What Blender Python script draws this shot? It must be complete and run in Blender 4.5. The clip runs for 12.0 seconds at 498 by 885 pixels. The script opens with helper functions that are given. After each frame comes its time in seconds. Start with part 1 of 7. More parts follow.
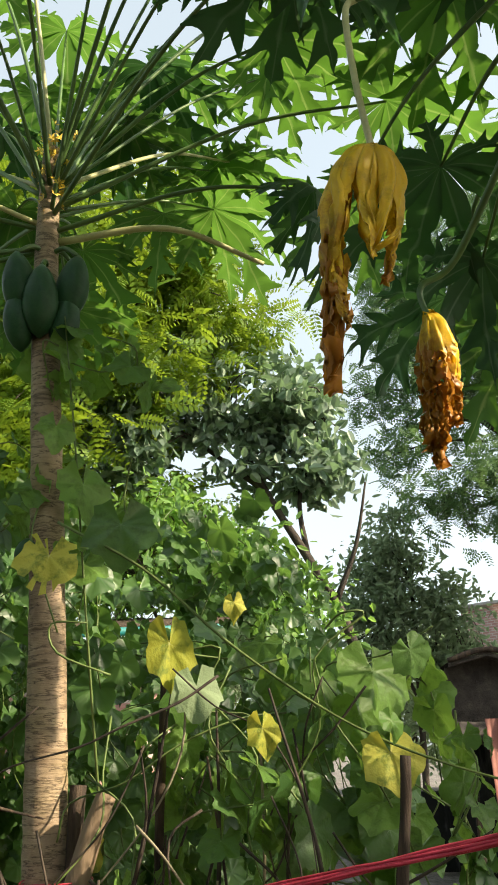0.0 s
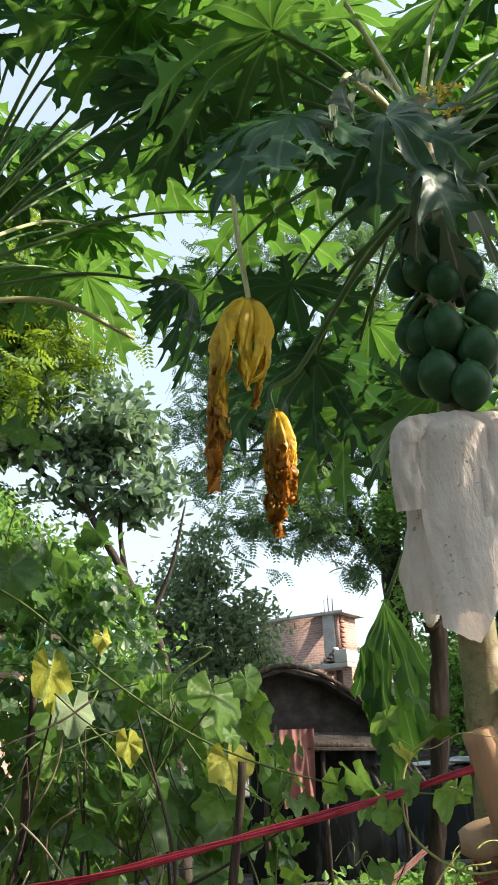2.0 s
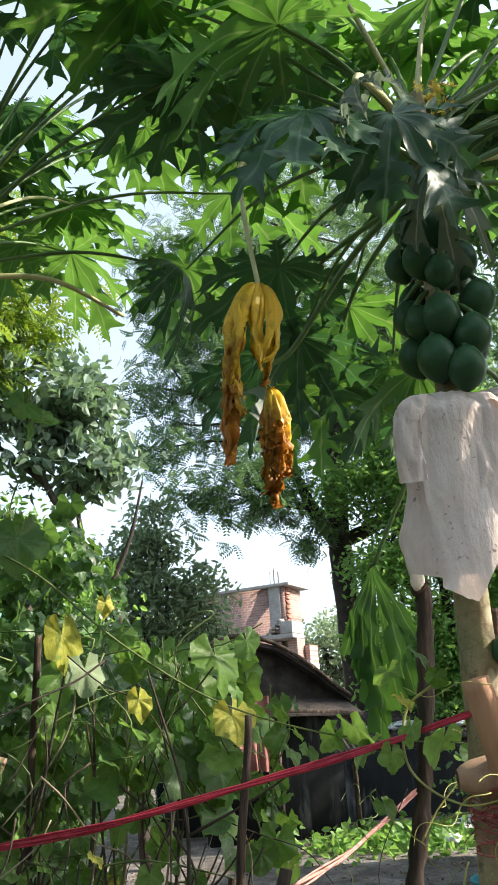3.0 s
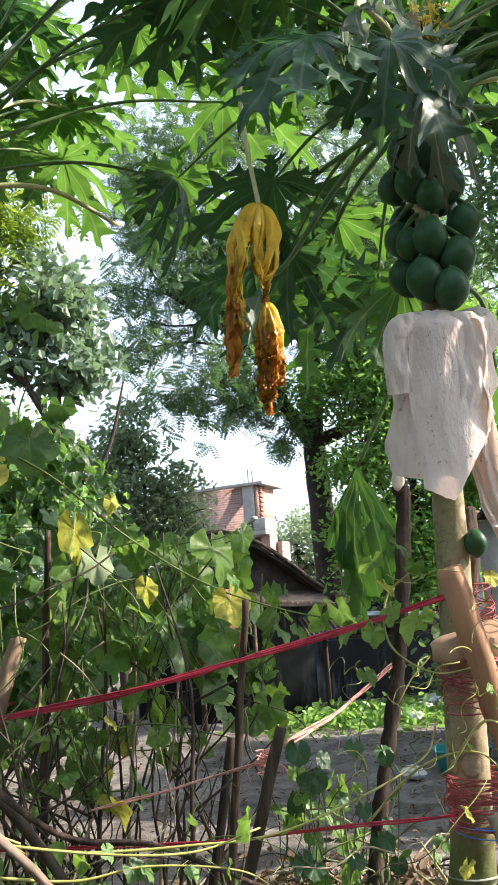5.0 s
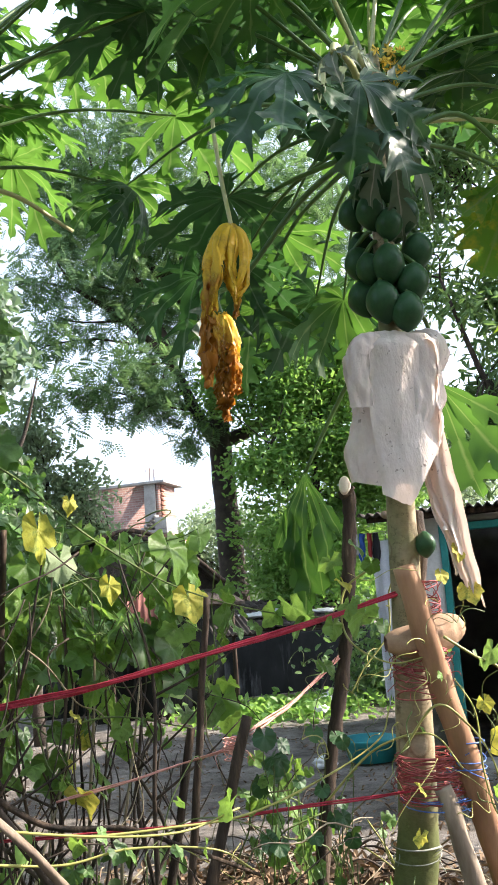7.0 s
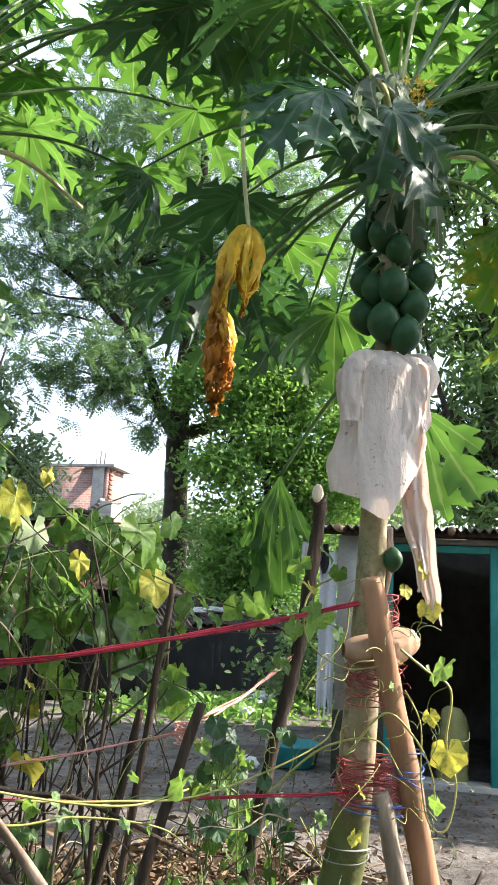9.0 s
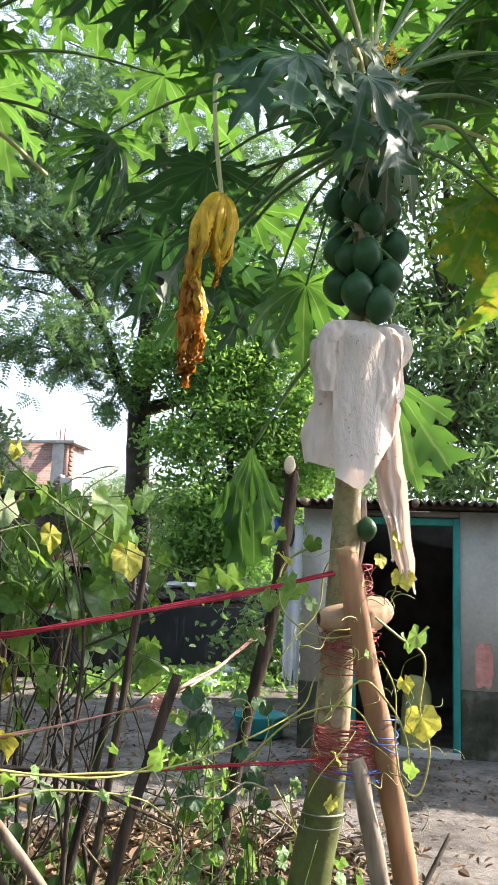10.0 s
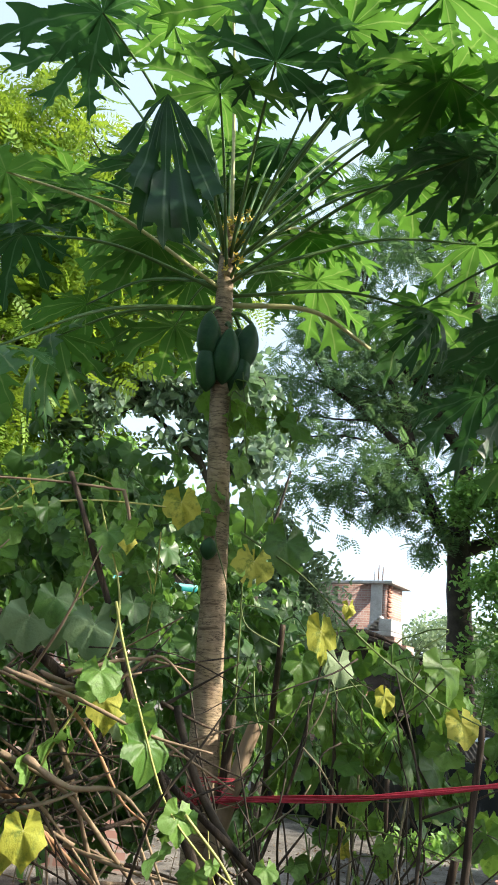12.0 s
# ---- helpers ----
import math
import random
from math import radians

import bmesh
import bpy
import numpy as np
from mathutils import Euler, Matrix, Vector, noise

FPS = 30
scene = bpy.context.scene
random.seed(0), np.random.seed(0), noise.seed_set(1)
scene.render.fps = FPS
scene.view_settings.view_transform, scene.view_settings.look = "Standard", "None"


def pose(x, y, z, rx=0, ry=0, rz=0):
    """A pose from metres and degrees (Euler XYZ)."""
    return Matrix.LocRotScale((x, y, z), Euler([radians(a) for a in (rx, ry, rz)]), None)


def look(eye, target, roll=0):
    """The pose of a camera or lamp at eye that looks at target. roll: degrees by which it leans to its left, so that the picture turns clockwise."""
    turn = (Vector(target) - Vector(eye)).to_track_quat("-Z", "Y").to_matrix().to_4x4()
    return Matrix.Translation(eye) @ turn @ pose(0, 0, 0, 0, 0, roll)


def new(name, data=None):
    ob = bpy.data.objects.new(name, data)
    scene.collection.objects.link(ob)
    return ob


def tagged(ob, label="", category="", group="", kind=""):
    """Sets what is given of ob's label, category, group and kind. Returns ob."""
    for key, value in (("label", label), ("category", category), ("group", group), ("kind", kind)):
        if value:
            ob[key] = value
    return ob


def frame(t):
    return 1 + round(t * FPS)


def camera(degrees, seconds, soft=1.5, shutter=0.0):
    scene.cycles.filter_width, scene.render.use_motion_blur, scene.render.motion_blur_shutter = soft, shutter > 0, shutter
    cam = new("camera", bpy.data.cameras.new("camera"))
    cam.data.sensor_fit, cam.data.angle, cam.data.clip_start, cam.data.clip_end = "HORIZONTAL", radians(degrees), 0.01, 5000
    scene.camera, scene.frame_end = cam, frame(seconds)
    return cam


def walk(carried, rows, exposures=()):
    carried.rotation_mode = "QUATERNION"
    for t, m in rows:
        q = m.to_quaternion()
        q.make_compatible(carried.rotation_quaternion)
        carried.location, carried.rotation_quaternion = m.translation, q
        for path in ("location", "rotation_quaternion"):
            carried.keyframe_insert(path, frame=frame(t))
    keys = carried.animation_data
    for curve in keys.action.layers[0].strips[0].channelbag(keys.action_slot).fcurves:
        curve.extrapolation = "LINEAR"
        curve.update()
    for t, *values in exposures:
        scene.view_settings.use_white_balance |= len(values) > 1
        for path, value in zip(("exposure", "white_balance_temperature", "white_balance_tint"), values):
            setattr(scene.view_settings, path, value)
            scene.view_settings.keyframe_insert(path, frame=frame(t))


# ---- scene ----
cam = camera(33.9, 12.0, soft=1.7)
PATH = [
    (0, (0.234, -0.17, 1.45), (0.098, 1.696, 2.158), -1.5),
    (0.5, (0.068, -0.299, 1.439), (0.096, 1.582, 2.12), -1.9),
    (1, (-0.014, -0.377, 1.425), (0.144, 1.51, 2.068), -2.2),
    (1.5, (0.033, -0.513, 1.416), (0.256, 1.37, 2.053), -2.0),
    (2, (0.05, -0.699, 1.448), (0.374, 1.14, 2.164), -2.5),
    (2.5, (-0.043, -0.769, 1.443), (0.392, 1.036, 2.186), -3.7),
    (3, (-0.16, -0.797, 1.411), (0.304, 1.036, 2.061), -3.6),
    (3.5, (-0.197, -0.847, 1.397), (0.3, 1.005, 1.965), -3.3),
    (3.7, (-0.188, -0.867, 1.385), (0.319, 0.993, 1.918), -3.2),
    (5.3, (-0.374, -0.98, 1.389), (0.177, 0.9, 1.793), -4.2),
    (5.5, (-0.47, -0.944, 1.39), (0.108, 0.924, 1.807), -4.7),
    (6, (-0.597, -0.902, 1.403), (0.001, 0.955, 1.844), -4.6),
    (6.5, (-0.568, -0.987, 1.396), (0.042, 0.869, 1.825), -3.1),
    (7, (-0.549, -1.05, 1.397), (0.222, 0.754, 1.788), -4.0),
    (7.2, (-0.562, -1.063, 1.4), (0.254, 0.722, 1.788), -4.3),
    (8.8, (-0.676, -1.064, 1.374), (0.187, 0.692, 1.789), 2.6),
    (9, (-0.684, -1.063, 1.378), (0.194, 0.692, 1.767), 3.1),
    (9.5, (-0.704, -1.03, 1.372), (0.251, 0.698, 1.691), 3.5),
    (10, (-0.715, -1.024, 1.364), (0.256, 0.692, 1.699), 2.3),
    (10.5, (-0.727, -1.073, 1.378), (0.024, 0.729, 1.813), 2.0),
    (11, (-0.751, -1.12, 1.402), (-0.244, 0.744, 1.919), 2.9),
    (11.5, (-0.781, -1.132, 1.412), (-0.456, 0.756, 1.987), 4.7),
    (12, (-0.804, -1.13, 1.429), (-0.589, 0.764, 2.034), 6.1),
]
walk(cam, [(t, look(eye, target, roll)) for t, eye, target, roll in PATH], [(0, 0.80, 7000, 6), (1.2, 0.76, 6650, 6), (2.5, 0.88, 6200, 9), (3.7, 0.99, 6120, 12), (6, 1.27, 6100, 14), (9.5, 1.43, 6050, 13), (10.5, 1.48, 6150, 15), (11.2, 1.27, 6100, 11), (12, 0.98, 6100, 6)])

# ---- light ----
SUN_DIR = Vector((0.88, -0.22, 0.60)).normalized()
sun_elev = math.asin(SUN_DIR.z)
world = bpy.data.worlds.new("hazy_sky")
scene.world = world
world.use_nodes = True
wn, wl = world.node_tree.nodes, world.node_tree.links
sky = wn.new("ShaderNodeTexSky")
sky.sky_type, sky.sun_disc = "NISHITA", False
sky.sun_elevation, sky.sun_rotation = sun_elev, math.atan2(SUN_DIR.x, SUN_DIR.y)
sky.air_density, sky.dust_density, sky.ozone_density = 1.0, 3.0, 1.5
haze = wn.new("ShaderNodeHueSaturation")
haze.inputs["Saturation"].default_value = 0.65
wl.new(sky.outputs[0], haze.inputs["Color"])
veil = wn.new("ShaderNodeMix")
veil.data_type = "RGBA"
veil.inputs[0].default_value, veil.inputs[7].default_value = 0.5, (2.0, 2.3, 2.5, 1)
wl.new(haze.outputs[0], veil.inputs[6])
wl.new(veil.outputs[2], wn["Background"].inputs[0])
wn["Background"].inputs[1].default_value = 0.25
sun = new("sun", bpy.data.lights.new("sun", "SUN"))
sun.data.energy, sun.data.angle, sun.data.color = 6.5, radians(0.8), (1.0, 0.86, 0.68)
sun.matrix_world = look(SUN_DIR * 40, (0, 0, 0))


# ---- materials ----
def shader(name, rough=0.6, metal=0.0, spec=0.5):
    m = bpy.data.materials.new(name)
    m.use_nodes = True
    b = m.node_tree.nodes["Principled BSDF"]
    b.inputs["Roughness"].default_value = rough
    b.inputs["Metallic"].default_value = metal
    b.inputs["Specular IOR Level"].default_value = spec
    return m, m.node_tree.nodes, m.node_tree.links, b


def ramp(n, l, fac, stops):
    r = n.new("ShaderNodeValToRGB")
    while len(r.color_ramp.elements) < len(stops):
        r.color_ramp.elements.new(0.5)
    for e, (p, c) in zip(r.color_ramp.elements, stops):
        e.position, e.color = p, (*c, 1)
    l.new(fac, r.inputs[0])
    return r.outputs[0]


def noise_tex(n, l, scale, detail=4.0, rough=0.6, stretch=(1, 1, 1), coord="Object"):
    tc, mp, t = n.new("ShaderNodeTexCoord"), n.new("ShaderNodeMapping"), n.new("ShaderNodeTexNoise")
    mp.inputs["Scale"].default_value = stretch
    t.inputs["Scale"].default_value, t.inputs["Detail"].default_value, t.inputs["Roughness"].default_value = scale, detail, rough
    l.new(tc.outputs[coord], mp.inputs[0])
    l.new(mp.outputs[0], t.inputs["Vector"])
    return t.outputs[0]


def mix(n, l, fac, a, b, mode="MIX"):
    x = n.new("ShaderNodeMix")
    x.data_type, x.blend_type = "RGBA", mode
    for i, v in ((0, fac), (6, a), (7, b)):
        if hasattr(v, "is_linked"):
            l.new(v, x.inputs[i])
        else:
            x.inputs[i].default_value = v if i == 0 else (*v, 1)
    return x.outputs[2]


def bump(n, l, b, height, strength=0.3, dist=0.01):
    k = n.new("ShaderNodeBump")
    k.inputs["Strength"].default_value, k.inputs["Distance"].default_value = strength, dist
    l.new(height, k.inputs["Height"])
    l.new(k.outputs[0], b.inputs["Normal"])


def plain(name, stops, scale=8.0, rough=0.7, relief=0.3, dist=0.004, stretch=(1, 1, 1), metal=0.0, spec=0.4, grain=60.0, coord="Object"):
    """Mottled material: a slow colour variation, a fine grain and relief."""
    m, n, l, b = shader(name, rough, metal, spec)
    big = noise_tex(n, l, scale, 5, 0.6, stretch, coord)
    col = ramp(n, l, big, stops)
    fine = noise_tex(n, l, grain, 6, 0.7, stretch, coord)
    col = mix(n, l, 0.35, col, ramp(n, l, fine, [(0.3, (0.35, 0.35, 0.35)), (0.7, (1, 1, 1))]), "MULTIPLY")
    l.new(col, b.inputs["Base Color"])
    bump(n, l, b, fine, relief, dist)
    return m


def leaf_mat(name, dark, light, glow, trans=0.42, rough=0.42, spots=None, island=True, vein=None, tip=None, gloss=0.3, unit=1.0):
    """Leaf: reflecting upper layer and light let through. spots: blotch colour; vein, tip: colours along the attributes rib and tip."""
    m, n, l, b = shader(name, rough, 0.0, gloss)
    if island:
        rnd = n.new("ShaderNodeNewGeometry").outputs["Random Per Island"]
    else:
        rnd = n.new("ShaderNodeObjectInfo").outputs["Random"]
    big = noise_tex(n, l, 9.0 * unit, 4, 0.6)
    v = n.new("ShaderNodeMath")
    v.operation = "MULTIPLY_ADD"
    l.new(rnd, v.inputs[0])
    v.inputs[1].default_value = 0.65
    h = n.new("ShaderNodeMath")
    h.operation = "MULTIPLY"
    l.new(big, h.inputs[0])
    h.inputs[1].default_value = 0.4
    l.new(h.outputs[0], v.inputs[2])
    col = ramp(n, l, v.outputs[0], [(0.2, dark), (0.85, light)])
    tr = mix(n, l, 0.6, col, glow)
    if spots:
        s = ramp(n, l, noise_tex(n, l, 14.0 * unit, 5, 0.65), [(0.5, (0, 0, 0)), (0.68, (1, 1, 1))])
        col = mix(n, l, s, col, spots)
        tr = mix(n, l, s, tr, spots)
    if tip:
        at = n.new("ShaderNodeAttribute")
        at.attribute_name = "tip"
        ad = n.new("ShaderNodeMath")
        ad.operation = "MULTIPLY_ADD"
        l.new(noise_tex(n, l, 22.0, 5, 0.7), ad.inputs[0])
        ad.inputs[1].default_value = 0.9
        l.new(at.outputs["Fac"], ad.inputs[2])
        s = ramp(n, l, ad.outputs[0], [(0.75, (0, 0, 0)), (1.15, (1, 1, 1))])
        col = mix(n, l, s, col, tip)
        tr = mix(n, l, s, tr, tip)
    if vein:
        at = n.new("ShaderNodeAttribute")
        at.attribute_name = "rib"
        s = ramp(n, l, at.outputs["Fac"], [(0.88, (0, 0, 0)), (0.99, (0.7, 0.7, 0.7))])
        col = mix(n, l, s, col, vein)
        tr = mix(n, l, s, tr, vein)
    l.new(col, b.inputs["Base Color"])
    bump(n, l, b, noise_tex(n, l, 70.0 * unit, 3, 0.5), 0.25, 0.004 if unit == 1 else 0.012)
    t = n.new("ShaderNodeBsdfTranslucent")
    l.new(tr, t.inputs[0])
    ms = n.new("ShaderNodeMixShader")
    ms.inputs[0].default_value = trans
    l.new(b.outputs[0], ms.inputs[1])
    l.new(t.outputs[0], ms.inputs[2])
    l.new(ms.outputs[0], n["Material Output"].inputs[0])
    return m


M = {}


def ground_mat():
    """Trodden pale earth of the yard, with a bed of dark crumbly soil round the papayas."""
    m, n, l, b = shader("bare_earth", 0.95, 0.0, 0.2)
    col = ramp(n, l, noise_tex(n, l, 0.9, 8, 0.72), [(0.34, (0.09, 0.08, 0.07)), (0.5, (0.225, 0.205, 0.185)), (0.68, (0.37, 0.345, 0.315))])
    col = mix(n, l, 0.8, col, ramp(n, l, noise_tex(n, l, 4.0, 7, 0.75), [(0.36, (0.35, 0.33, 0.31)), (0.55, (1, 1, 1))]), "MULTIPLY")
    soil = ramp(n, l, noise_tex(n, l, 6.0, 6, 0.7), [(0.3, (0.022, 0.016, 0.012)), (0.7, (0.09, 0.065, 0.048))])
    tc, sx = n.new("ShaderNodeTexCoord"), n.new("ShaderNodeSeparateXYZ")
    l.new(tc.outputs["Object"], sx.inputs[0])
    e = n.new("ShaderNodeMath")
    e.operation = "MULTIPLY_ADD"
    l.new(noise_tex(n, l, 1.5, 4, 0.6), e.inputs[0])
    e.inputs[1].default_value = 4.2
    far = n.new("ShaderNodeMath")
    far.operation = "MAXIMUM"
    east = n.new("ShaderNodeMath")
    east.operation = "MULTIPLY_ADD"
    l.new(sx.outputs["X"], east.inputs[0])
    east.inputs[1].default_value, east.inputs[2].default_value = 2.0, 1.0
    l.new(sx.outputs["Y"], far.inputs[0])
    l.new(east.outputs[0], far.inputs[1])
    l.new(far.outputs[0], e.inputs[2])
    bed = n.new("ShaderNodeMapRange")
    bed.inputs["From Min"].default_value, bed.inputs["From Max"].default_value = 5.1, 5.7
    bed.inputs["To Min"].default_value, bed.inputs["To Max"].default_value = 1.0, 0.0
    l.new(e.outputs[0], bed.inputs["Value"])
    col = mix(n, l, bed.outputs[0], col, soil)
    fine = noise_tex(n, l, 30.0, 8, 0.75)
    col = mix(n, l, 0.5, col, ramp(n, l, fine, [(0.35, (0.3, 0.3, 0.3)), (0.65, (1, 1, 1))]), "MULTIPLY")
    l.new(col, b.inputs["Base Color"])
    bump(n, l, b, fine, 0.8, 0.03)
    return m


M["ground"] = ground_mat()
M["papaya"] = leaf_mat("papaya_leaf", (0.030, 0.088, 0.032), (0.080, 0.178, 0.055), (0.16, 0.345, 0.025), 0.44, 0.40, island=False, vein=(0.26, 0.36, 0.12))
# darker copy of the papaya leaf, with the shade on the blades in its colour
M["papaya_dark"] = leaf_mat("papaya_leaf_shaded", (0.012, 0.042, 0.022), (0.034, 0.092, 0.042), (0.08, 0.21, 0.035), 0.32, 0.40, island=False, vein=(0.13, 0.20, 0.12), gloss=0.34)
M["papaya_pale"] = leaf_mat("papaya_leaf_silvery_underside", (0.07, 0.11, 0.07), (0.20, 0.22, 0.18), (0.20, 0.26, 0.14), 0.30, 0.5, island=False, vein=(0.4, 0.38, 0.33), gloss=0.3)
M["papaya_old"] = leaf_mat("papaya_leaf_yellowing", (0.05, 0.14, 0.02), (0.11, 0.22, 0.03), (0.26, 0.44, 0.03), 0.42, 0.45, spots=(0.40, 0.36, 0.03), island=False, vein=(0.22, 0.28, 0.10))
M["papaya_dead"] = leaf_mat("papaya_leaf_withered", (0.58, 0.38, 0.015), (0.80, 0.56, 0.04), (0.85, 0.52, 0.015), 0.34, 0.42, tip=(0.38, 0.155, 0.014), vein=(0.75, 0.6, 0.25), island=False, spots=(0.42, 0.26, 0.03))
M["petiole"] = plain("green_petiole", [(0.3, (0.048, 0.105, 0.03)), (0.7, (0.125, 0.215, 0.06))], 6.0, 0.4, 0.1, grain=90)
M["petiole_pale"] = plain("pale_yellow_petiole", [(0.3, (0.34, 0.36, 0.14)), (0.7, (0.52, 0.50, 0.26))], 6.0, 0.45, 0.1, grain=90)
M["fruit"] = plain("green_papaya_skin", [(0.3, (0.012, 0.046, 0.020)), (0.7, (0.040, 0.100, 0.042))], 9.0, 0.36, 0.12, 0.002, grain=120, spec=0.18)
M["flower"] = plain("yellow_blossom", [(0.3, (0.70, 0.45, 0.03)), (0.7, (0.85, 0.65, 0.12))], 30.0, 0.6, 0.2)
M["herb"] = leaf_mat("low_herb_leaf", (0.025, 0.060, 0.018), (0.080, 0.15, 0.040), (0.16, 0.28, 0.04), 0.4, 0.5)
M["vine"] = leaf_mat("gourd_leaf", (0.040, 0.100, 0.028), (0.145, 0.27, 0.080), (0.28, 0.46, 0.07), 0.44, 0.38, island=False, vein=(0.22, 0.34, 0.15), gloss=0.55, spots=(0.07, 0.13, 0.03), unit=0.25)
M["vine_light"] = leaf_mat("gourd_leaf_young", (0.065, 0.15, 0.030), (0.17, 0.30, 0.07), (0.32, 0.52, 0.06), 0.45, 0.40, island=False, vein=(0.30, 0.42, 0.16), gloss=0.35, spots=(0.10, 0.18, 0.03), unit=0.25)
# creeper green taken dark, so that it includes the shade low by the stakes
M["vine_deep"] = leaf_mat("creeper_leaf_shaded", (0.020, 0.062, 0.026), (0.060, 0.135, 0.052), (0.10, 0.24, 0.04), 0.35, 0.42, island=False, vein=(0.12, 0.20, 0.10), gloss=0.45, unit=0.25)
M["vine_dull"] = leaf_mat("gourd_leaf_dull", (0.14, 0.21, 0.11), (0.26, 0.34, 0.19), (0.22, 0.33, 0.09), 0.35, 0.6, island=False, vein=(0.34, 0.40, 0.24), gloss=0.3, unit=0.25)
# leaf mass darker than the near leaves: shade behind the fence, put into colour
M["vine_mass"] = leaf_mat("gourd_leaf_mass", (0.022, 0.060, 0.018), (0.10, 0.20, 0.055), (0.20, 0.37, 0.05), 0.44, 0.40, gloss=0.5)
M["vine_yellow"] = leaf_mat("gourd_leaf_yellowed", (0.36, 0.37, 0.05), (0.56, 0.53, 0.12), (0.60, 0.54, 0.07), 0.42, 0.6, spots=(0.13, 0.20, 0.04), island=False, vein=(0.66, 0.62, 0.30), gloss=0.2, unit=0.25)
M["stem"] = plain("vine_stem", [(0.3, (0.06, 0.10, 0.025)), (0.7, (0.16, 0.22, 0.06))], 12.0, 0.55, 0.2)
M["stem_yellow"] = plain("vine_stem_yellow", [(0.3, (0.26, 0.27, 0.07)), (0.7, (0.44, 0.42, 0.13))], 12.0, 0.5, 0.2)
M["twig"] = plain("dark_twig", [(0.3, (0.020, 0.016, 0.012)), (0.7, (0.085, 0.062, 0.045))], 14.0, 0.85, 0.6, 0.004)
M["stick"] = plain("dry_stick", [(0.3, (0.12, 0.08, 0.05)), (0.7, (0.32, 0.23, 0.15))], 10.0, 0.85, 0.6, 0.004, stretch=(1, 1, 0.15))
M["bark_far"] = plain("tree_bark", [(0.3, (0.025, 0.02, 0.016)), (0.7, (0.09, 0.07, 0.055))], 4.0, 0.9, 0.8, 0.02)
M["rain"] = leaf_mat("feathery_leaf", (0.060, 0.120, 0.062), (0.15, 0.245, 0.11), (0.22, 0.38, 0.11), 0.42, 0.42)
M["bright"] = leaf_mat("bright_leaf", (0.075, 0.15, 0.020), (0.19, 0.30, 0.045), (0.40, 0.54, 0.035), 0.42, 0.5)
M["teak"] = leaf_mat("grey_green_leaf", (0.11, 0.175, 0.125), (0.25, 0.33, 0.24), (0.24, 0.40, 0.14), 0.34, 0.32, gloss=0.6)
M["mango"] = leaf_mat("dark_long_leaf", (0.065, 0.13, 0.055), (0.17, 0.26, 0.10), (0.22, 0.38, 0.07), 0.38, 0.4)
M["bush"] = leaf_mat("mid_green_leaf", (0.09, 0.20, 0.055), (0.22, 0.38, 0.10), (0.33, 0.56, 0.09), 0.48, 0.5)
# far foliage: distance haze is mixed into the leaf colours
M["hazy"] = leaf_mat("haze_tinted_leaf", (0.13, 0.19, 0.115), (0.26, 0.33, 0.20), (0.34, 0.46, 0.22), 0.48, 0.6)


def cloth_mat():
    """Old off-white cotton: soft stains, a weave, and scattered dark mildew specks; a little light comes through."""
    m, n, l, b = shader("worn_white_cloth", 0.9, 0.0, 0.1)
    col = ramp(n, l, noise_tex(n, l, 5.0, 5, 0.6), [(0.3, (0.56, 0.48, 0.43)), (0.65, (0.74, 0.67, 0.63))])
    speck = ramp(n, l, noise_tex(n, l, 62.0, 2, 0.5), [(0.66, (0, 0, 0)), (0.70, (0.8, 0.8, 0.8))])
    patch = ramp(n, l, noise_tex(n, l, 7.0, 2, 0.5), [(0.42, (0, 0, 0)), (0.55, (1, 1, 1))])
    col = mix(n, l, mix(n, l, 1.0, speck, patch, "MULTIPLY"), col, (0.12, 0.10, 0.09))
    l.new(col, b.inputs["Base Color"])
    bump(n, l, b, noise_tex(n, l, 11.0, 6, 0.6, (1, 1, 0.45)), 0.7, 0.03)
    t, ms = n.new("ShaderNodeBsdfTranslucent"), n.new("ShaderNodeMixShader")
    t.inputs[0].default_value = (0.8, 0.62, 0.52, 1)
    ms.inputs[0].default_value = 0.22
    l.new(b.outputs[0], ms.inputs[1])
    l.new(t.outputs[0], ms.inputs[2])
    l.new(ms.outputs[0], n["Material Output"].inputs[0])
    return m


M["cloth"] = cloth_mat()
M["redcloth"] = plain("faded_red_cloth", [(0.3, (0.17, 0.06, 0.05)), (0.7, (0.33, 0.15, 0.125))], 3.0, 0.9, 0.3, grain=120)
M["rope_red"] = plain("red_plastic_strap", [(0.3, (0.30, 0.012, 0.03)), (0.7, (0.55, 0.04, 0.08))], 25.0, 0.4, 0.4, 0.003, stretch=(1, 1, 1), grain=200)
M["rope_faded"] = plain("faded_red_string", [(0.3, (0.20, 0.022, 0.03)), (0.7, (0.46, 0.13, 0.12))], 40.0, 0.7, 0.4, 0.003, grain=200)
M["whitecloth"] = plain("washed_white_cloth", [(0.3, (0.36, 0.38, 0.43)), (0.7, (0.54, 0.56, 0.61))], 4.0, 0.9, 0.3, grain=90)
M["string_pink"] = plain("faded_pink_string", [(0.3, (0.55, 0.22, 0.18)), (0.7, (0.75, 0.42, 0.36))], 25.0, 0.7, 0.3, grain=200)
M["string_blue"] = plain("blue_string", [(0.3, (0.05, 0.12, 0.42)), (0.7, (0.12, 0.25, 0.65))], 25.0, 0.5, 0.3, grain=200)
M["string_grey"] = plain("grey_cord", [(0.3, (0.20, 0.22, 0.18)), (0.7, (0.40, 0.42, 0.36))], 25.0, 0.8, 0.3, grain=200)
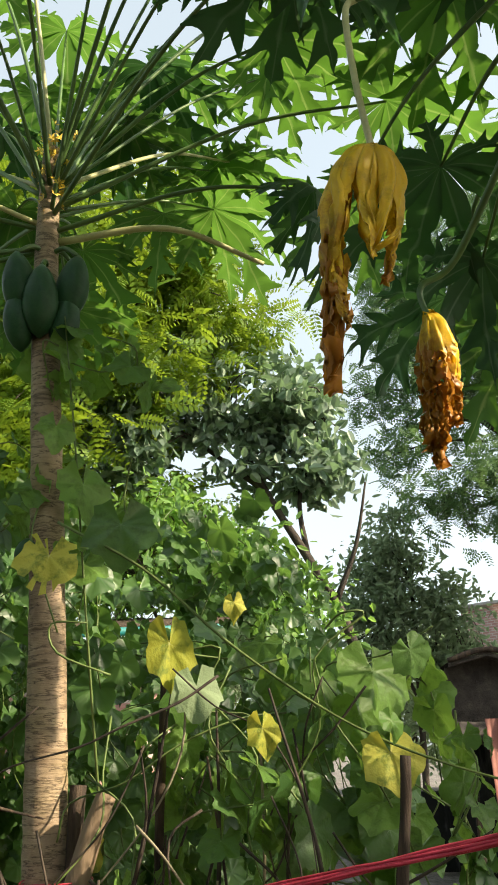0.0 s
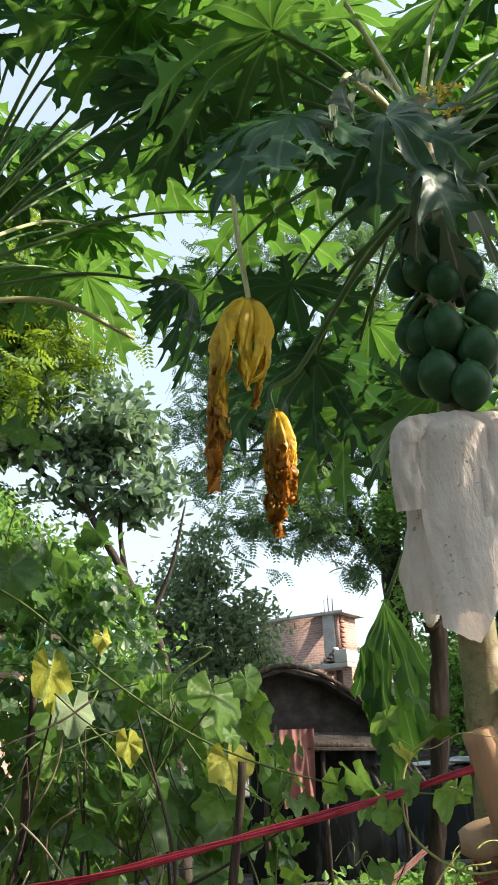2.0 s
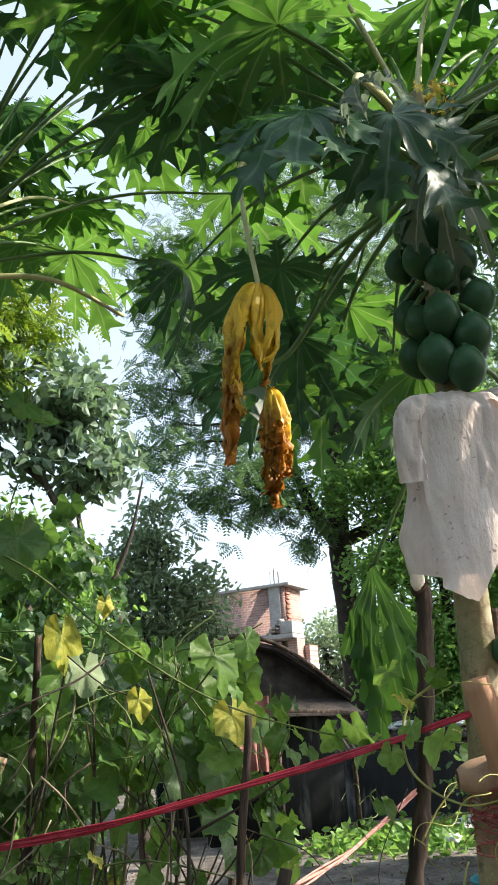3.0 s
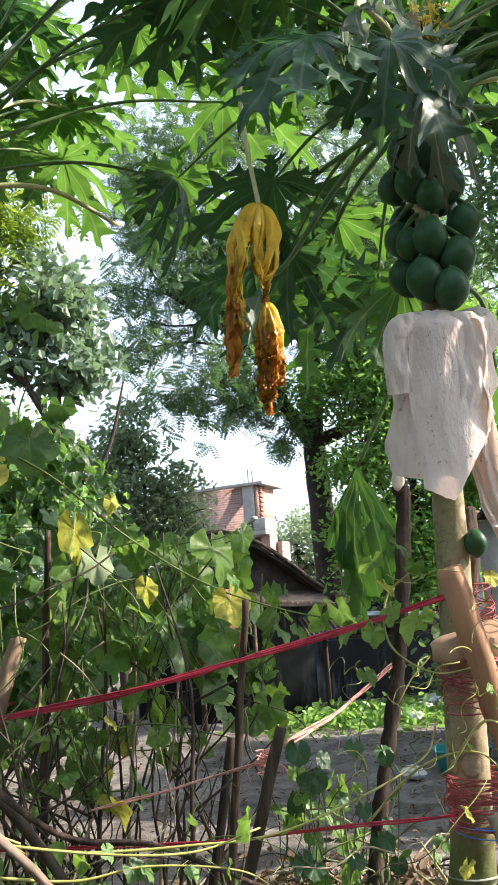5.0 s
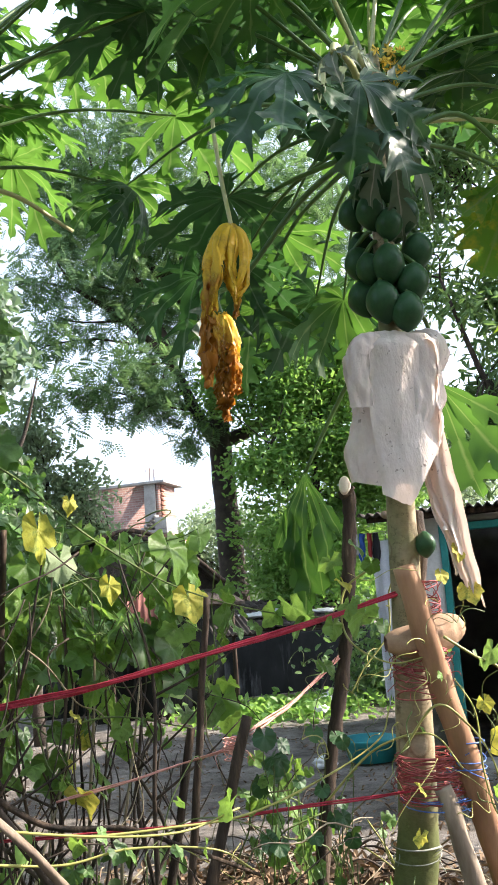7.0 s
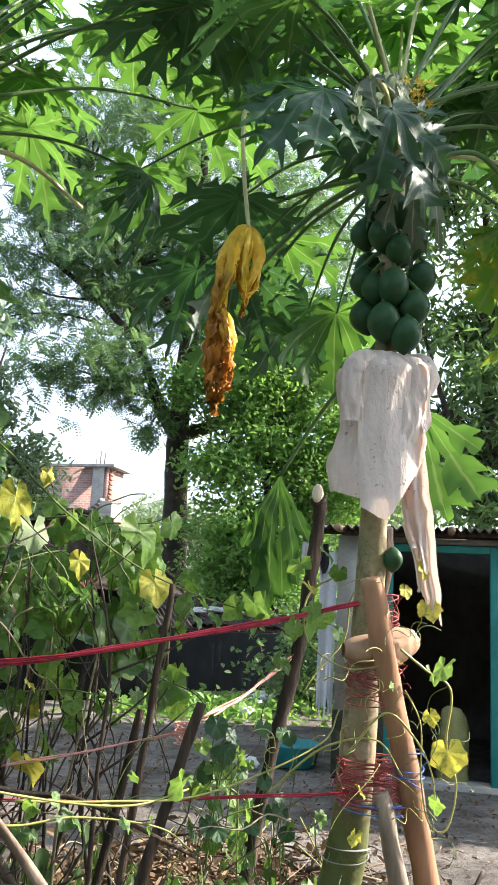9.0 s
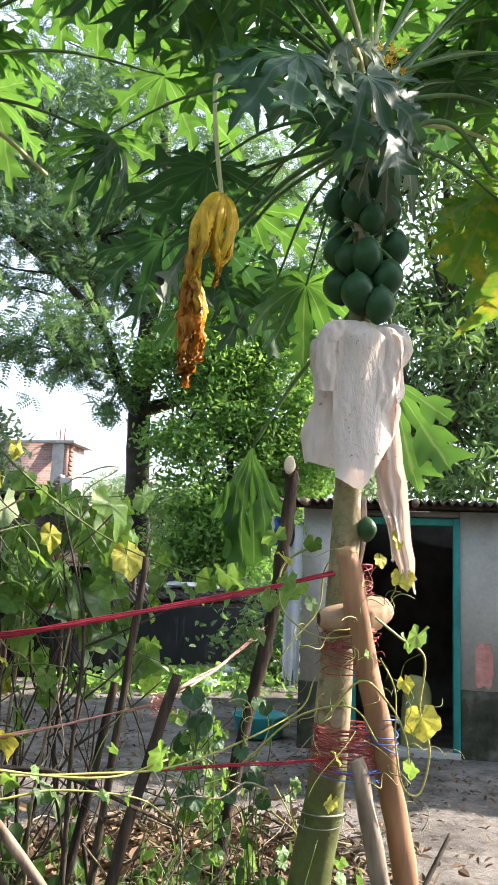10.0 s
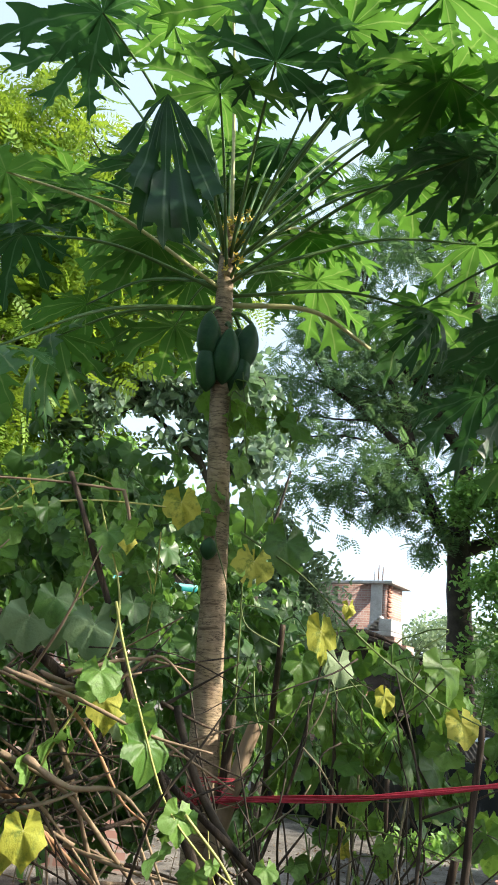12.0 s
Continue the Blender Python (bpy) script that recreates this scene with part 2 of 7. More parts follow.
M["prop"] = plain("peeled_brown_pole", [(0.3, (0.20, 0.10, 0.05)), (0.6, (0.40, 0.22, 0.12)), (0.8, (0.48, 0.30, 0.18))], 7.0, 0.75, 0.5, 0.004, stretch=(1, 1, 0.12), grain=40)
M["pale_pole"] = plain("weathered_bamboo", [(0.3, (0.07, 0.05, 0.035)), (0.5, (0.20, 0.15, 0.11)), (0.7, (0.38, 0.31, 0.24))], 9.0, 0.8, 0.6, 0.006, stretch=(1, 1, 0.2), grain=40)
M["darkbark"] = plain("dark_bark", [(0.34, (0.012, 0.009, 0.007)), (0.52, (0.045, 0.030, 0.021)), (0.64, (0.10, 0.068, 0.045)), (0.74, (0.28, 0.21, 0.15))], 26.0, 0.9, 0.9, 0.008, stretch=(1, 1, 0.10), grain=60)
M["dry_stem"] = plain("dry_vine_stem", [(0.3, (0.16, 0.13, 0.08)), (0.7, (0.34, 0.30, 0.20))], 16.0, 0.8, 0.4)
M["cutwood"] = plain("fresh_cut_wood", [(0.3, (0.62, 0.50, 0.38)), (0.7, (0.80, 0.70, 0.58))], 18.0, 0.8, 0.3)
M["plaster"] = plain("stained_plaster", [(0.25, (0.34, 0.32, 0.30)), (0.45, (0.52, 0.50, 0.48)), (0.7, (0.62, 0.60, 0.58))], 2.2, 0.9, 0.4, 0.004, grain=30)
M["plinth"] = plain("mossy_plinth", [(0.32, (0.018, 0.022, 0.012)), (0.55, (0.055, 0.055, 0.038)), (0.72, (0.16, 0.15, 0.13))], 5.0, 0.95, 0.8, 0.01, grain=30)
M["teal"] = plain("teal_painted_wood", [(0.3, (0.01, 0.16, 0.16)), (0.7, (0.03, 0.27, 0.26))], 6.0, 0.5, 0.2, grain=60)
# these greys stand in for the dim light behind the doorway and openings
M["inside"] = plain("shaded_inside_wall", [(0.3, (0.12, 0.11, 0.10)), (0.7, (0.24, 0.22, 0.20))], 4.0, 0.9, 0.3)
M["roofing"] = plain("weathered_roofing", [(0.3, (0.03, 0.026, 0.022)), (0.7, (0.11, 0.095, 0.08))], 6.0, 0.95, 0.6, 0.008, grain=40)
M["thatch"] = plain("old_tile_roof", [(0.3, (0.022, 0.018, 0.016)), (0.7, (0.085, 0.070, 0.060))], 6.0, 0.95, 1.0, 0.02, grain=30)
def shaded_wall_mat():
    """Plaster coloured near black to carry the shade over it, with pale streaks that run down it."""
    m, n, l, b = shader("shade_dark_wall", 0.95, 0.0, 0.2)
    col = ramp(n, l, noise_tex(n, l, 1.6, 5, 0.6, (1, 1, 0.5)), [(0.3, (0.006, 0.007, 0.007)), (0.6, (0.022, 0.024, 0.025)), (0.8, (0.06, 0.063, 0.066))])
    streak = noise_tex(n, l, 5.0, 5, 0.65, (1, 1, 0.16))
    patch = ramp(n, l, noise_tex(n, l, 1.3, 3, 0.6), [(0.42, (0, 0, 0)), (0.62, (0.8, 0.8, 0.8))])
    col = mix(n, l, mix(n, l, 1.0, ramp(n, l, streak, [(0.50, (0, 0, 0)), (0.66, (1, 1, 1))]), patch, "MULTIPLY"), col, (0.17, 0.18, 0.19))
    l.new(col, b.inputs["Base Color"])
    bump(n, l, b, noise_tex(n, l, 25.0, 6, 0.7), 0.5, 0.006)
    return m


M["yardwall"] = shaded_wall_mat()
M["brick"] = plain("brick_face", [(0.3, (0.30, 0.13, 0.09)), (0.7, (0.46, 0.25, 0.19))], 3.0, 0.95, 0.4, grain=20, coord="Generated")
M["concrete"] = plain("grey_concrete", [(0.3, (0.30, 0.29, 0.28)), (0.7, (0.48, 0.47, 0.46))], 3.0, 0.95, 0.4, grain=30)
M["blue_tub"] = plain("turquoise_plastic", [(0.3, (0.02, 0.26, 0.30)), (0.7, (0.05, 0.36, 0.40))], 5.0, 0.45, 0.1, grain=60)
M["bag"] = plain("white_plastic_bag", [(0.3, (0.55, 0.58, 0.60)), (0.7, (0.78, 0.80, 0.82))], 14.0, 0.4, 0.4)
M["litter"] = leaf_mat("dry_leaf_litter", (0.045, 0.028, 0.016), (0.22, 0.15, 0.09), (0.2, 0.12, 0.05), 0.1, 0.8)
M["stain"] = plain("red_paint_mark", [(0.3, (0.40, 0.14, 0.12)), (0.7, (0.56, 0.30, 0.27))], 12.0, 0.9, 0.2)
M["rust"] = plain("rusty_bar", [(0.3, (0.10, 0.05, 0.03)), (0.7, (0.22, 0.12, 0.08))], 20.0, 0.8, 0.3)


def trunk_mat(name, base, light, moss, crack, ring, scars=False):
    """Papaya bark: fine dark cracks running round it, leaf scars, pale blotches and a green tinge."""
    m, n, l, b = shader(name, 0.66, 0.0, 0.3)
    col = ramp(n, l, noise_tex(n, l, 9.0, 6, 0.65), [(0.3, base), (0.7, light)])
    col = mix(n, l, ramp(n, l, noise_tex(n, l, 3.0, 4, 0.6), [(0.5, (0, 0, 0)), (0.72, (1, 1, 1))]), col, moss)
    dark = (base[0] * 0.22, base[1] * 0.2, base[2] * 0.18)
    fine = noise_tex(n, l, 7.0, 6, 0.65, (1.0, 1.0, 2.0 if scars else 6.5))
    wide = noise_tex(n, l, 4.0, 4, 0.6, ring)
    col = mix(n, l, ramp(n, l, fine, [(0.50 - crack, (0, 0, 0)), (0.50, (0.85, 0.85, 0.85)), (0.50 + crack, (0, 0, 0))]), col, dark)
    col = mix(n, l, ramp(n, l, wide, [(0.32, (0.8, 0.8, 0.8)), (0.42, (0, 0, 0))]), col, (base[0] * 0.4, base[1] * 0.38, base[2] * 0.34))
    if scars:
        tc, mp, vo = n.new("ShaderNodeTexCoord"), n.new("ShaderNodeMapping"), n.new("ShaderNodeTexVoronoi")
        mp.inputs["Scale"].default_value = (1.0, 1.0, 0.8)
        vo.inputs["Scale"].default_value, vo.inputs["Randomness"].default_value = 11.0, 0.7
        l.new(tc.outputs["Object"], mp.inputs[0])
        l.new(mp.outputs[0], vo.inputs["Vector"])
        disc = ramp(n, l, vo.outputs["Distance"], [(0.20, (0.75, 0.75, 0.75)), (0.30, (0.3, 0.3, 0.3)), (0.33, (0, 0, 0))])
        edge = ramp(n, l, vo.outputs["Distance"], [(0.28, (0, 0, 0)), (0.33, (0.7, 0.7, 0.7)), (0.40, (0, 0, 0))])
        col = mix(n, l, disc, col, (0.42, 0.38, 0.27))
        col = mix(n, l, edge, col, (0.16, 0.11, 0.06))
        sx, foot = n.new("ShaderNodeSeparateXYZ"), n.new("ShaderNodeMapRange")
        l.new(tc.outputs["Object"], sx.inputs[0])
        l.new(sx.outputs["Z"], foot.inputs["Value"])
        foot.inputs["From Min"].default_value, foot.inputs["From Max"].default_value = 0.68, 0.86
        foot.inputs["To Min"].default_value, foot.inputs["To Max"].default_value = 0.85, 0.0
        col = mix(n, l, foot.outputs[0], col, ramp(n, l, noise_tex(n, l, 6.0, 5, 0.6), [(0.3, (0.055, 0.085, 0.018)), (0.7, (0.14, 0.17, 0.045))]))
    col = mix(n, l, 0.4, col, ramp(n, l, noise_tex(n, l, 55.0, 6, 0.7), [(0.3, (0.4, 0.4, 0.4)), (0.7, (1, 1, 1))]), "MULTIPLY")
    l.new(col, b.inputs["Base Color"])
    h = mix(n, l, 0.5, fine, wide)
    bump(n, l, b, h, 0.8, 0.012)
    return m


M["bark_left"] = trunk_mat("papaya_bark", (0.21, 0.145, 0.095), (0.44, 0.33, 0.22), (0.26, 0.20, 0.10), 0.030, (1.2, 1.2, 8.0))
M["bark_right"] = trunk_mat("papaya_bark_green", (0.22, 0.18, 0.10), (0.40, 0.33, 0.21), (0.16, 0.17, 0.07), 0.005, (3.0, 3.0, 4.0), True)


def brick_mat():
    """Far brickwork: courses of 75 mm, the colours paled towards pink to imitate haze."""
    m, n, l, b = shader("brick_courses", 0.95, 0.0, 0.2)
    tc, mp, t = n.new("ShaderNodeTexCoord"), n.new("ShaderNodeMapping"), n.new("ShaderNodeTexBrick")
    mp.inputs["Rotation"].default_value = (radians(90), 0, 0)
    l.new(tc.outputs["Object"], mp.inputs[0])
    l.new(mp.outputs[0], t.inputs["Vector"])
    t.inputs["Scale"].default_value, t.inputs["Mortar Size"].default_value = 1.0, 0.012
    t.inputs["Brick Width"].default_value, t.inputs["Row Height"].default_value = 0.24, 0.08
    t.inputs["Color1"].default_value, t.inputs["Color2"].default_value, t.inputs["Mortar"].default_value = (0.36, 0.20, 0.17, 1), (0.47, 0.29, 0.25, 1), (0.45, 0.38, 0.35, 1)
    col = mix(n, l, 0.55, t.outputs[0], ramp(n, l, noise_tex(n, l, 1.4, 6, 0.7), [(0.3, (0.45, 0.40, 0.38)), (0.7, (1, 1, 1))]), "MULTIPLY")
    l.new(col, b.inputs["Base Color"])
    bump(n, l, b, t.outputs[1], 0.4, 0.01)
    return m


M["bricks"] = brick_mat()


# ---- mesh helpers ----
def mesh_from(name, v, f, mat, smooth=True, attrs=None):
    me = bpy.data.meshes.new(name)
    me.from_pydata([tuple(p) for p in v], [], [tuple(q) for q in f])
    if smooth:
        me.polygons.foreach_set("use_smooth", [True] * len(me.polygons))
    for key, values in (attrs or {}).items():
        me.attributes.new(key, "FLOAT", "POINT").data.foreach_set("value", values)
    me.materials.append(mat)
    me.update()
    return me


def part(name, geo, mat=None, parent=None, label="", smooth=True, m=None):
    """Links (verts, faces) or (verts, faces, attributes) or ready mesh data as ONE mesh object under parent."""
    if isinstance(geo, bpy.types.Mesh):
        me = geo
    else:
        me = mesh_from(name, geo[0], geo[1], mat, smooth, geo[2] if len(geo) > 2 else None)
    ob = new(name, me)
    if parent:
        ob.parent = parent
    if m is not None:
        ob.matrix_basis = m
    if label:
        ob["label"] = label
    return ob


def thing(name, label, category, at=(0, 0, 0), group="", kind=""):
    ob = tagged(new(name), label, category, group, kind)
    ob.location = at
    ob.empty_display_size = 0.1
    return ob


def join(*geos):
    v, f = [], []
    for g in geos:
        o = len(v)
        v += list(g[0])
        f += [tuple(i + o for i in q) for q in g[1]]
    return v, f


def glide(pts, k=6):
    """Points along a smooth curve through pts."""
    p = [Vector(q) for q in pts]
    if len(p) < 3:
        return [p[0].lerp(p[-1], i / k) for i in range(k + 1)]
    p = [p[0] * 2 - p[1]] + p + [p[-1] * 2 - p[-2]]
    out = []
    for i in range(1, len(p) - 2):
        for j in range(k):
            t = j / k
            a, b, c, d = p[i - 1], p[i], p[i + 1], p[i + 2]
            out.append(0.5 * (2 * b + (c - a) * t + (2 * a - 5 * b + 4 * c - d) * t * t + (3 * b - a - 3 * c + d) * t ** 3))
    return out + [p[-2]]


def tube(pts, r0, r1=None, n=8, k=6, wob=0.0, seed=0, profile=None):
    """A tapered round bar along pts; wob: unevenness of its radius."""
    rng = random.Random(seed)
    c = glide(pts, k)
    r1 = r0 if r1 is None else r1
    v, f = [], []
    d0 = (c[1] - c[0]).normalized()
    up = d0.orthogonal().normalized()
    for i, p in enumerate(c):
        d = (c[min(i + 1, len(c) - 1)] - c[max(i - 1, 0)]).normalized()
        up = (up - d * up.dot(d)).normalized()
        side = d.cross(up)
        s = i / (len(c) - 1)
        r = (profile(s) if profile else r0 + (r1 - r0) * s) * (1 + wob * rng.uniform(-1, 1))
        for j in range(n):
            a = math.tau * j / n
            q = r * (1 + 0.5 * wob * rng.uniform(-1, 1))
            v.append(p + up * (q * math.cos(a)) + side * (q * math.sin(a)))
    for i in range(len(c) - 1):
        for j in range(n):
            f.append((i * n + j, i * n + (j + 1) % n, (i + 1) * n + (j + 1) % n, (i + 1) * n + j))
    f.append(tuple(range(n - 1, -1, -1)))
    f.append(tuple(range(len(v) - n, len(v))))
    return v, f


def box(x0, y0, z0, x1, y1, z1, bev=0.0):
    bm = bmesh.new()
    bmesh.ops.create_cube(bm, size=1, matrix=Matrix.Translation(((x0 + x1) / 2, (y0 + y1) / 2, (z0 + z1) / 2)) @ Matrix.Diagonal((x1 - x0, y1 - y0, z1 - z0, 1)))
    if bev:
        bmesh.ops.bevel(bm, geom=list(bm.edges), offset=bev, segments=2, affect="EDGES", profile=0.6)
    bm.verts.index_update()
    g = [v.co.copy() for v in bm.verts], [tuple(v.index for v in q.verts) for q in bm.faces]
    bm.free()
    return g


def lathe(profile, n=16, ribs=0, rib=0.0):
    """profile: (radius, z) from bottom to top."""
    v, f = [], []
    for r, z in profile:
        for j in range(n):
            a = math.tau * j / n
            q = r * (1 + rib * math.cos(ribs * a))
            v.append(Vector((q * math.cos(a), q * math.sin(a), z)))
    for i in range(len(profile) - 1):
        for j in range(n):
            f.append((i * n + j, i * n + (j + 1) % n, (i + 1) * n + (j + 1) % n, (i + 1) * n + j))
    f.append(tuple(range(n - 1, -1, -1)))
    f.append(tuple(range(len(v) - n, len(v))))
    return v, f


def quads(name, v, mat, smooth=False):
    """A mesh of loose quads from an array (n, 4, 3)."""
    n = len(v)
    me = bpy.data.meshes.new(name)
    me.vertices.add(n * 4)
    me.vertices.foreach_set("co", np.asarray(v, dtype=np.float32).reshape(-1))
    me.loops.add(n * 4)
    me.loops.foreach_set("vertex_index", np.arange(n * 4, dtype=np.int32))
    me.polygons.add(n)
    me.polygons.foreach_set("loop_start", np.arange(0, n * 4, 4, dtype=np.int32))
    me.polygons.foreach_set("loop_total", np.full(n, 4, dtype=np.int32))
    me.materials.append(mat)
    me.update(calc_edges=True)
    me.validate()
    return me


# ---- papaya ----
def papaya_leaf(size, seed, droop=0.35, fold=0.25, lobes=9, spread=148, crumple=0.06, curl=0.0, wide=1.0):
    """A deeply cut palmate blade: stalk joint at the origin, middle lobe along +x, upper side +z. Each lobe carries pointed side lobes."""
    rng = random.Random(seed)
    v, f, rib, tip = [], [], [], []
    K = 44
    for li in range(lobes):
        u = li / (lobes - 1) * 2 - 1
        a = radians(spread) * u + rng.uniform(-0.07, 0.07)
        L = size * 1.08 * (1.0 - 0.45 * abs(u) ** 1.4) * rng.uniform(0.88, 1.08)
        half = radians(spread) / (lobes - 1) * 1.1
        ph = (rng.uniform(0, 1), rng.uniform(0, 1))
        teeth = rng.uniform(3.8, 5.2)
        amps = [rng.uniform(0.6, 1.2) for q in range(16)]
        dr = droop * rng.uniform(0.7, 1.35)
        twist = rng.uniform(-0.5, 0.5)
        base = len(v)
        for k in range(K + 1):
            s = k / K
            r = s * L
            join_w = r * math.tan(half)
            env = L * 0.46 * wide * math.sin(math.pi * min(1.0, 0.10 + s * 0.90)) ** 0.7 * (1 - 0.50 * s)
            env *= min(1.0, (1 - s) / 0.25) ** 0.7
            for side in (-2, -1, 0, 1, 2):
                tt = s * teeth + ph[0 if side < 0 else 1]
                th = tt % 1.0
                q = th / 0.62 if th < 0.62 else (1 - th) / 0.38
                tooth = q ** 1.5 * amps[int(tt) + (8 if side < 0 else 0)]
                t2 = (tt * 2.6 + 0.3) % 1.0
                tooth += 0.12 * (t2 if t2 < 0.7 else (1 - t2) / 0.3 * 0.7)
                if s > 0.33:
                    w = min(join_w * max(0.55, 0.99 - 3.4 * (s - 0.33)) if s < 0.5 else join_w * 1.35, env * (0.17 + 0.95 * tooth))
                    fwd = (abs(side) / 2) ** 1.4 * w * 1.0
                else:
                    w, fwd = join_w * 0.99, 0.0
                if k == K:
                    w, fwd = 0.002, 0.0
                off = w * side / 2
                rr = r + fwd * (1 - 0.5 * s)
                x, y = rr * math.cos(a) - off * math.sin(a), rr * math.sin(a) + off * math.cos(a)
                d = math.hypot(x, y) / size
                z = -dr * size * d ** 1.9 + fold * abs(off) * (0.7 + 0.7 * s) + twist * off * s
                z += crumple * size * noise.noise(Vector((x / size * 3.1 + seed, y / size * 3.1, seed * 0.37))) * (0.3 + d)
                z += 0.5 * crumple * size * noise.noise(Vector((x / size * 8 + seed, y / size * 8, seed * 0.7))) * d
                if curl:
                    sh = 1 - curl * min(1, d) ** 1.3
                    z -= curl * size * d * 0.75
                    x, y = x * sh, y * sh
                v.append((x, y, z))
                rib.append(1.0 if side == 0 else (0.5 if abs(side) == 1 else 0.1))
                tip.append(min(1, d))
        for k in range(K):
            for j in range(4):
                i = base + k * 5 + j
                f.append((i, i + 1, i + 6, i + 5))
    return v, f, {"rib": rib, "tip": tip}


def wilted_leaf(lobes, seed):
    """A dead papaya blade hanging from its stalk. lobes: heading, length, reach, width and how far the tip has browned; each falls as a long folded strip whose end hooks in and crumples."""
    v, f, rib, tip = [], [], [], []
    K, J = 34, 11
    for li, (az, L, out, wide, brown) in enumerate(lobes):
        a0 = radians(az)
        base = len(v)
        for k in range(K + 1):
            s = k / K
            hook = max(0.0, s - 0.78) / 0.22 if brown < 0.35 else 0.0
            r = out * math.sin(min(1.0, s * 2.2) * math.pi / 2) * (1 - 0.30 * s * s) - 0.55 * out * hook ** 1.5 + 0.003
            z = -L * s ** 1.15 + 0.18 * out * math.sin(min(1, s * 3) * math.pi) + 0.05 * L * hook ** 2
            w = wide * (0.34 + math.sin(math.pi * min(1, 0.08 + s * 0.92)) ** 0.75) * (1 + 0.35 * math.sin(s * 15 + seed + li * 2) * s)
            shrink = 1 - 0.45 * brown * max(0, s - 0.35)
            a = a0 + 0.40 * math.sin(s * 5 + li * 1.3 + seed) * s
            cz = 0.036 * brown * max(0.0, s - 0.12)
            for j in range(J):
                u = j / (J - 1) * 2 - 1
                ou = w * shrink * (0.95 * u - 0.30 * u ** 3)
                rad = r - w * shrink * 0.85 * abs(u) ** 1.15 + 0.18 * w * abs(u) * math.cos(u * 7 + li + 9 * s)
                q = Vector((s * 5 + li * 5, u * 3.6, seed))
                rad += (0.007 + cz) * noise.noise(q * 1.3) + cz * 0.9 * noise.noise(q * 3.3)
                ou += cz * noise.noise(q * 2.2 + Vector((3, 1, 7))) + cz * 0.6 * noise.noise(q * 4.7)
                v.append((rad * math.cos(a) - ou * math.sin(a), rad * math.sin(a) + ou * math.cos(a), z + (0.005 + cz) * noise.noise(q * 1.7 + Vector((9, 4, 2)))))
                rib.append(1.0 if j == J // 2 else 0.3)
                tip.append(s * brown + 0.25 * brown * abs(u))
        for k in range(K):
            for j in range(J - 1):
                i = base + k * J + j
                # the brown ends have rotted through in places
                if brown > 0.42 and k > K * 0.4 and noise.noise(Vector((k * 0.45 + li, j * 0.6, seed + 3.3))) > 0.33:
                    continue
                f.append((i, i + 1, i + J + 1, i + J))
    return v, f, {"rib": rib, "tip": tip}


def leaf_pose(at, along, up=(0, 0, 1), roll=0.0):
    x = Vector(along).normalized()
    z = Vector(up)
    z = (z - x * z.dot(x)).normalized()
    y = z.cross(x)
    m = Matrix((x, y, z)).transposed().to_4x4()
    return Matrix.Translation(at) @ m @ Matrix.Rotation(roll, 4, "X")


def petiole_leaf(tree, start, end, size, seed, mat="papaya", stalk="petiole", sag=0.06, r=0.011, droop=0.35, pitch=-0.35, curl=0.0, roll=0.0, turn=0.0, crumple=0.09, lobes=9, fold=0.25):
    """A stalk from start to end (world) with a blade at its end."""
    s, e = Vector(start), Vector(end)
    mid = s.lerp(e, 0.55) + Vector((0, 0, sag + 0.06 * (e - s).length))
    part("petiole", tube([s, mid, e], r * 1.05, r * 0.52, 7, 7), M[stalk], tree)
    d = (e - mid).normalized()
    flat = Vector((d.x, d.y, 0))
    flat = flat.normalized() if flat.length > 0.15 else Vector((math.cos(seed), math.sin(seed), 0))
    d = (flat + Vector((0, 0, pitch + 0.35 * d.z))).normalized()
    d = Matrix.Rotation(turn, 3, "Z") @ d
    return part("leaf", papaya_leaf(size, seed, droop, fold, lobes, 145, crumple, curl), M[mat], tree, m=leaf_pose(e, d, roll=roll))


def papaya_fruit(w, h, seed, pointed=0.3):
    rng = random.Random(seed)
    prof = []
    for i in range(13):
        s = i / 12
        z = s - 1
        r = math.sin(math.pi * (s ** (0.92 + pointed * 0.4))) ** 0.62 if 0 < s < 1 else 0.0
        r *= 1 - 0.30 * pointed * (1 - s) ** 2
        prof.append((max(0.004, r * w / 2), z * h))
    return lathe(prof, 18, 5, 0.025 + 0.01 * rng.random())


def papaya_trunk(path, r_base, r_top, seed, bow=1.0):
    """bow below 1: the foot swells."""
    n, k = 20, 26
    rng = random.Random(seed)
    c = glide(path, k)
    v, f = tube(path, r_base, r_top, n, k, profile=lambda s: r_base + (r_top - r_base) * s ** bow)
    out = []
    for i in range(len(c)):
        z = c[i].z
        ring = 1 + (0.035 if seed < 5 else 0.010) * max(0.0, math.sin(z * 60 + 2.5 * math.sin(z * 7 + seed))) ** 3 + 0.02 * noise.noise(Vector((z * 6, 0, seed)))
        for j in range(n):
            p = v[i * n + j]
            a = math.tau * j / n
            bumpy = 1 + 0.05 * noise.noise(Vector((math.cos(a) * 1.6, math.sin(a) * 1.6, z * 11 + seed)))
            out.append(c[i] + (p - c[i]) * ring * bumpy)
    return out, f


def blossom():
    """One small five-petalled papaya flower."""
    v, f = [Vector((0, 0, 0))], []
    for p in range(5):
        a = math.tau * p / 5
        d, e = Vector((math.cos(a), math.sin(a), 0)), Vector((-math.sin(a), math.cos(a), 0))
        o = len(v)
        v += [d * 0.010 + e * 0.005 + Vector((0, 0, 0.006)), d * 0.021 + Vector((0, 0, 0.010)), d * 0.010 - e * 0.005 + Vector((0, 0, 0.006))]
        f.append((0, o, o + 1, o + 2))
    return v, f


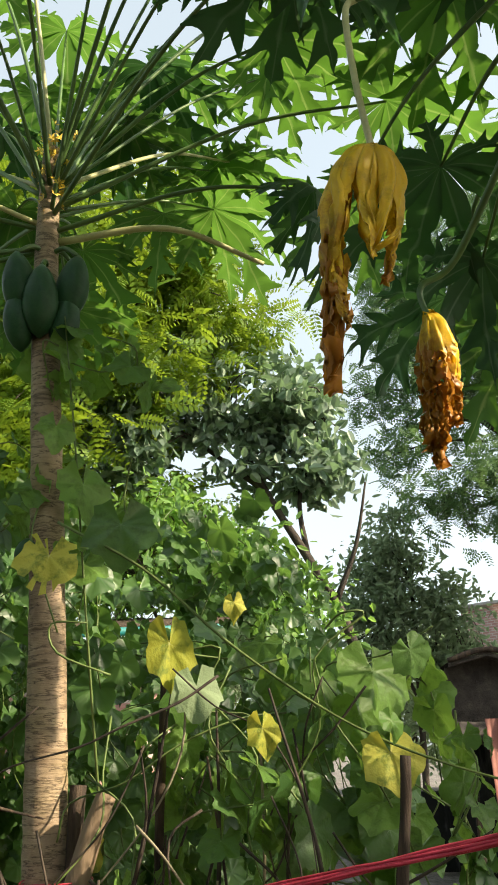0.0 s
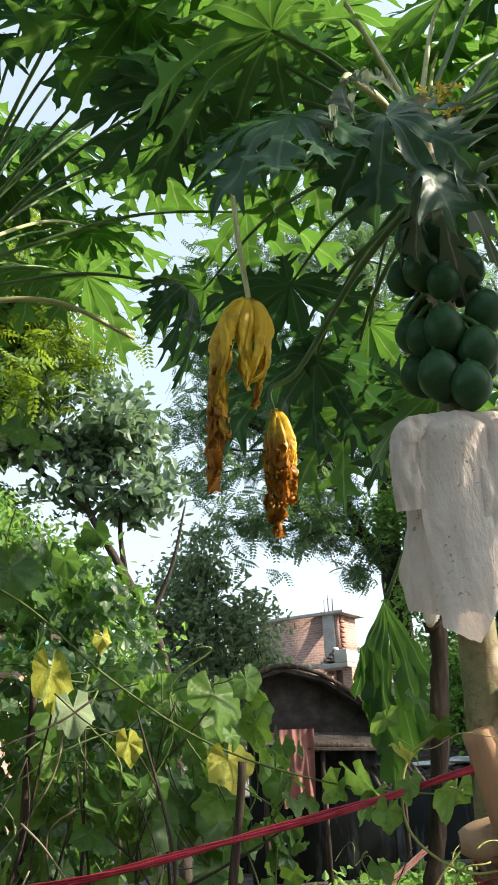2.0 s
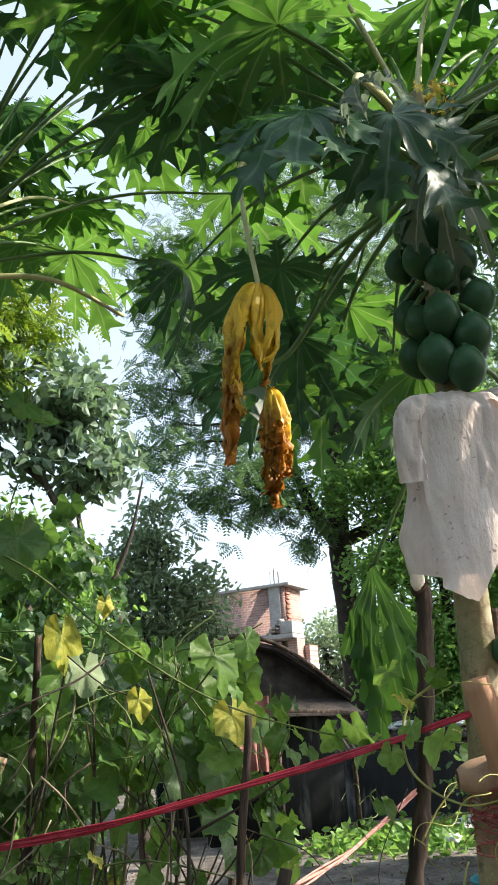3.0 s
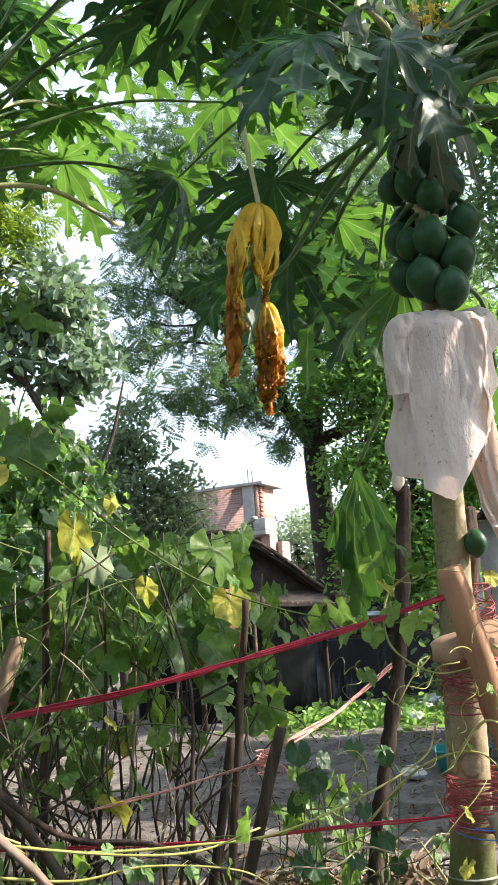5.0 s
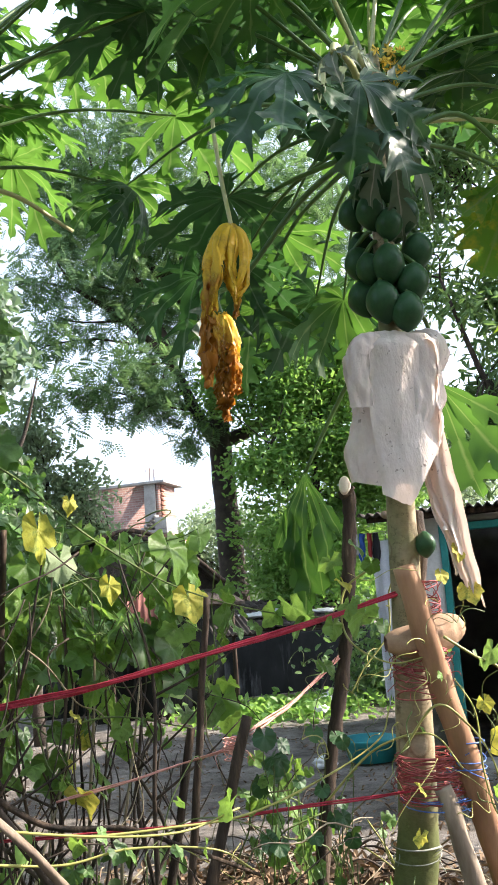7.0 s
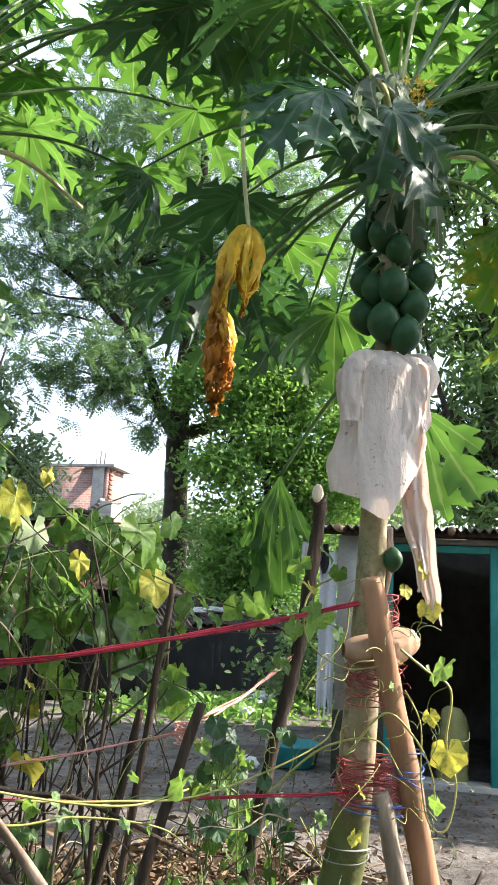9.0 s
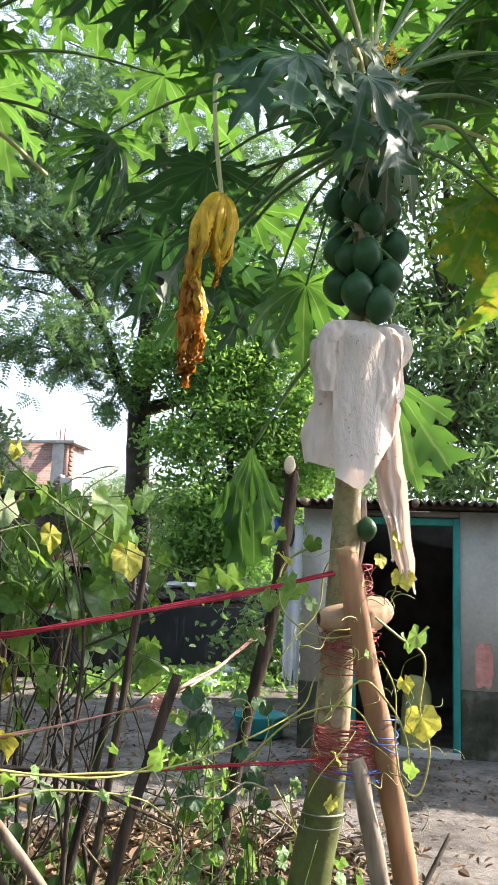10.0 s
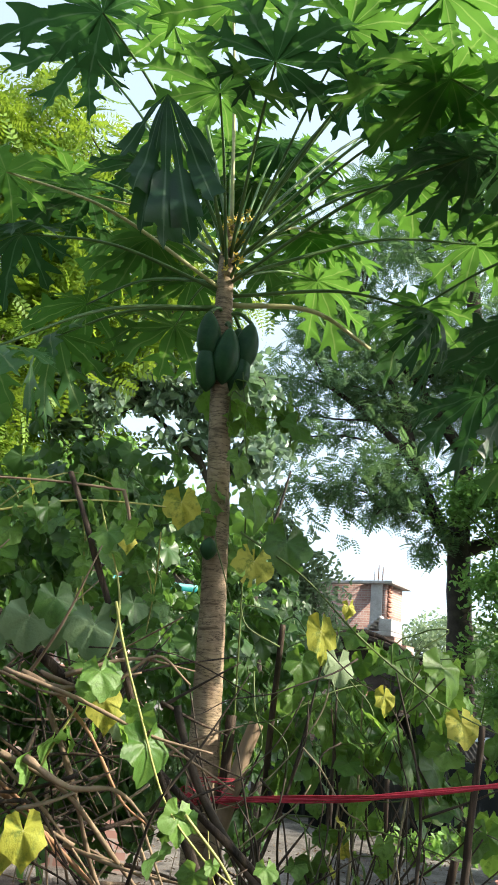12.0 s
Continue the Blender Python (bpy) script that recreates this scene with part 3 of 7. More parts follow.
BLOSSOM = mesh_from("flower", *blossom(), M["flower"])


def blossoms(tree, at, seed):
    rng = random.Random(seed)
    for q in range(9):
        c = Vector(at) + Vector((rng.gauss(0, 0.022), rng.gauss(0, 0.022), rng.uniform(-0.03, 0.035)))
        ax = Vector((rng.gauss(0, 1), rng.gauss(-0.5, 1), rng.uniform(0, 1))).normalized()
        part("flower", BLOSSOM, None, tree, m=Matrix.Translation(c) @ ax.to_track_quat("Z", "Y").to_matrix().to_4x4())


# ---- ground ----
def ground_sheet():
    v, f, n = [], [], 96
    radii = [0.0] + [0.25 * 1.14 ** i for i in range(56)]
    for i, r in enumerate(radii):
        for j in range(n):
            a = math.tau * j / n
            x, y = 1.0 + r * math.cos(a), 3.0 + r * math.sin(a)
            z = 0.03 * noise.noise(Vector((x * 0.7, y * 0.7, 0))) + 0.012 * noise.noise(Vector((x * 3, y * 3, 4)))
            v.append((x, y, z * min(1, 12 / (r + 1))))
    for i in range(len(radii) - 1):
        for j in range(n):
            f.append((i * n + j, i * n + (j + 1) % n, (i + 1) * n + (j + 1) % n, (i + 1) * n + j))
    return v, f


tagged(part("ground", ground_sheet(), M["ground"]), "bare grey-brown trodden earth of a village yard", "ground", kind="structure")

# ---- left papaya, beside the vine fence ----
left_tree = thing("papaya_tree", "tall slender papaya tree with few long fruits and a leafy crown", "papaya tree", group="papaya trees")
LT = [(-0.40, 2.10, -0.05), (-0.45, 2.10, 0.6), (-0.485, 2.10, 1.3), (-0.525, 2.10, 2.0), (-0.585, 2.12, 2.75), (-0.615, 2.15, 3.2), (-0.62, 2.16, 3.5)]
part("trunk", papaya_trunk(LT, 0.074, 0.032, 3, 0.8), M["bark_left"], left_tree)
LC = Vector((-0.61, 2.15, 3.12))
HABIT = {
    # size of the blade, droop, pitch, curl
    "level": (0.44, 0.4, -0.15, 0.0), "upright": (0.42, 0.35, 0.1, 0.0), "sloping": (0.41, 0.55, -0.35, 0.0), "hanging": (0.38, 0.8, -0.6, 0.12), "shut": (0.30, 0.95, -0.7, 0.25)}
left_leaves = [
    # end of the stalk, habit, material, stalk
    ((0.21, 1.40, 3.50), "sloping", "papaya_dark", "petiole"),
    ((0.05, 1.30, 4.15), "level", "papaya", "petiole"),
    ((-0.15, 1.75, 4.05), "level", "papaya_dark", "petiole"),
    ((0.40, 1.95, 4.35), "level", "papaya", "petiole"),
    ((0.30, 2.45, 4.55), "level", "papaya_dark", "petiole"),
    ((-0.56, 1.50, 3.86), "upright", "papaya_dark", "petiole"),
    ((0.60, 2.25, 3.69), "level", "papaya", "petiole"),
    ((0.30, 2.00, 3.13), "shut", "papaya_dark", "petiole"),
    ((0.20, 2.10, 3.88), "level", "papaya", "petiole"),
    ((-1.56, 1.80, 3.35), "level", "papaya", "petiole_pale"),
    ((-1.49, 2.00, 3.20), "sloping", "papaya_dark", "petiole"),
    ((-1.45, 1.70, 2.55), "hanging", "papaya", "petiole"),
    ((-1.30, 2.25, 2.88), "hanging", "papaya", "petiole"),
    ((-1.31, 1.80, 4.22), "level", "papaya_dark", "petiole"),
    ((-1.03, 2.30, 4.70), "upright", "papaya", "petiole"),
    ((-1.45, 2.60, 3.93), "level", "papaya", "petiole"),
    ((-0.05, 2.95, 4.05), "level", "papaya", "petiole_pale"),
    ((-1.30, 3.00, 3.40), "sloping", "papaya", "petiole"),
    ((-0.75, 1.95, 4.55), "upright", "papaya", "petiole_pale"),
]
for i, (end, habit, mat, stalk) in enumerate(left_leaves):
    size, droop, pitch, curl = HABIT[habit]
    e = Vector(end)
    h = (e.z - LC.z)
    s = LC + Vector((0.035 * (e - LC).normalized().x, 0.035 * (e - LC).normalized().y, min(0.32, max(-0.05, 0.22 * h + 0.02 * (i % 3)))))
    petiole_leaf(left_tree, s, e, size, 11 + i, mat, stalk, 0.02, 0.0095, droop, pitch, curl)
high = [(-0.26, 1.56, 4.15), (-0.74, 2.55, 4.51), (-1.11, 2.81, 4.22), (-0.76, 1.71, 3.84), (-1.06, 2.93, 3.83), (-0.38, 2.67, 4.39), (0.11, 1.47, 3.79), (-0.81, 3.01, 3.36), (-0.59, 2.87, 4.2), (-0.03, 1.92, 4.33)]
for i, end in enumerate(high):
    e = Vector(end)
    d = (e - LC).normalized()
    petiole_leaf(left_tree, LC + Vector((0.03 * d.x, 0.03 * d.y, 0.08 + 0.015 * i)), e, 0.38 + 0.008 * (i % 9), 120 + i, ("papaya", "papaya", "papaya_dark")[i % 3], "petiole_pale" if i % 6 == 4 else "petiole", 0.0, 0.008, 0.35 + 0.04 * (i % 6), -0.05 - 0.06 * (i % 5))
for i, end in enumerate([(-0.35, 2.9, 3.75), (-0.75, 3.0, 3.65), (-0.1, 2.7, 3.6), (-1.0, 2.8, 3.75), (-0.5, 2.75, 4.15), (-0.15, 3.0, 4.05), (-0.65, 2.95, 4.55), (-0.25, 2.85, 4.5), (-0.95, 2.8, 4.4), (0.15, 2.6, 4.2)]):
    e = Vector(end)
    d = (e - LC).normalized()
    petiole_leaf(left_tree, LC + Vector((0.03 * d.x, 0.03 * d.y, 0.10 + 0.012 * i)), e, 0.36 + 0.01 * (i % 6), 320 + i, "papaya", "petiole", 0.0, 0.007, 0.4 + 0.05 * (i % 4), -0.2 - 0.08 * (i % 4))
lr = random.Random(17)
for i in range(2):
    az, rad = lr.uniform(1.7, 4.3), lr.uniform(0.35, 0.95)
    e = LC + Vector((rad * math.cos(az), 0.15 + rad * math.sin(az) * 0.8, lr.uniform(0.75, 1.75) - 0.4 * rad))
    d = (e - LC).normalized()
    petiole_leaf(left_tree, LC + Vector((0.03 * d.x, 0.03 * d.y, lr.uniform(0.1, 0.33))), e, lr.uniform(0.36, 0.46), 200 + i, lr.choice(("papaya", "papaya", "papaya_dark")), lr.choice(("petiole", "petiole", "petiole", "petiole_pale")), 0.0, 0.009, lr.uniform(0.3, 0.6), lr.uniform(-0.4, 0.1))
part("petiole", tube([LC + Vector((-0.02, -0.03, 0.2)), (-0.78, 1.85, 3.60), (-0.945, 1.62, 3.69)], 0.012, 0.007, 7, 7), M["petiole"], left_tree)
part("leaf", papaya_leaf(0.62, 31, 0.25, 0.05, 7, 32, 0.10, 0.04, 1.9), M["papaya_dark"], left_tree, "large dark papaya leaf drooping", m=leaf_pose((-0.965, 1.60, 3.69), (0.12, -0.12, -1), (-0.15, -1, 0.15)))
bare = part("petiole", tube([LC + Vector((0.03, 0, -0.02)), (-0.2, 2.2, 3.16), (0.12, 2.35, 3.09)], 0.014, 0.008, 8, 8), M["petiole_pale"], left_tree, "bare pale yellow leaf stalk")
for i, (x, y, z, w, h) in enumerate([(-0.575, 2.02, 2.93, 0.112, 0.25), (-0.672, 2.04, 3.00, 0.108, 0.24), (-0.665, 2.05, 2.86, 0.098, 0.215), (-0.478, 2.09, 3.0, 0.108, 0.24), (-0.50, 2.09, 2.86, 0.098, 0.21), (-0.52, 2.20, 3.02, 0.095, 0.20), (-0.67, 2.19, 3.0, 0.09, 0.2)]):
    a = math.atan2(y - 2.13, x + 0.597)
    part("fruit", papaya_fruit(w, h, i, 0.0), M["fruit"], left_tree, m=Matrix.Translation((x, y, z)) @ Matrix.Rotation(0.16, 4, Vector((-math.sin(a), math.cos(a), 0))))
    part("fruit_stalk", tube([(x, y, z - 0.006), (0.5 * (x - 0.597), 0.5 * (y + 2.13), z + 0.045), (-0.60, 2.135, z + 0.035)], 0.008, 0.010, 6, 4), M["petiole"], left_tree)
part("fruit", papaya_fruit(0.07, 0.09, 9, 0.1), M["fruit"], left_tree, m=Matrix.Translation((-0.56, 2.03, 2.03)))
for i, (dx, dy, dz) in enumerate([(0.03, -0.03, 0.18), (-0.03, -0.035, 0.24), (0.0, -0.03, 0.12), (0.02, -0.04, 0.30), (-0.02, -0.03, 0.36), (0.04, -0.03, 0.42)]):
    blossoms(left_tree, LC + Vector((dx, dy, dz)), i)

# ---- right papaya, propped with poles ----
right_tree = thing("papaya_tree", "papaya tree heavy with round green fruits, propped with poles", "papaya tree", group="papaya trees")
RT = [(0.925, 1.40, -0.05), (0.915, 1.345, 0.39), (0.93, 1.285, 0.7), (0.917, 1.215, 1.16), (0.909, 1.18, 1.44), (0.905, 1.15, 1.81), (0.91, 1.12, 2.25), (0.905, 1.09, 2.64), (0.905, 1.06, 3.0), (0.91, 1.06, 3.22)]
part("trunk", papaya_trunk(RT, 0.102, 0.027, 8, 0.42), M["bark_right"], right_tree)
RC = Vector((0.905, 1.07, 2.96))
right_leaves = [
    ((0.30, 1.50, 3.58), "level", "papaya_dark", "petiole"),
    ((0.69, 1.90, 3.10), "level", "papaya_dark", "petiole"),
    ((0.45, 2.60, 3.50), "sloping", "papaya", "petiole"),
    ((1.57, 1.10, 3.66), "level", "papaya", "petiole"),
    ((1.78, 1.20, 3.60), "level", "papaya", "petiole"),
    ((1.48, 0.95, 3.13), "sloping", "papaya", "petiole"),
    ((1.66, 1.02, 3.0), "hanging", "papaya_old", "petiole_pale"),
    ((1.30, 2.05, 2.75), "hanging", "papaya", "petiole"),
    ((1.12, 1.20, 3.83), "upright", "papaya", "petiole_pale"),
    ((1.70, 1.60, 4.05), "level", "papaya", "petiole"),
    ((1.10, 1.60, 3.94), "level", "papaya", "petiole"),
    ((0.65, 1.30, 3.56), "level", "papaya_dark", "petiole"),
    ((0.42, 1.50, 3.92), "level", "papaya", "petiole"),
    ((0.80, 1.40, 3.95), "level", "papaya", "petiole"),
    ((0.48, 1.05, 3.42), "sloping", "papaya", "petiole"),
    ((1.30, 0.95, 3.90), "level", "papaya_dark", "petiole"),
    ((0.55, 1.00, 3.75), "level", "papaya", "petiole_pale"),
    ((0.75, 1.75, 3.65), "level", "papaya", "petiole"),
    ((1.42, 0.95, 2.75), "hanging", "papaya_old", "petiole"),
    ((0.85, 2.20, 2.95), "hanging", "papaya_dark", "petiole"),
    ((1.15, 2.35, 3.20), "sloping", "papaya", "petiole"),
]
for i, (end, habit, mat, stalk) in enumerate(right_leaves):
    size, droop, pitch, curl = HABIT[habit]
    e = Vector(end)
    h = (e.z - RC.z)
    s = RC + Vector((0.035 * (e - RC).normalized().x, 0.035 * (e - RC).normalized().y, min(0.25, max(-0.08, 0.22 * h + 0.02 * (i % 3)))))
    petiole_leaf(right_tree, s, e, size, 51 + i, mat, stalk, 0.02, 0.0095, droop, pitch, curl)
high = [(1.51, 1.29, 3.46), (1.72, 1.37, 3.82), (1.4, 0.95, 3.67), (1.44, 1.9, 3.67), (1.23, 1.49, 3.91), (0.85, 1.64, 4.01), (0.1, 1.32, 3.77)]
for i, end in enumerate(high):
    e = Vector(end)
    d = (e - RC).normalized()
    petiole_leaf(right_tree, RC + Vector((0.03 * d.x, 0.03 * d.y, 0.02 + 0.015 * i)), e, 0.38 + 0.008 * (i % 9), 150 + i, "papaya", "petiole_pale" if i % 6 == 4 else "petiole", 0.0, 0.009, 0.35 + 0.04 * (i % 6), -0.05 - 0.06 * (i % 5))
for i in range(5):
    az, rad = lr.uniform(-1.2, 1.7), lr.uniform(0.45, 0.95)
    e = RC + Vector((rad * math.cos(az), 0.25 + rad * math.sin(az) * 0.8, lr.uniform(0.45, 1.25) - 0.3 * rad))
    d = (e - RC).normalized()
    petiole_leaf(right_tree, RC + Vector((0.03 * d.x, 0.03 * d.y, lr.uniform(0.0, 0.2))), e, lr.uniform(0.36, 0.46), 240 + i, lr.choice(("papaya", "papaya", "papaya_dark")), lr.choice(("petiole", "petiole", "petiole", "petiole_pale")), 0.0, 0.009, lr.uniform(0.3, 0.7), lr.uniform(-0.5, 0.0))
for i, (x, y, z) in enumerate([(0.80, 2.6, 3.05), (1.05, 2.5, 2.85), (1.35, 2.4, 2.9)]):
    petiole_leaf(right_tree, RC + Vector((0, 0.03, -0.05)), (x, y, z), 0.44, 270 + i, "papaya" if i % 2 else "papaya_dark", "petiole", 0.04, 0.011, 0.4, -0.45)
# stalk that snapped and hangs, with its dead blade; a second dead blade on a long stalk behind
part("petiole", tube([RC + Vector((-0.02, 0.02, 0.0)), (0.66, 1.18, 3.06), (0.395, 1.235, 3.05)], 0.010, 0.008, 8, 8), M["petiole"], right_tree)
part("petiole", tube([(0.405, 1.237, 3.055), (0.376, 1.232, 3.01), (0.382, 1.215, 2.80), (0.402, 1.19, 2.575)], 0.008, 0.0075, 8, 8), M["petiole_pale"], right_tree, "snapped pale leaf stalk hanging down")
part("leaf", wilted_leaf([(-12, 0.27, 0.082, 0.024, 0.12), (-48, 0.27, 0.066, 0.023, 0.15), (-92, 0.25, 0.042, 0.022, 0.2), (30, 0.30, 0.080, 0.022, 0.45), (85, 0.22, 0.045, 0.024, 0.34), (150, 0.40, 0.105, 0.026, 0.5), (185, 0.52, 0.128, 0.025, 0.75), (215, 0.44, 0.110, 0.027, 0.45), (245, 0.30, 0.070, 0.024, 0.36), (172, 0.56, 0.112, 0.026, 1.0), (200, 0.36, 0.12, 0.022, 0.4)], 5), M["papaya_dead"], right_tree, "withered yellow and brown papaya leaf hanging shut", m=Matrix.Translation((0.402, 1.19, 2.595)) @ Matrix.Rotation(0.08, 4, "Y") @ Matrix.Diagonal((0.84, 0.88, 0.97, 1)))
part("petiole", tube([RC + Vector((-0.02, 0.03, -0.05)), (0.80, 1.45, 2.87), (0.66, 1.72, 2.66), (0.565, 1.76, 2.60), (0.575, 1.755, 2.50)], 0.012, 0.008, 8, 8), M["petiole"], right_tree)
part("leaf", wilted_leaf([(20, 0.30, 0.066, 0.030, 0.6), (-35, 0.33, 0.060, 0.028, 0.7), (-80, 0.38, 0.05, 0.030, 1.0), (-125, 0.34, 0.045, 0.028, 1.1), (70, 0.28, 0.055, 0.030, 0.8), (160, 0.38, 0.045, 0.028, 1.1), (210, 0.43, 0.04, 0.024, 1.2)], 9), M["papaya_dead"], right_tree, "withered brown papaya leaf hanging shut", m=Matrix.Translation((0.578, 1.755, 2.52)))
part("petiole", tube([RC + Vector((-0.02, 0, 0.04)), (0.76, 0.94, 3.05), (0.66, 0.85, 3.035), (0.60, 0.79, 3.0), (0.575, 0.76, 2.95)], 0.013, 0.010, 8, 8), M["petiole_pale"], right_tree, "pale curled leaf stalk")
for at, along, up, size, seed in (((0.47, 0.86, 2.93), (-0.62, -0.25, -0.55), (-0.15, -0.75, 0.65), 0.29, 91), ((0.70, 0.83, 2.93), (0.30, -0.30, -0.80), (-0.25, -0.85, 0.40), 0.30, 92)):
    part("petiole", tube([RC + Vector((-0.02, -0.02, 0.0)), RC.lerp(Vector(at), 0.55) + Vector((0, 0, 0.05)), at], 0.010, 0.006, 7, 7), M["petiole"], right_tree)
    part("leaf", papaya_leaf(size, seed, 0.35, 0.22, 9, 120, 0.12, 0.0, 1.4), M["papaya_dark"], right_tree, "dark papaya leaf drooping before the fruits", m=leaf_pose(at, along, up))
part("petiole", tube([(0.93, 1.2, 2.3), (1.01, 1.66, 2.17), (0.935, 1.865, 1.91)], 0.010, 0.007, 8, 8), M["petiole"], right_tree)
part("leaf", papaya_leaf(0.58, 14, 0.20, 0.10, 7, 20, 0.13, 0.04, 1.6), M["papaya"], right_tree, "limp green papaya leaf hanging down", m=leaf_pose((0.935, 1.86, 1.92), (-0.10, -0.06, -1), (-0.55, -0.85, 0.05)))
part("leaf", papaya_leaf(0.50, 19, 0.20, 0.15, 5, 24, 0.15, 0.04, 1.7), M["papaya"], right_tree, "limp green papaya leaf hanging down", m=leaf_pose((0.915, 1.84, 1.90), (-0.16, -0.08, -1), (-0.85, -0.5, 0.05)))
part("petiole", tube([(0.93, 1.15, 2.4), (1.2, 1.32, 2.38), (1.285, 1.41, 2.17)], 0.010, 0.007, 8, 8), M["petiole"], right_tree)
part("leaf", papaya_leaf(0.48, 77, 0.10, 0.15, 5, 46, 0.06, 0.0, 1.9), M["papaya"], right_tree, "sunlit papaya leaf drooping", m=leaf_pose((1.285, 1.41, 2.17), (0.18, -0.05, -1), (-0.8, -0.6, 0.0)))
part("petiole", tube([RC + Vector((0.03, 0, -0.06)), (1.2, 1.0, 3.02), (1.40, 0.95, 2.82)], 0.012, 0.008, 8, 8), M["petiole"], right_tree)
part("leaf", papaya_leaf(0.50, 78, 0.15, 0.12, 5, 64, 0.06, 0.0, 1.7), M["papaya_old"], right_tree, "yellowing papaya leaf drooping", m=leaf_pose((1.41, 0.95, 2.83), (0.06, 0.0, -1), (-0.6, -0.8, 0.2)))
part("leaf", papaya_leaf(0.17, 88, 0.5, 0.9, 9, 150, 0.2, 0.35), M["papaya_pale"], right_tree, "curled papaya leaf showing its silvery underside", m=leaf_pose((0.58, 0.78, 2.97), (-0.4, -0.5, -0.5), (-0.6, -0.3, 0.7)))
part("leaf", papaya_leaf(0.24, 89, 0.9, 0.7, 7, 110, 0.15, 0.3), M["papaya_pale"], right_tree, "curled papaya leaf showing its silvery underside", m=leaf_pose((0.84, 0.90, 2.84), (-0.25, -0.5, -0.9), (-0.5, -0.8, 0.3)))
rf = random.Random(4)
hung = [(0.822, 1.08, 2.80, 0.112), (0.872, 1.02, 2.76, 0.106), (0.815, 1.168, 2.715, 0.098), (0.826, 1.058, 2.685, 0.106), (0.872, 1.015, 2.62, 0.092), (0.82, 1.165, 2.54, 0.102), (0.815, 1.095, 2.49, 0.088),
        (0.858, 1.028, 2.50, 0.108), (0.995, 1.035, 2.555, 0.104), (0.825, 1.165, 2.42, 0.110), (0.832, 1.052, 2.38, 0.114), (0.947, 1.012, 2.435, 0.110), (0.905, 1.005, 2.33, 0.108),
        (1.005, 1.13, 2.44, 0.10), (0.97, 1.20, 2.50, 0.10), (0.87, 1.21, 2.62, 0.10), (0.98, 1.13, 2.68, 0.10), (0.93, 1.18, 2.78, 0.09), (0.965, 1.04, 2.68, 0.10)]
for i, (x, y, z, w) in enumerate(hung):
    x += 0.012
    a = math.atan2(y - 1.09, x - 0.905)
    h = w * rf.uniform(1.22, 1.36)
    part("fruit", papaya_fruit(w, h, i, 0.22), M["fruit"], right_tree, m=Matrix.Translation((x, y, z + 0.015)) @ Matrix.Rotation(0.2, 4, Vector((-math.sin(a), math.cos(a), 0))))
    part("fruit_stalk", tube([(x, y, z + 0.008), (0.5 * (x + 0.905), 0.5 * (y + 1.09), z + 0.055), (0.905, 1.09, z + 0.045)], 0.008, 0.009, 6, 4), M["petiole"], right_tree)
part("fruit", papaya_fruit(0.068, 0.085, 30, 0.2), M["fruit"], right_tree, m=Matrix.Translation((0.955, 1.12, 1.59)))
for i, (dx, dy, dz) in enumerate([(0.05, -0.04, 0.18), (0.075, -0.03, 0.27), (0.01, -0.04, 0.23)]):
    blossoms(right_tree, RC + Vector((dx, dy, dz)), 20 + i)


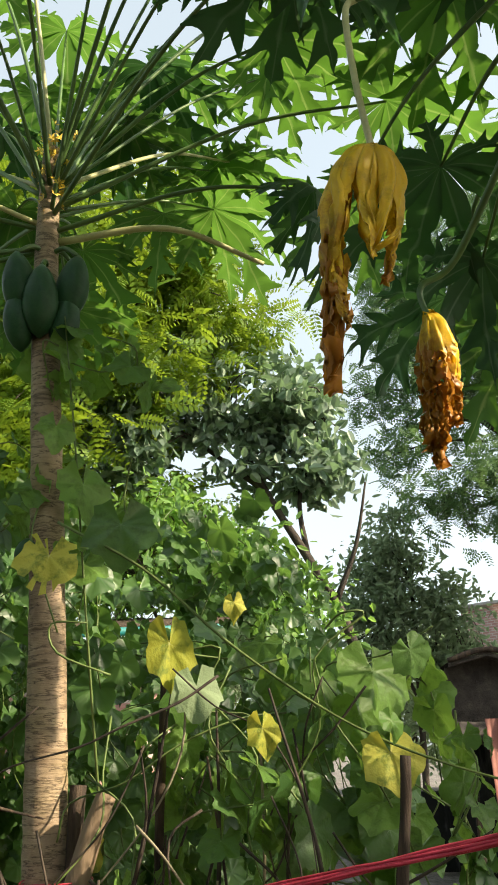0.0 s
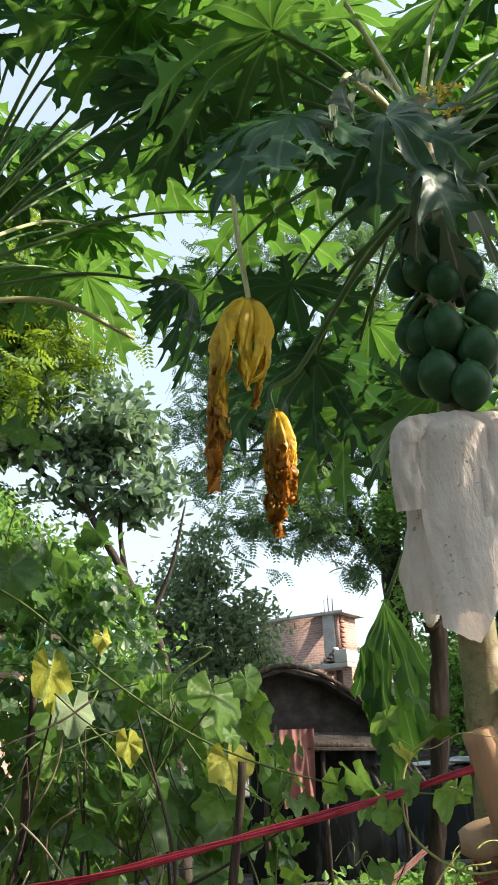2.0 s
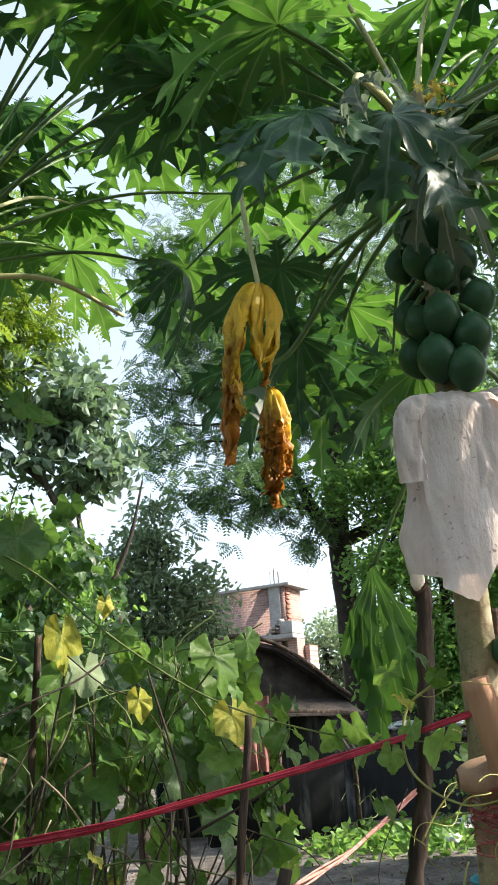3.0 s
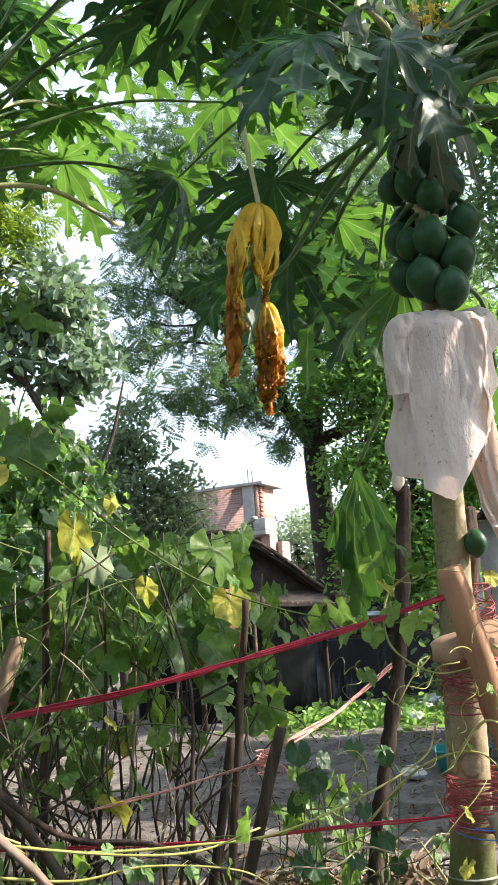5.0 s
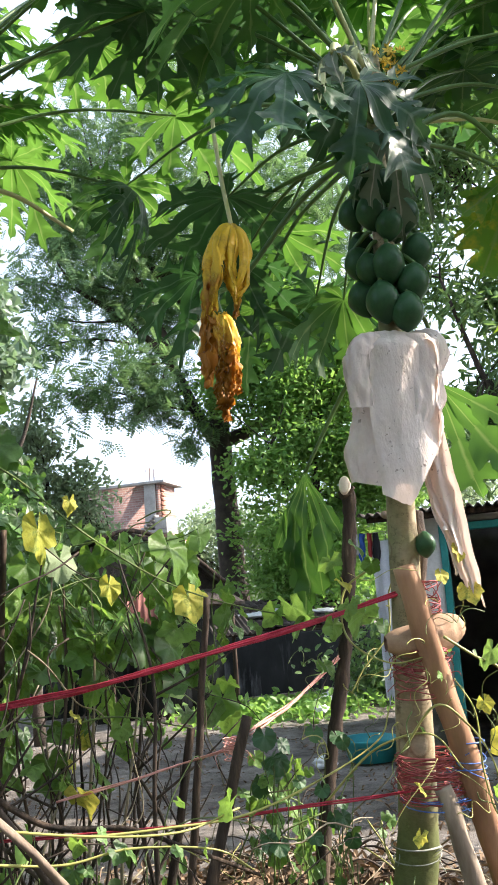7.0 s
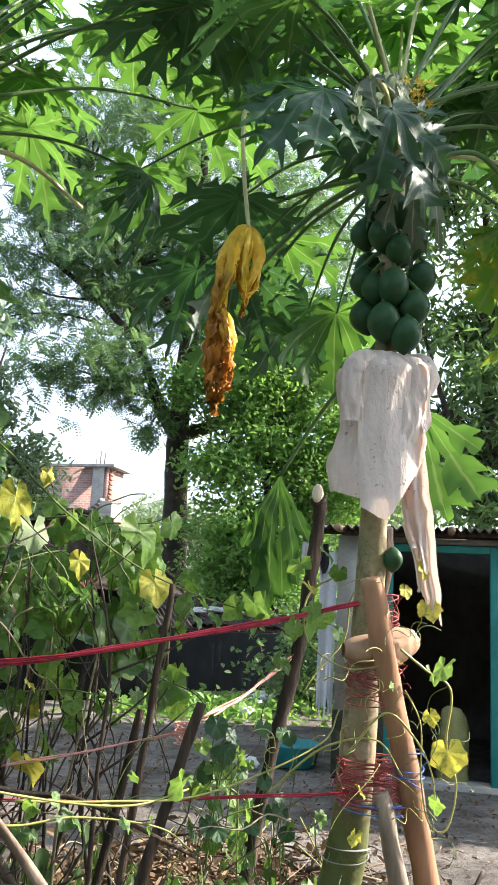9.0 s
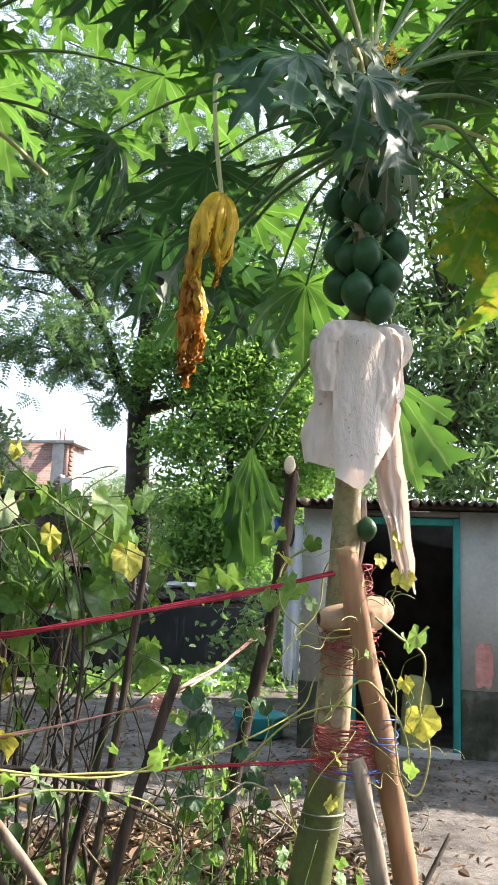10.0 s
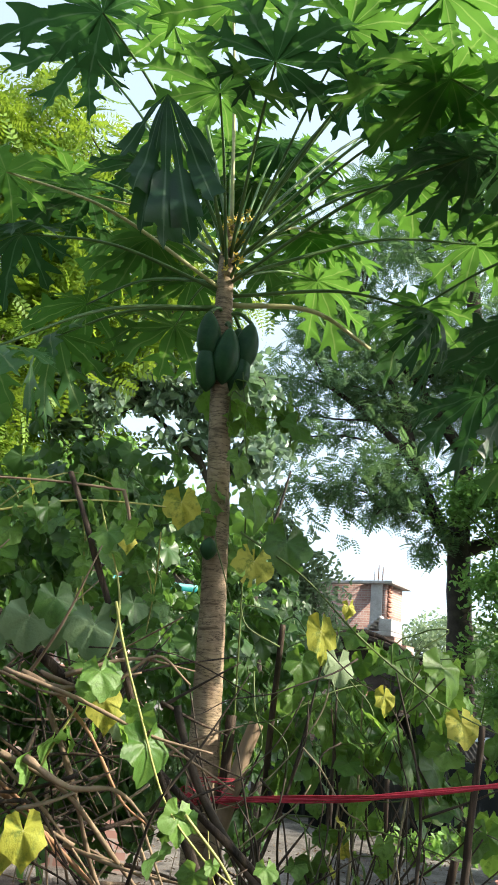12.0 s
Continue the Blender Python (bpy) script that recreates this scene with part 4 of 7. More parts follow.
# ---- cloth tied round the right papaya ----
def shirt_body():
    """Cloth wound round the trunk, flat over its front: angle 0 to the right of the face that looks over the yard path, 90 degrees its front."""
    right, front = Vector((0.80, -0.60, 0)), Vector((-0.60, -0.80, 0))
    v, f, n, rows = [], [], 120, 60
    for i in range(rows + 1):
        s = i / rows
        for j in range(n):
            a = math.tau * j / n
            u, w = math.cos(a), math.sin(a)
            u, w = math.copysign(abs(u) ** 0.72, u), math.copysign(abs(w) ** 0.72, w)
            fr = max(0.0, w)
            hem = 1.705 + (0.055 * (0.15 - u) / 1.15 if u < 0.15 else 0.115 * min(1, (u - 0.15) / 0.6)) + 0.05 * max(0.0, -w)
            top = 2.215 + 0.012 * u - 0.018 * u * u + 0.008 * noise.noise(Vector((u * 4, w * 4, 2)))
            z = top + (hem - top) * s
            left = 0.148 + 0.006 * math.cos(s * 6) - 0.007 * math.exp(-((s - 0.45) / 0.18) ** 2) + 0.016 * math.exp(-((s - 0.80) / 0.16) ** 2)
            rgt = 0.150 + 0.006 * math.sin(s * 4) - 0.050 * max(0, s - 0.55) / 0.45
            lat = rgt if u > 0 else left
            shoulder = math.sin(min(1, s * 12 + 0.42) * math.pi / 2)
            rx, ry = lat * shoulder, 0.095 * (0.55 + 0.45 * shoulder) + 0.012 * s
            q = Vector((u * 1.6, w * 1.6, z * 5))
            k = 1 + 0.09 * noise.noise(q) + 0.07 * noise.noise(q * 2.3 + Vector((u * 2, 0, 0))) + 0.03 * noise.noise(q * 5)
            # hanging folds, deeper away from the taut front
            fold = 0.045 * math.sin(9 * a + 3 * math.sin(4 * s)) * (1 - 0.75 * fr) * (0.3 + 0.7 * s)
            # the edge of the front flap, and slack creases under the sleeve
            flap = 0.10 * (1 / (1 + math.exp(-(u + 0.42 - 0.10 * s) * 60)) - 0.5) * min(1, s * 6) if w > 0 else 0
            slack = 0.06 * math.sin(26 * (s + 0.22 * u)) * max(0, -u - 0.3) * math.exp(-((s - 0.62) / 0.25) ** 2)
            p = Vector((0.902, 1.13, 0)) + right * (rx * u * (k + 0.4 * fold)) + front * (ry * w * (k + fold + flap + slack))
            v.append((p.x, p.y, z + 0.006 * noise.noise(Vector((u * 3, w * 3, z * 9)))))
    for i in range(rows):
        for j in range(n):
            f.append((i * n + j, i * n + (j + 1) % n, (i + 1) * n + (j + 1) % n, (i + 1) * n + j))
    # gathered top
    o = len(v)
    for j in range(n):
        q = Vector(v[j])
        c = Vector((0.905, 1.125, q.z + 0.004))
        v.append(tuple(q.lerp(c, 0.66 + 0.05 * math.sin(j * 1.3)) + Vector((0, 0, 0.006 * math.sin(j * 0.9)))))
    for j in range(n):
        f.append((j, o + j, o + (j + 1) % n, (j + 1) % n))
    return v, f


def hanging_strip(path, width, side, seed, folds=2.5, deep=0.02):
    """A flat length of cloth along path, pleated across its width."""
    c = glide(path, 9)
    v, f, J = [], [], 16
    side = Vector(side).normalized()
    for i, p in enumerate(c):
        s = i / (len(c) - 1)
        d = (c[min(i + 1, len(c) - 1)] - c[max(i - 1, 0)]).normalized()
        n = side.cross(d)
        w = width(s) * (1 + 0.16 * math.sin(11 * s + seed) * s)
        for j in range(J + 1):
            u = j / J * 2 - 1
            ripple = deep * math.sin(folds * math.pi * u + 1.5 * math.sin(3 * s) + seed) * (0.5 + 0.5 * s) + 0.012 * noise.noise(Vector((u * 2, s * 6, seed))) + 0.012 * s * abs(u) * math.sin(16 * s + 2 * u + seed)
            drop = s ** 6 * (0.055 * u * math.cos(seed) - 0.02 * abs(math.sin(4 * u + seed)) + 0.03 * noise.noise(Vector((u * 5, seed, 2))))
            v.append(p + side * (w * u + 0.008 * noise.noise(Vector((s * 7, u, seed + 4)))) + n * ripple + Vector((0, 0, drop)))
    for i in range(len(c) - 1):
        for j in range(J):
            k = i * (J + 1) + j
            f.append((k, k + 1, k + J + 2, k + J + 1))
    return v, f


def folded_tube(path, prof, seed, n=20, k=8, amp=0.18):
    v, f = tube(path, 1, 1, n, k, profile=prof)
    c = glide(path, k)
    out = []
    for i in range(len(c)):
        for j in range(n):
            p = v[i * n + j]
            out.append(c[i] + (p - c[i]) * (1 + amp * math.sin(j * 1.9 + i * 0.4 + seed) + 0.12 * noise.noise(Vector((i * 0.5, j * 0.9, seed)))))
    return out, f[:-2]


shirt = thing("shirt", "old off-white cotton shirt wrapped round the papaya trunk", "cloth")
part("body", shirt_body(), M["cloth"], shirt)


def front_flap():
    """The loose front of the shirt: a sheet over the body with a free straight edge and a pointed hem."""
    right, front = Vector((0.80, -0.60, 0)), Vector((-0.60, -0.80, 0))
    v, f, cols, rows = [], [], 30, 40
    for i in range(rows + 1):
        s = i / rows
        for j in range(cols + 1):
            u = j / cols
            a = -0.062 + 0.006 * math.sin(7 * s + 1) + 0.190 * u
            hem = 1.70 - 0.045 * min(1, u / 0.42) if u < 0.42 else 1.655 + 0.20 * ((u - 0.42) / 0.58) ** 1.2
            top = 2.228 - 0.03 * u * u
            z = top + (hem - top) * s
            b = (0.132 - 0.078 * max(0.0, u - 0.45) ** 1.4 / 0.55 ** 1.4) * (0.62 + 0.38 * min(1, 9 * s + 0.1))
            b += 0.008 * noise.noise(Vector((u * 2, z * 5, 4))) + 0.0015 * noise.noise(Vector((u * 7, z * 12, 1))) + 0.010 * s * math.sin(8 * u + 2 * s) * u
            b += 0.010 * max(0.0, 0.08 - u) / 0.08 * math.sin(5 * s)
            p = Vector((0.902, 1.13, z + 0.004 * noise.noise(Vector((u * 12, s, 3))))) + right * a + front * b
            v.append(tuple(p))
    for i in range(rows):
        for j in range(cols):
            k = i * (cols + 1) + j
            f.append((k, k + 1, k + cols + 2, k + cols + 1))
    return v, f


part("front_flap", front_flap(), M["cloth"], shirt)
def flat_sleeve():
    """A short sleeve that hangs limp: a tube pressed flat, slack at the shoulder, with a straight cuff."""
    path = [(0.86, 1.07, 2.175), (0.80, 1.062, 2.190), (0.752, 1.058, 2.165), (0.739, 1.062, 2.11), (0.741, 1.067, 2.04), (0.745, 1.072, 1.975)]
    v, f = folded_tube(path, lambda s: 0.020 + 0.016 * min(1, s * 2.2), 2, 24, 10, 0.05)
    c = glide(path, 10)
    depth = Vector((-0.47, -0.86, 0)).normalized()
    out = []
    for i, p in enumerate(v):
        o = p - c[i // 24]
        d = depth * o.dot(depth)
        out.append(c[i // 24] + (o - d) * 1.0 + d * 0.24 + depth * 0.010 * noise.noise(Vector((p.x * 60, p.y * 60, p.z * 14))))
    return out, f


part("sleeve", flat_sleeve(), M["cloth"], shirt, "short sleeve hanging down")
part("sleeve", hanging_strip([(0.965, 1.04, 2.20), (1.003, 1.012, 2.16), (1.002, 1.015, 2.05), (0.996, 1.02, 1.95), (0.98, 1.03, 1.86)], lambda s: 0.048 - 0.010 * s, (0.75, 0.66, 0), 6, 1.0, 0.006), M["cloth"], shirt)
part("tail", hanging_strip([(0.955, 1.05, 1.98), (0.968, 1.045, 1.82), (0.988, 1.038, 1.70), (1.010, 1.035, 1.58), (1.035, 1.035, 1.47), (1.040, 1.035, 1.41)], lambda s: 0.054 - 0.020 * s, (0.8, -0.6, 0), 3, 2.2, 0.018), M["cloth"], shirt)
part("tail", hanging_strip([(0.945, 1.04, 1.92), (0.955, 1.035, 1.80), (0.972, 1.028, 1.70), (0.985, 1.024, 1.61), (0.992, 1.022, 1.55)], lambda s: 0.040 - 0.016 * s, (0.8, -0.6, 0), 9, 1.7, 0.014), M["cloth"], shirt)
part("collar", folded_tube([(1.00, 1.04, 2.09), (1.035, 1.05, 2.15), (1.03, 1.08, 2.21), (0.98, 1.14, 2.225)], lambda s: 0.024 + 0.014 * math.sin(3 * s), 8, amp=0.10), M["cloth"], shirt)


# ---- trees of the yard ----
def rand_rot(rng, n, flat=0.0):
    """Random leaf frames: (n, 3) directions, sides and normals; flat: how far the blades lie level."""
    d = rng.normal(size=(n, 3))
    d[:, 2] = d[:, 2] * (1 - flat) - 0.25
    d /= np.linalg.norm(d, axis=1)[:, None]
    u = rng.normal(size=(n, 3)) * (1 - flat) + np.array([0, 0, 1.0]) * (0.4 + flat)
    u -= d * (u * d).sum(1)[:, None]
    u /= np.linalg.norm(u, axis=1)[:, None]
    return d, np.cross(u, d), u


def simple_leaves(rng, at, length, width, flat=0.2):
    """Folded leaves, two quads each."""
    n = len(at)
    d, s, u = rand_rot(rng, n, flat)
    L = (length * rng.uniform(0.65, 1.2, n))[:, None]
    W = (width * rng.uniform(0.7, 1.2, n))[:, None]
    a, t = at, at + d * L - u * L * 0.12
    b0, b1 = at + d * L * 0.30, at + d * L * 0.68
    l0, l1 = b0 + s * W * 0.5 + u * W * 0.12, b1 + s * W * 0.42 + u * W * 0.06
    r0, r1 = b0 - s * W * 0.5 + u * W * 0.12, b1 - s * W * 0.42 + u * W * 0.06
    return np.concatenate([np.stack([a, l0, l1, t], 1), np.stack([a, t, r1, r0], 1)])


def feather_leaves(rng, at, length, pairs=7, leaflet=0.24, slim=0.34, flat=0.6):
    """Pinnate leaves: pairs of leaflets along a stalk."""
    n = len(at)
    d, s, u = rand_rot(rng, n, flat)
    L = (length * rng.uniform(0.7, 1.2, n))[:, None]
    out = []
    for k in range(pairs):
        x = (k + 1) / pairs
        base = at + d * L * x - u * L * 0.35 * x * x
        ll = L * leaflet * (1.15 - 0.6 * abs(x - 0.5))
        for side in (1, -1):
            q = s * side * 0.9 + d * 0.42 - u * 0.15
            q = q / np.linalg.norm(q, axis=1)[:, None]
            w = np.cross(u, q) * ll * slim * 0.5
            m = base + q * ll * 0.5
            out.append(np.stack([base, m + w, base + q * ll, m - w], 1))
    mid, end, half = at + d * L * 0.5 - u * L * 0.0875, at + d * L - u * L * 0.35, s * L * 0.009
    out += [np.stack([at - half, at + half, mid + half, mid - half], 1), np.stack([mid - half, mid + half, end, end], 1)]
    return np.concatenate(out)


def tree(name, label, base, trunk, limbs, clumps, seed, mat, bark="bark_far", kind="simple", leaf=0.12, width=0.06, per=160, spread=0.45, r0=0.16, flat=0.2, group="yard trees", pairs=7, slim=0.34):
    """trunk: points from the ground up; limbs: lists of points; clumps: (x, y, z, rx, ry, rz, count) boxes of leaf clumps."""
    rng = np.random.default_rng(seed)
    rr = random.Random(seed)
    t = thing(name, label, "tree", group=group)
    part("trunk", tube(trunk, r0, r0 * 0.45, 10, 6, 0.06, seed), M[bark], t)
    for i, pts in enumerate(limbs):
        part("limb", tube(pts, r0 * 0.5, r0 * 0.14, 8, 6, 0.05, seed + i), M[bark], t)
    centres = []
    ends = [Vector(p) for q in limbs for p in q[1:]] + [Vector(trunk[-1])]
    twigs = ([], [])
    for x, y, z, rx, ry, rz, count in clumps:
        p = rng.normal(size=(count, 3))
        p /= np.linalg.norm(p, axis=1)[:, None]
        p *= (rng.uniform(0.15, 1, count) ** 0.45)[:, None]
        centres.append(p * np.array([rx, ry, rz]) + np.array([x, y, z]))
    centres = np.concatenate(centres)
    for c in centres[:: max(1, len(centres) // 70)]:
        c = Vector(c)
        e = min(ends, key=lambda q: (q - c).length)
        mid = e.lerp(c, 0.5) + Vector((rr.uniform(-0.2, 0.2), rr.uniform(-0.2, 0.2), rr.uniform(0, 0.25)))
        twigs = join(twigs, tube([e, mid, c], r0 * 0.12, 0.008, 5, 4))
    tagged(part("twigwork", twigs, M[bark], t), kind="stuff")
    at = np.repeat(centres, per, axis=0)
    at = at + rng.normal(size=at.shape) * np.array([spread, spread, spread * 0.55]) * rng.uniform(0.5, 1.1, (len(at), 1))
    if kind == "simple":
        q = simple_leaves(rng, at, leaf, width, flat)
    else:
        q = feather_leaves(rng, at, leaf, pairs, 0.24, slim, flat)
    tagged(part("crown", quads("crown", q, M[mat]), None, t), kind="stuff")
    return t


def sprays(t, branches, seed, mat, bark, leaf=0.30, per=5, spread=0.11):
    """Thin branches of a tree that carry flat layers of pinnate leaves, with gaps between the layers."""
    rng = np.random.default_rng(seed)
    at = []
    for i, pts in enumerate(branches):
        c = glide(pts, 8)
        part("limb", tube(c, 0.028, 0.006, 6, 1, 0.05, seed + i), M[bark], t)
        for p in c[len(c) // 5:]:
            for q in range(rng.integers(1, 4)):
                hub = np.array(p) + rng.normal(size=3) * np.array([0.26, 0.50, 0.13])
                at.append(hub + rng.normal(size=(per, 3)) * np.array([spread, spread, spread * 0.4]))
    tagged(part("crown", quads("crown", feather_leaves(rng, np.concatenate(at), leaf, 6, 0.30, 0.5, 0.45), M[mat]), None, t), kind="stuff")


forked = tree("forked_tree", "large dark-trunked tree with a forked bole and feathery foliage", None,
     [(5.95, 15.2, -0.1), (5.85, 15.2, 1.6), (5.78, 15.2, 3.2), (5.72, 15.2, 5.0), (5.85, 15.3, 7.0), (6.1, 15.3, 9.5), (5.8, 15.4, 12.5)],
     [[(5.74, 15.2, 4.7), (5.2, 15.2, 5.6), (4.6, 15.0, 6.6), (3.6, 14.8, 7.4), (2.6, 14.6, 7.9)], [(5.75, 15.2, 4.9), (6.8, 15.0, 5.4), (8.0, 15.0, 6.6), (9.5, 15, 8.2)],
      [(5.9, 15.3, 7.0), (4.6, 15.2, 8.6), (3.2, 15.0, 10.2)], [(6.0, 15.3, 8.5), (7.6, 15, 10.0), (9, 15, 11.5)], [(4.6, 15.0, 6.6), (4.3, 14.9, 7.6), (3.7, 14.8, 8.8)]],
     [(3.3, 14.8, 9.1, 1.9, 1.5, 1.4, 44), (5.3, 15.3, 11.2, 3.9, 2.2, 3.4, 190), (8.6, 15.2, 9.0, 2.6, 2.0, 2.8, 110), (4.3, 14.7, 7.5, 0.9, 0.8, 0.5, 8), (2.2, 14.8, 10.3, 0.9, 1.0, 1.2, 18), (7.6, 15.0, 6.6, 1.5, 1.4, 1.1, 40), (5.6, 15.9, 8.2, 1.8, 0.8, 1.4, 40), (4.6, 15.6, 5.9, 0.5, 0.5, 0.4, 6)],
     21, "rain", kind="feather", leaf=0.30, per=36, spread=0.38, r0=0.32, flat=0.4, pairs=7, slim=0.55)
sprays(forked, [[(5.2, 15.2, 5.6), (4.47, 14.9, 5.6), (3.3, 14.8, 5.85), (2.3, 14.8, 6.0)], [(3.73, 14.8, 6.9), (2.9, 14.8, 6.95), (2.0, 14.8, 6.75), (1.7, 14.8, 6.5)],
                [(3.6, 14.8, 7.4), (2.6, 14.8, 7.3), (1.9, 14.8, 7.5)], [(2.6, 14.6, 7.9), (1.8, 14.7, 8.05), (1.2, 14.8, 7.9)], [(4.4, 14.9, 5.65), (3.9, 14.7, 5.5), (3.6, 14.6, 5.15)],
                [(5.3, 15.1, 5.4), (4.95, 14.8, 5.0), (4.8, 14.6, 4.6)], [(3.0, 14.8, 5.9), (2.8, 14.7, 5.75), (2.7, 14.7, 5.5)], [(4.6, 15.0, 6.6), (3.9, 14.6, 6.4), (3.2, 14.5, 6.35)], [(3.9, 14.6, 6.4), (3.5, 14.4, 6.0), (3.1, 14.4, 6.1)],
                [(4.3, 14.9, 7.4), (3.6, 14.6, 7.9), (2.9, 14.5, 8.0)], [(4.6, 15.0, 6.6), (4.3, 14.5, 6.2), (4.2, 14.4, 5.8)]], 121, "rain", "bark_far")
tree("bushy_tree", "dense mid-green leafy tree behind the yard wall", None,
     [(7.2, 13.4, 0), (7.1, 13.4, 2.0), (7.0, 13.4, 4.5)], [[(7.1, 13.4, 2.0), (6.4, 13.2, 3.2), (5.9, 13, 4.4)], [(7.1, 13.4, 2.4), (8.2, 13.3, 4.0)]],
     [(6.9, 13.4, 3.4, 1.6, 1.2, 2.2, 90), (7.0, 13.4, 1.6, 1.4, 1.0, 1.2, 40), (8.6, 13.2, 4.6, 1.4, 1.2, 2.0, 45), (6.6, 13.8, 5.8, 1.6, 1.0, 1.0, 36), (7.6, 13.8, 6.8, 1.8, 1.0, 1.2, 44)],
     22, "bush", leaf=0.14, width=0.065, per=190, spread=0.36, r0=0.13, flat=0.35)
tree("broadleaf_tree", "grey-green broad-leaved tree with a crooked bole", None,
     [(0.9, 9.0, 0), (0.78, 9.0, 1.6), (0.60, 9.0, 2.7), (0.2, 9.0, 3.5), (-0.25, 9.0, 4.3), (-0.7, 9.0, 5.3)],
     [[(0.5, 9.0, 3.0), (0.75, 8.9, 3.6), (0.9, 8.8, 4.3)], [(0.2, 9.0, 3.5), (0.15, 9.1, 4.3), (0.5, 9, 5.2)], [(-0.25, 9, 4.3), (-1.1, 9, 5.0), (-1.6, 9, 5.4)]],
     [(-0.70, 9.0, 5.45, 1.2, 0.8, 0.65, 38), (0.0, 9.0, 5.35, 0.5, 0.5, 0.5, 14), (0.45, 9.0, 4.7, 0.3, 0.4, 0.3, 7), (-1.7, 8.6, 5.1, 0.7, 0.5, 0.75, 28), (-1.6, 9.0, 5.6, 0.8, 0.8, 0.6, 18), (0.35, 9.0, 4.35, 0.35, 0.4, 0.3, 7), (-2.6, 8.8, 4.8, 1.0, 0.9, 1.2, 26), (-0.3, 9.0, 4.5, 0.5, 0.4, 0.3, 6), (-1.1, 9.0, 6.0, 0.7, 0.6, 0.35, 10)],
     23, "teak", leaf=0.16, width=0.095, per=50, spread=0.19, r0=0.075, flat=0.0)
tree("leafy_tree", "low leafy green tree under the broad-leaved one", None,
     [(-1.0, 8.3, 0), (-1.0, 8.3, 1.8), (-1.1, 8.3, 3.2)], [[(-1.0, 8.3, 1.9), (-0.5, 8.3, 2.8), (-0.1, 8.3, 3.1)], [(-1.0, 8.3, 2.0), (-1.6, 8.3, 3.2)]],
     [(-1.6, 8.3, 3.5, 0.9, 0.6, 0.75, 34), (-0.6, 8.3, 3.15, 0.7, 0.5, 0.55, 26), (0.0, 8.3, 2.7, 0.4, 0.4, 0.4, 12)],
     28, "bush", leaf=0.13, width=0.06, per=60, spread=0.22, r0=0.07, flat=0.2)
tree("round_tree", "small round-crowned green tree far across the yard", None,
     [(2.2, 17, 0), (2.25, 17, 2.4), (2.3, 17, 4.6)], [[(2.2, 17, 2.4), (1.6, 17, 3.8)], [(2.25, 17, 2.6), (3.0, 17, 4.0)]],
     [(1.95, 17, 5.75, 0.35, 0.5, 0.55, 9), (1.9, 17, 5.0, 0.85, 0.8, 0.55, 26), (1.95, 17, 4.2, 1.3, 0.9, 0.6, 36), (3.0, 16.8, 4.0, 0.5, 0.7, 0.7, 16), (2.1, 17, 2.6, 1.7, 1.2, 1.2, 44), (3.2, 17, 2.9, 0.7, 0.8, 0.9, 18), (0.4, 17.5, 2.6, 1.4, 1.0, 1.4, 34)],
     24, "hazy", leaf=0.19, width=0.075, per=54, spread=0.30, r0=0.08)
tree("feathery_tree", "tall bright yellow-green feathery tree behind the papayas", None,
     [(-2.9, 9.4, 0), (-2.9, 9.4, 3.0), (-2.7, 9.3, 6.0), (-2.3, 9.0, 8.5)], [[(-2.9, 9.4, 4.0), (-3.2, 9.0, 5.8), (-3.6, 8.4, 7.0)], [(-2.8, 9.35, 5.0), (-2.2, 8.9, 6.2), (-1.5, 8.5, 7.0)]],
     [(-1.7, 8.3, 6.6, 1.2, 1.0, 1.5, 60), (-3.0, 8.0, 6.6, 1.6, 1.2, 2.2, 90), (-0.8, 8.8, 6.6, 0.9, 0.6, 0.4, 14), (-3.6, 7.6, 4.2, 1.6, 1.0, 1.8, 60), (-2.1, 9.2, 4.2, 1.0, 0.6, 0.8, 16)],
     25, "bright", kind="feather", leaf=0.36, per=34, spread=0.30, r0=0.12, flat=0.45, slim=0.48)
tree("mango_tree", "dark-leaved mango tree behind the shed", None,
     [(9.2, 9.6, 0), (9.2, 9.6, 3.0), (9.4, 9.6, 6.0), (9.3, 9.6, 9.0)], [[(9.2, 9.6, 3.2), (8.2, 9.4, 4.8), (7.4, 9.2, 6.4)], [(9.3, 9.6, 4.0), (10.4, 9.4, 6.0)], [(9.4, 9.6, 6.0), (8.4, 9.4, 8.4)]],
     [(9.0, 9.4, 8.2, 2.2, 1.6, 3.2, 84), (9.4, 9.4, 3.9, 1.5, 1.4, 1.3, 36), (11.2, 9.4, 6.0, 1.6, 1.6, 3.2, 60), (7.6, 9.6, 9.6, 1.2, 1.2, 2.0, 30)],
     26, "mango", leaf=0.26, width=0.07, per=100, spread=0.40, r0=0.16, flat=0.0)
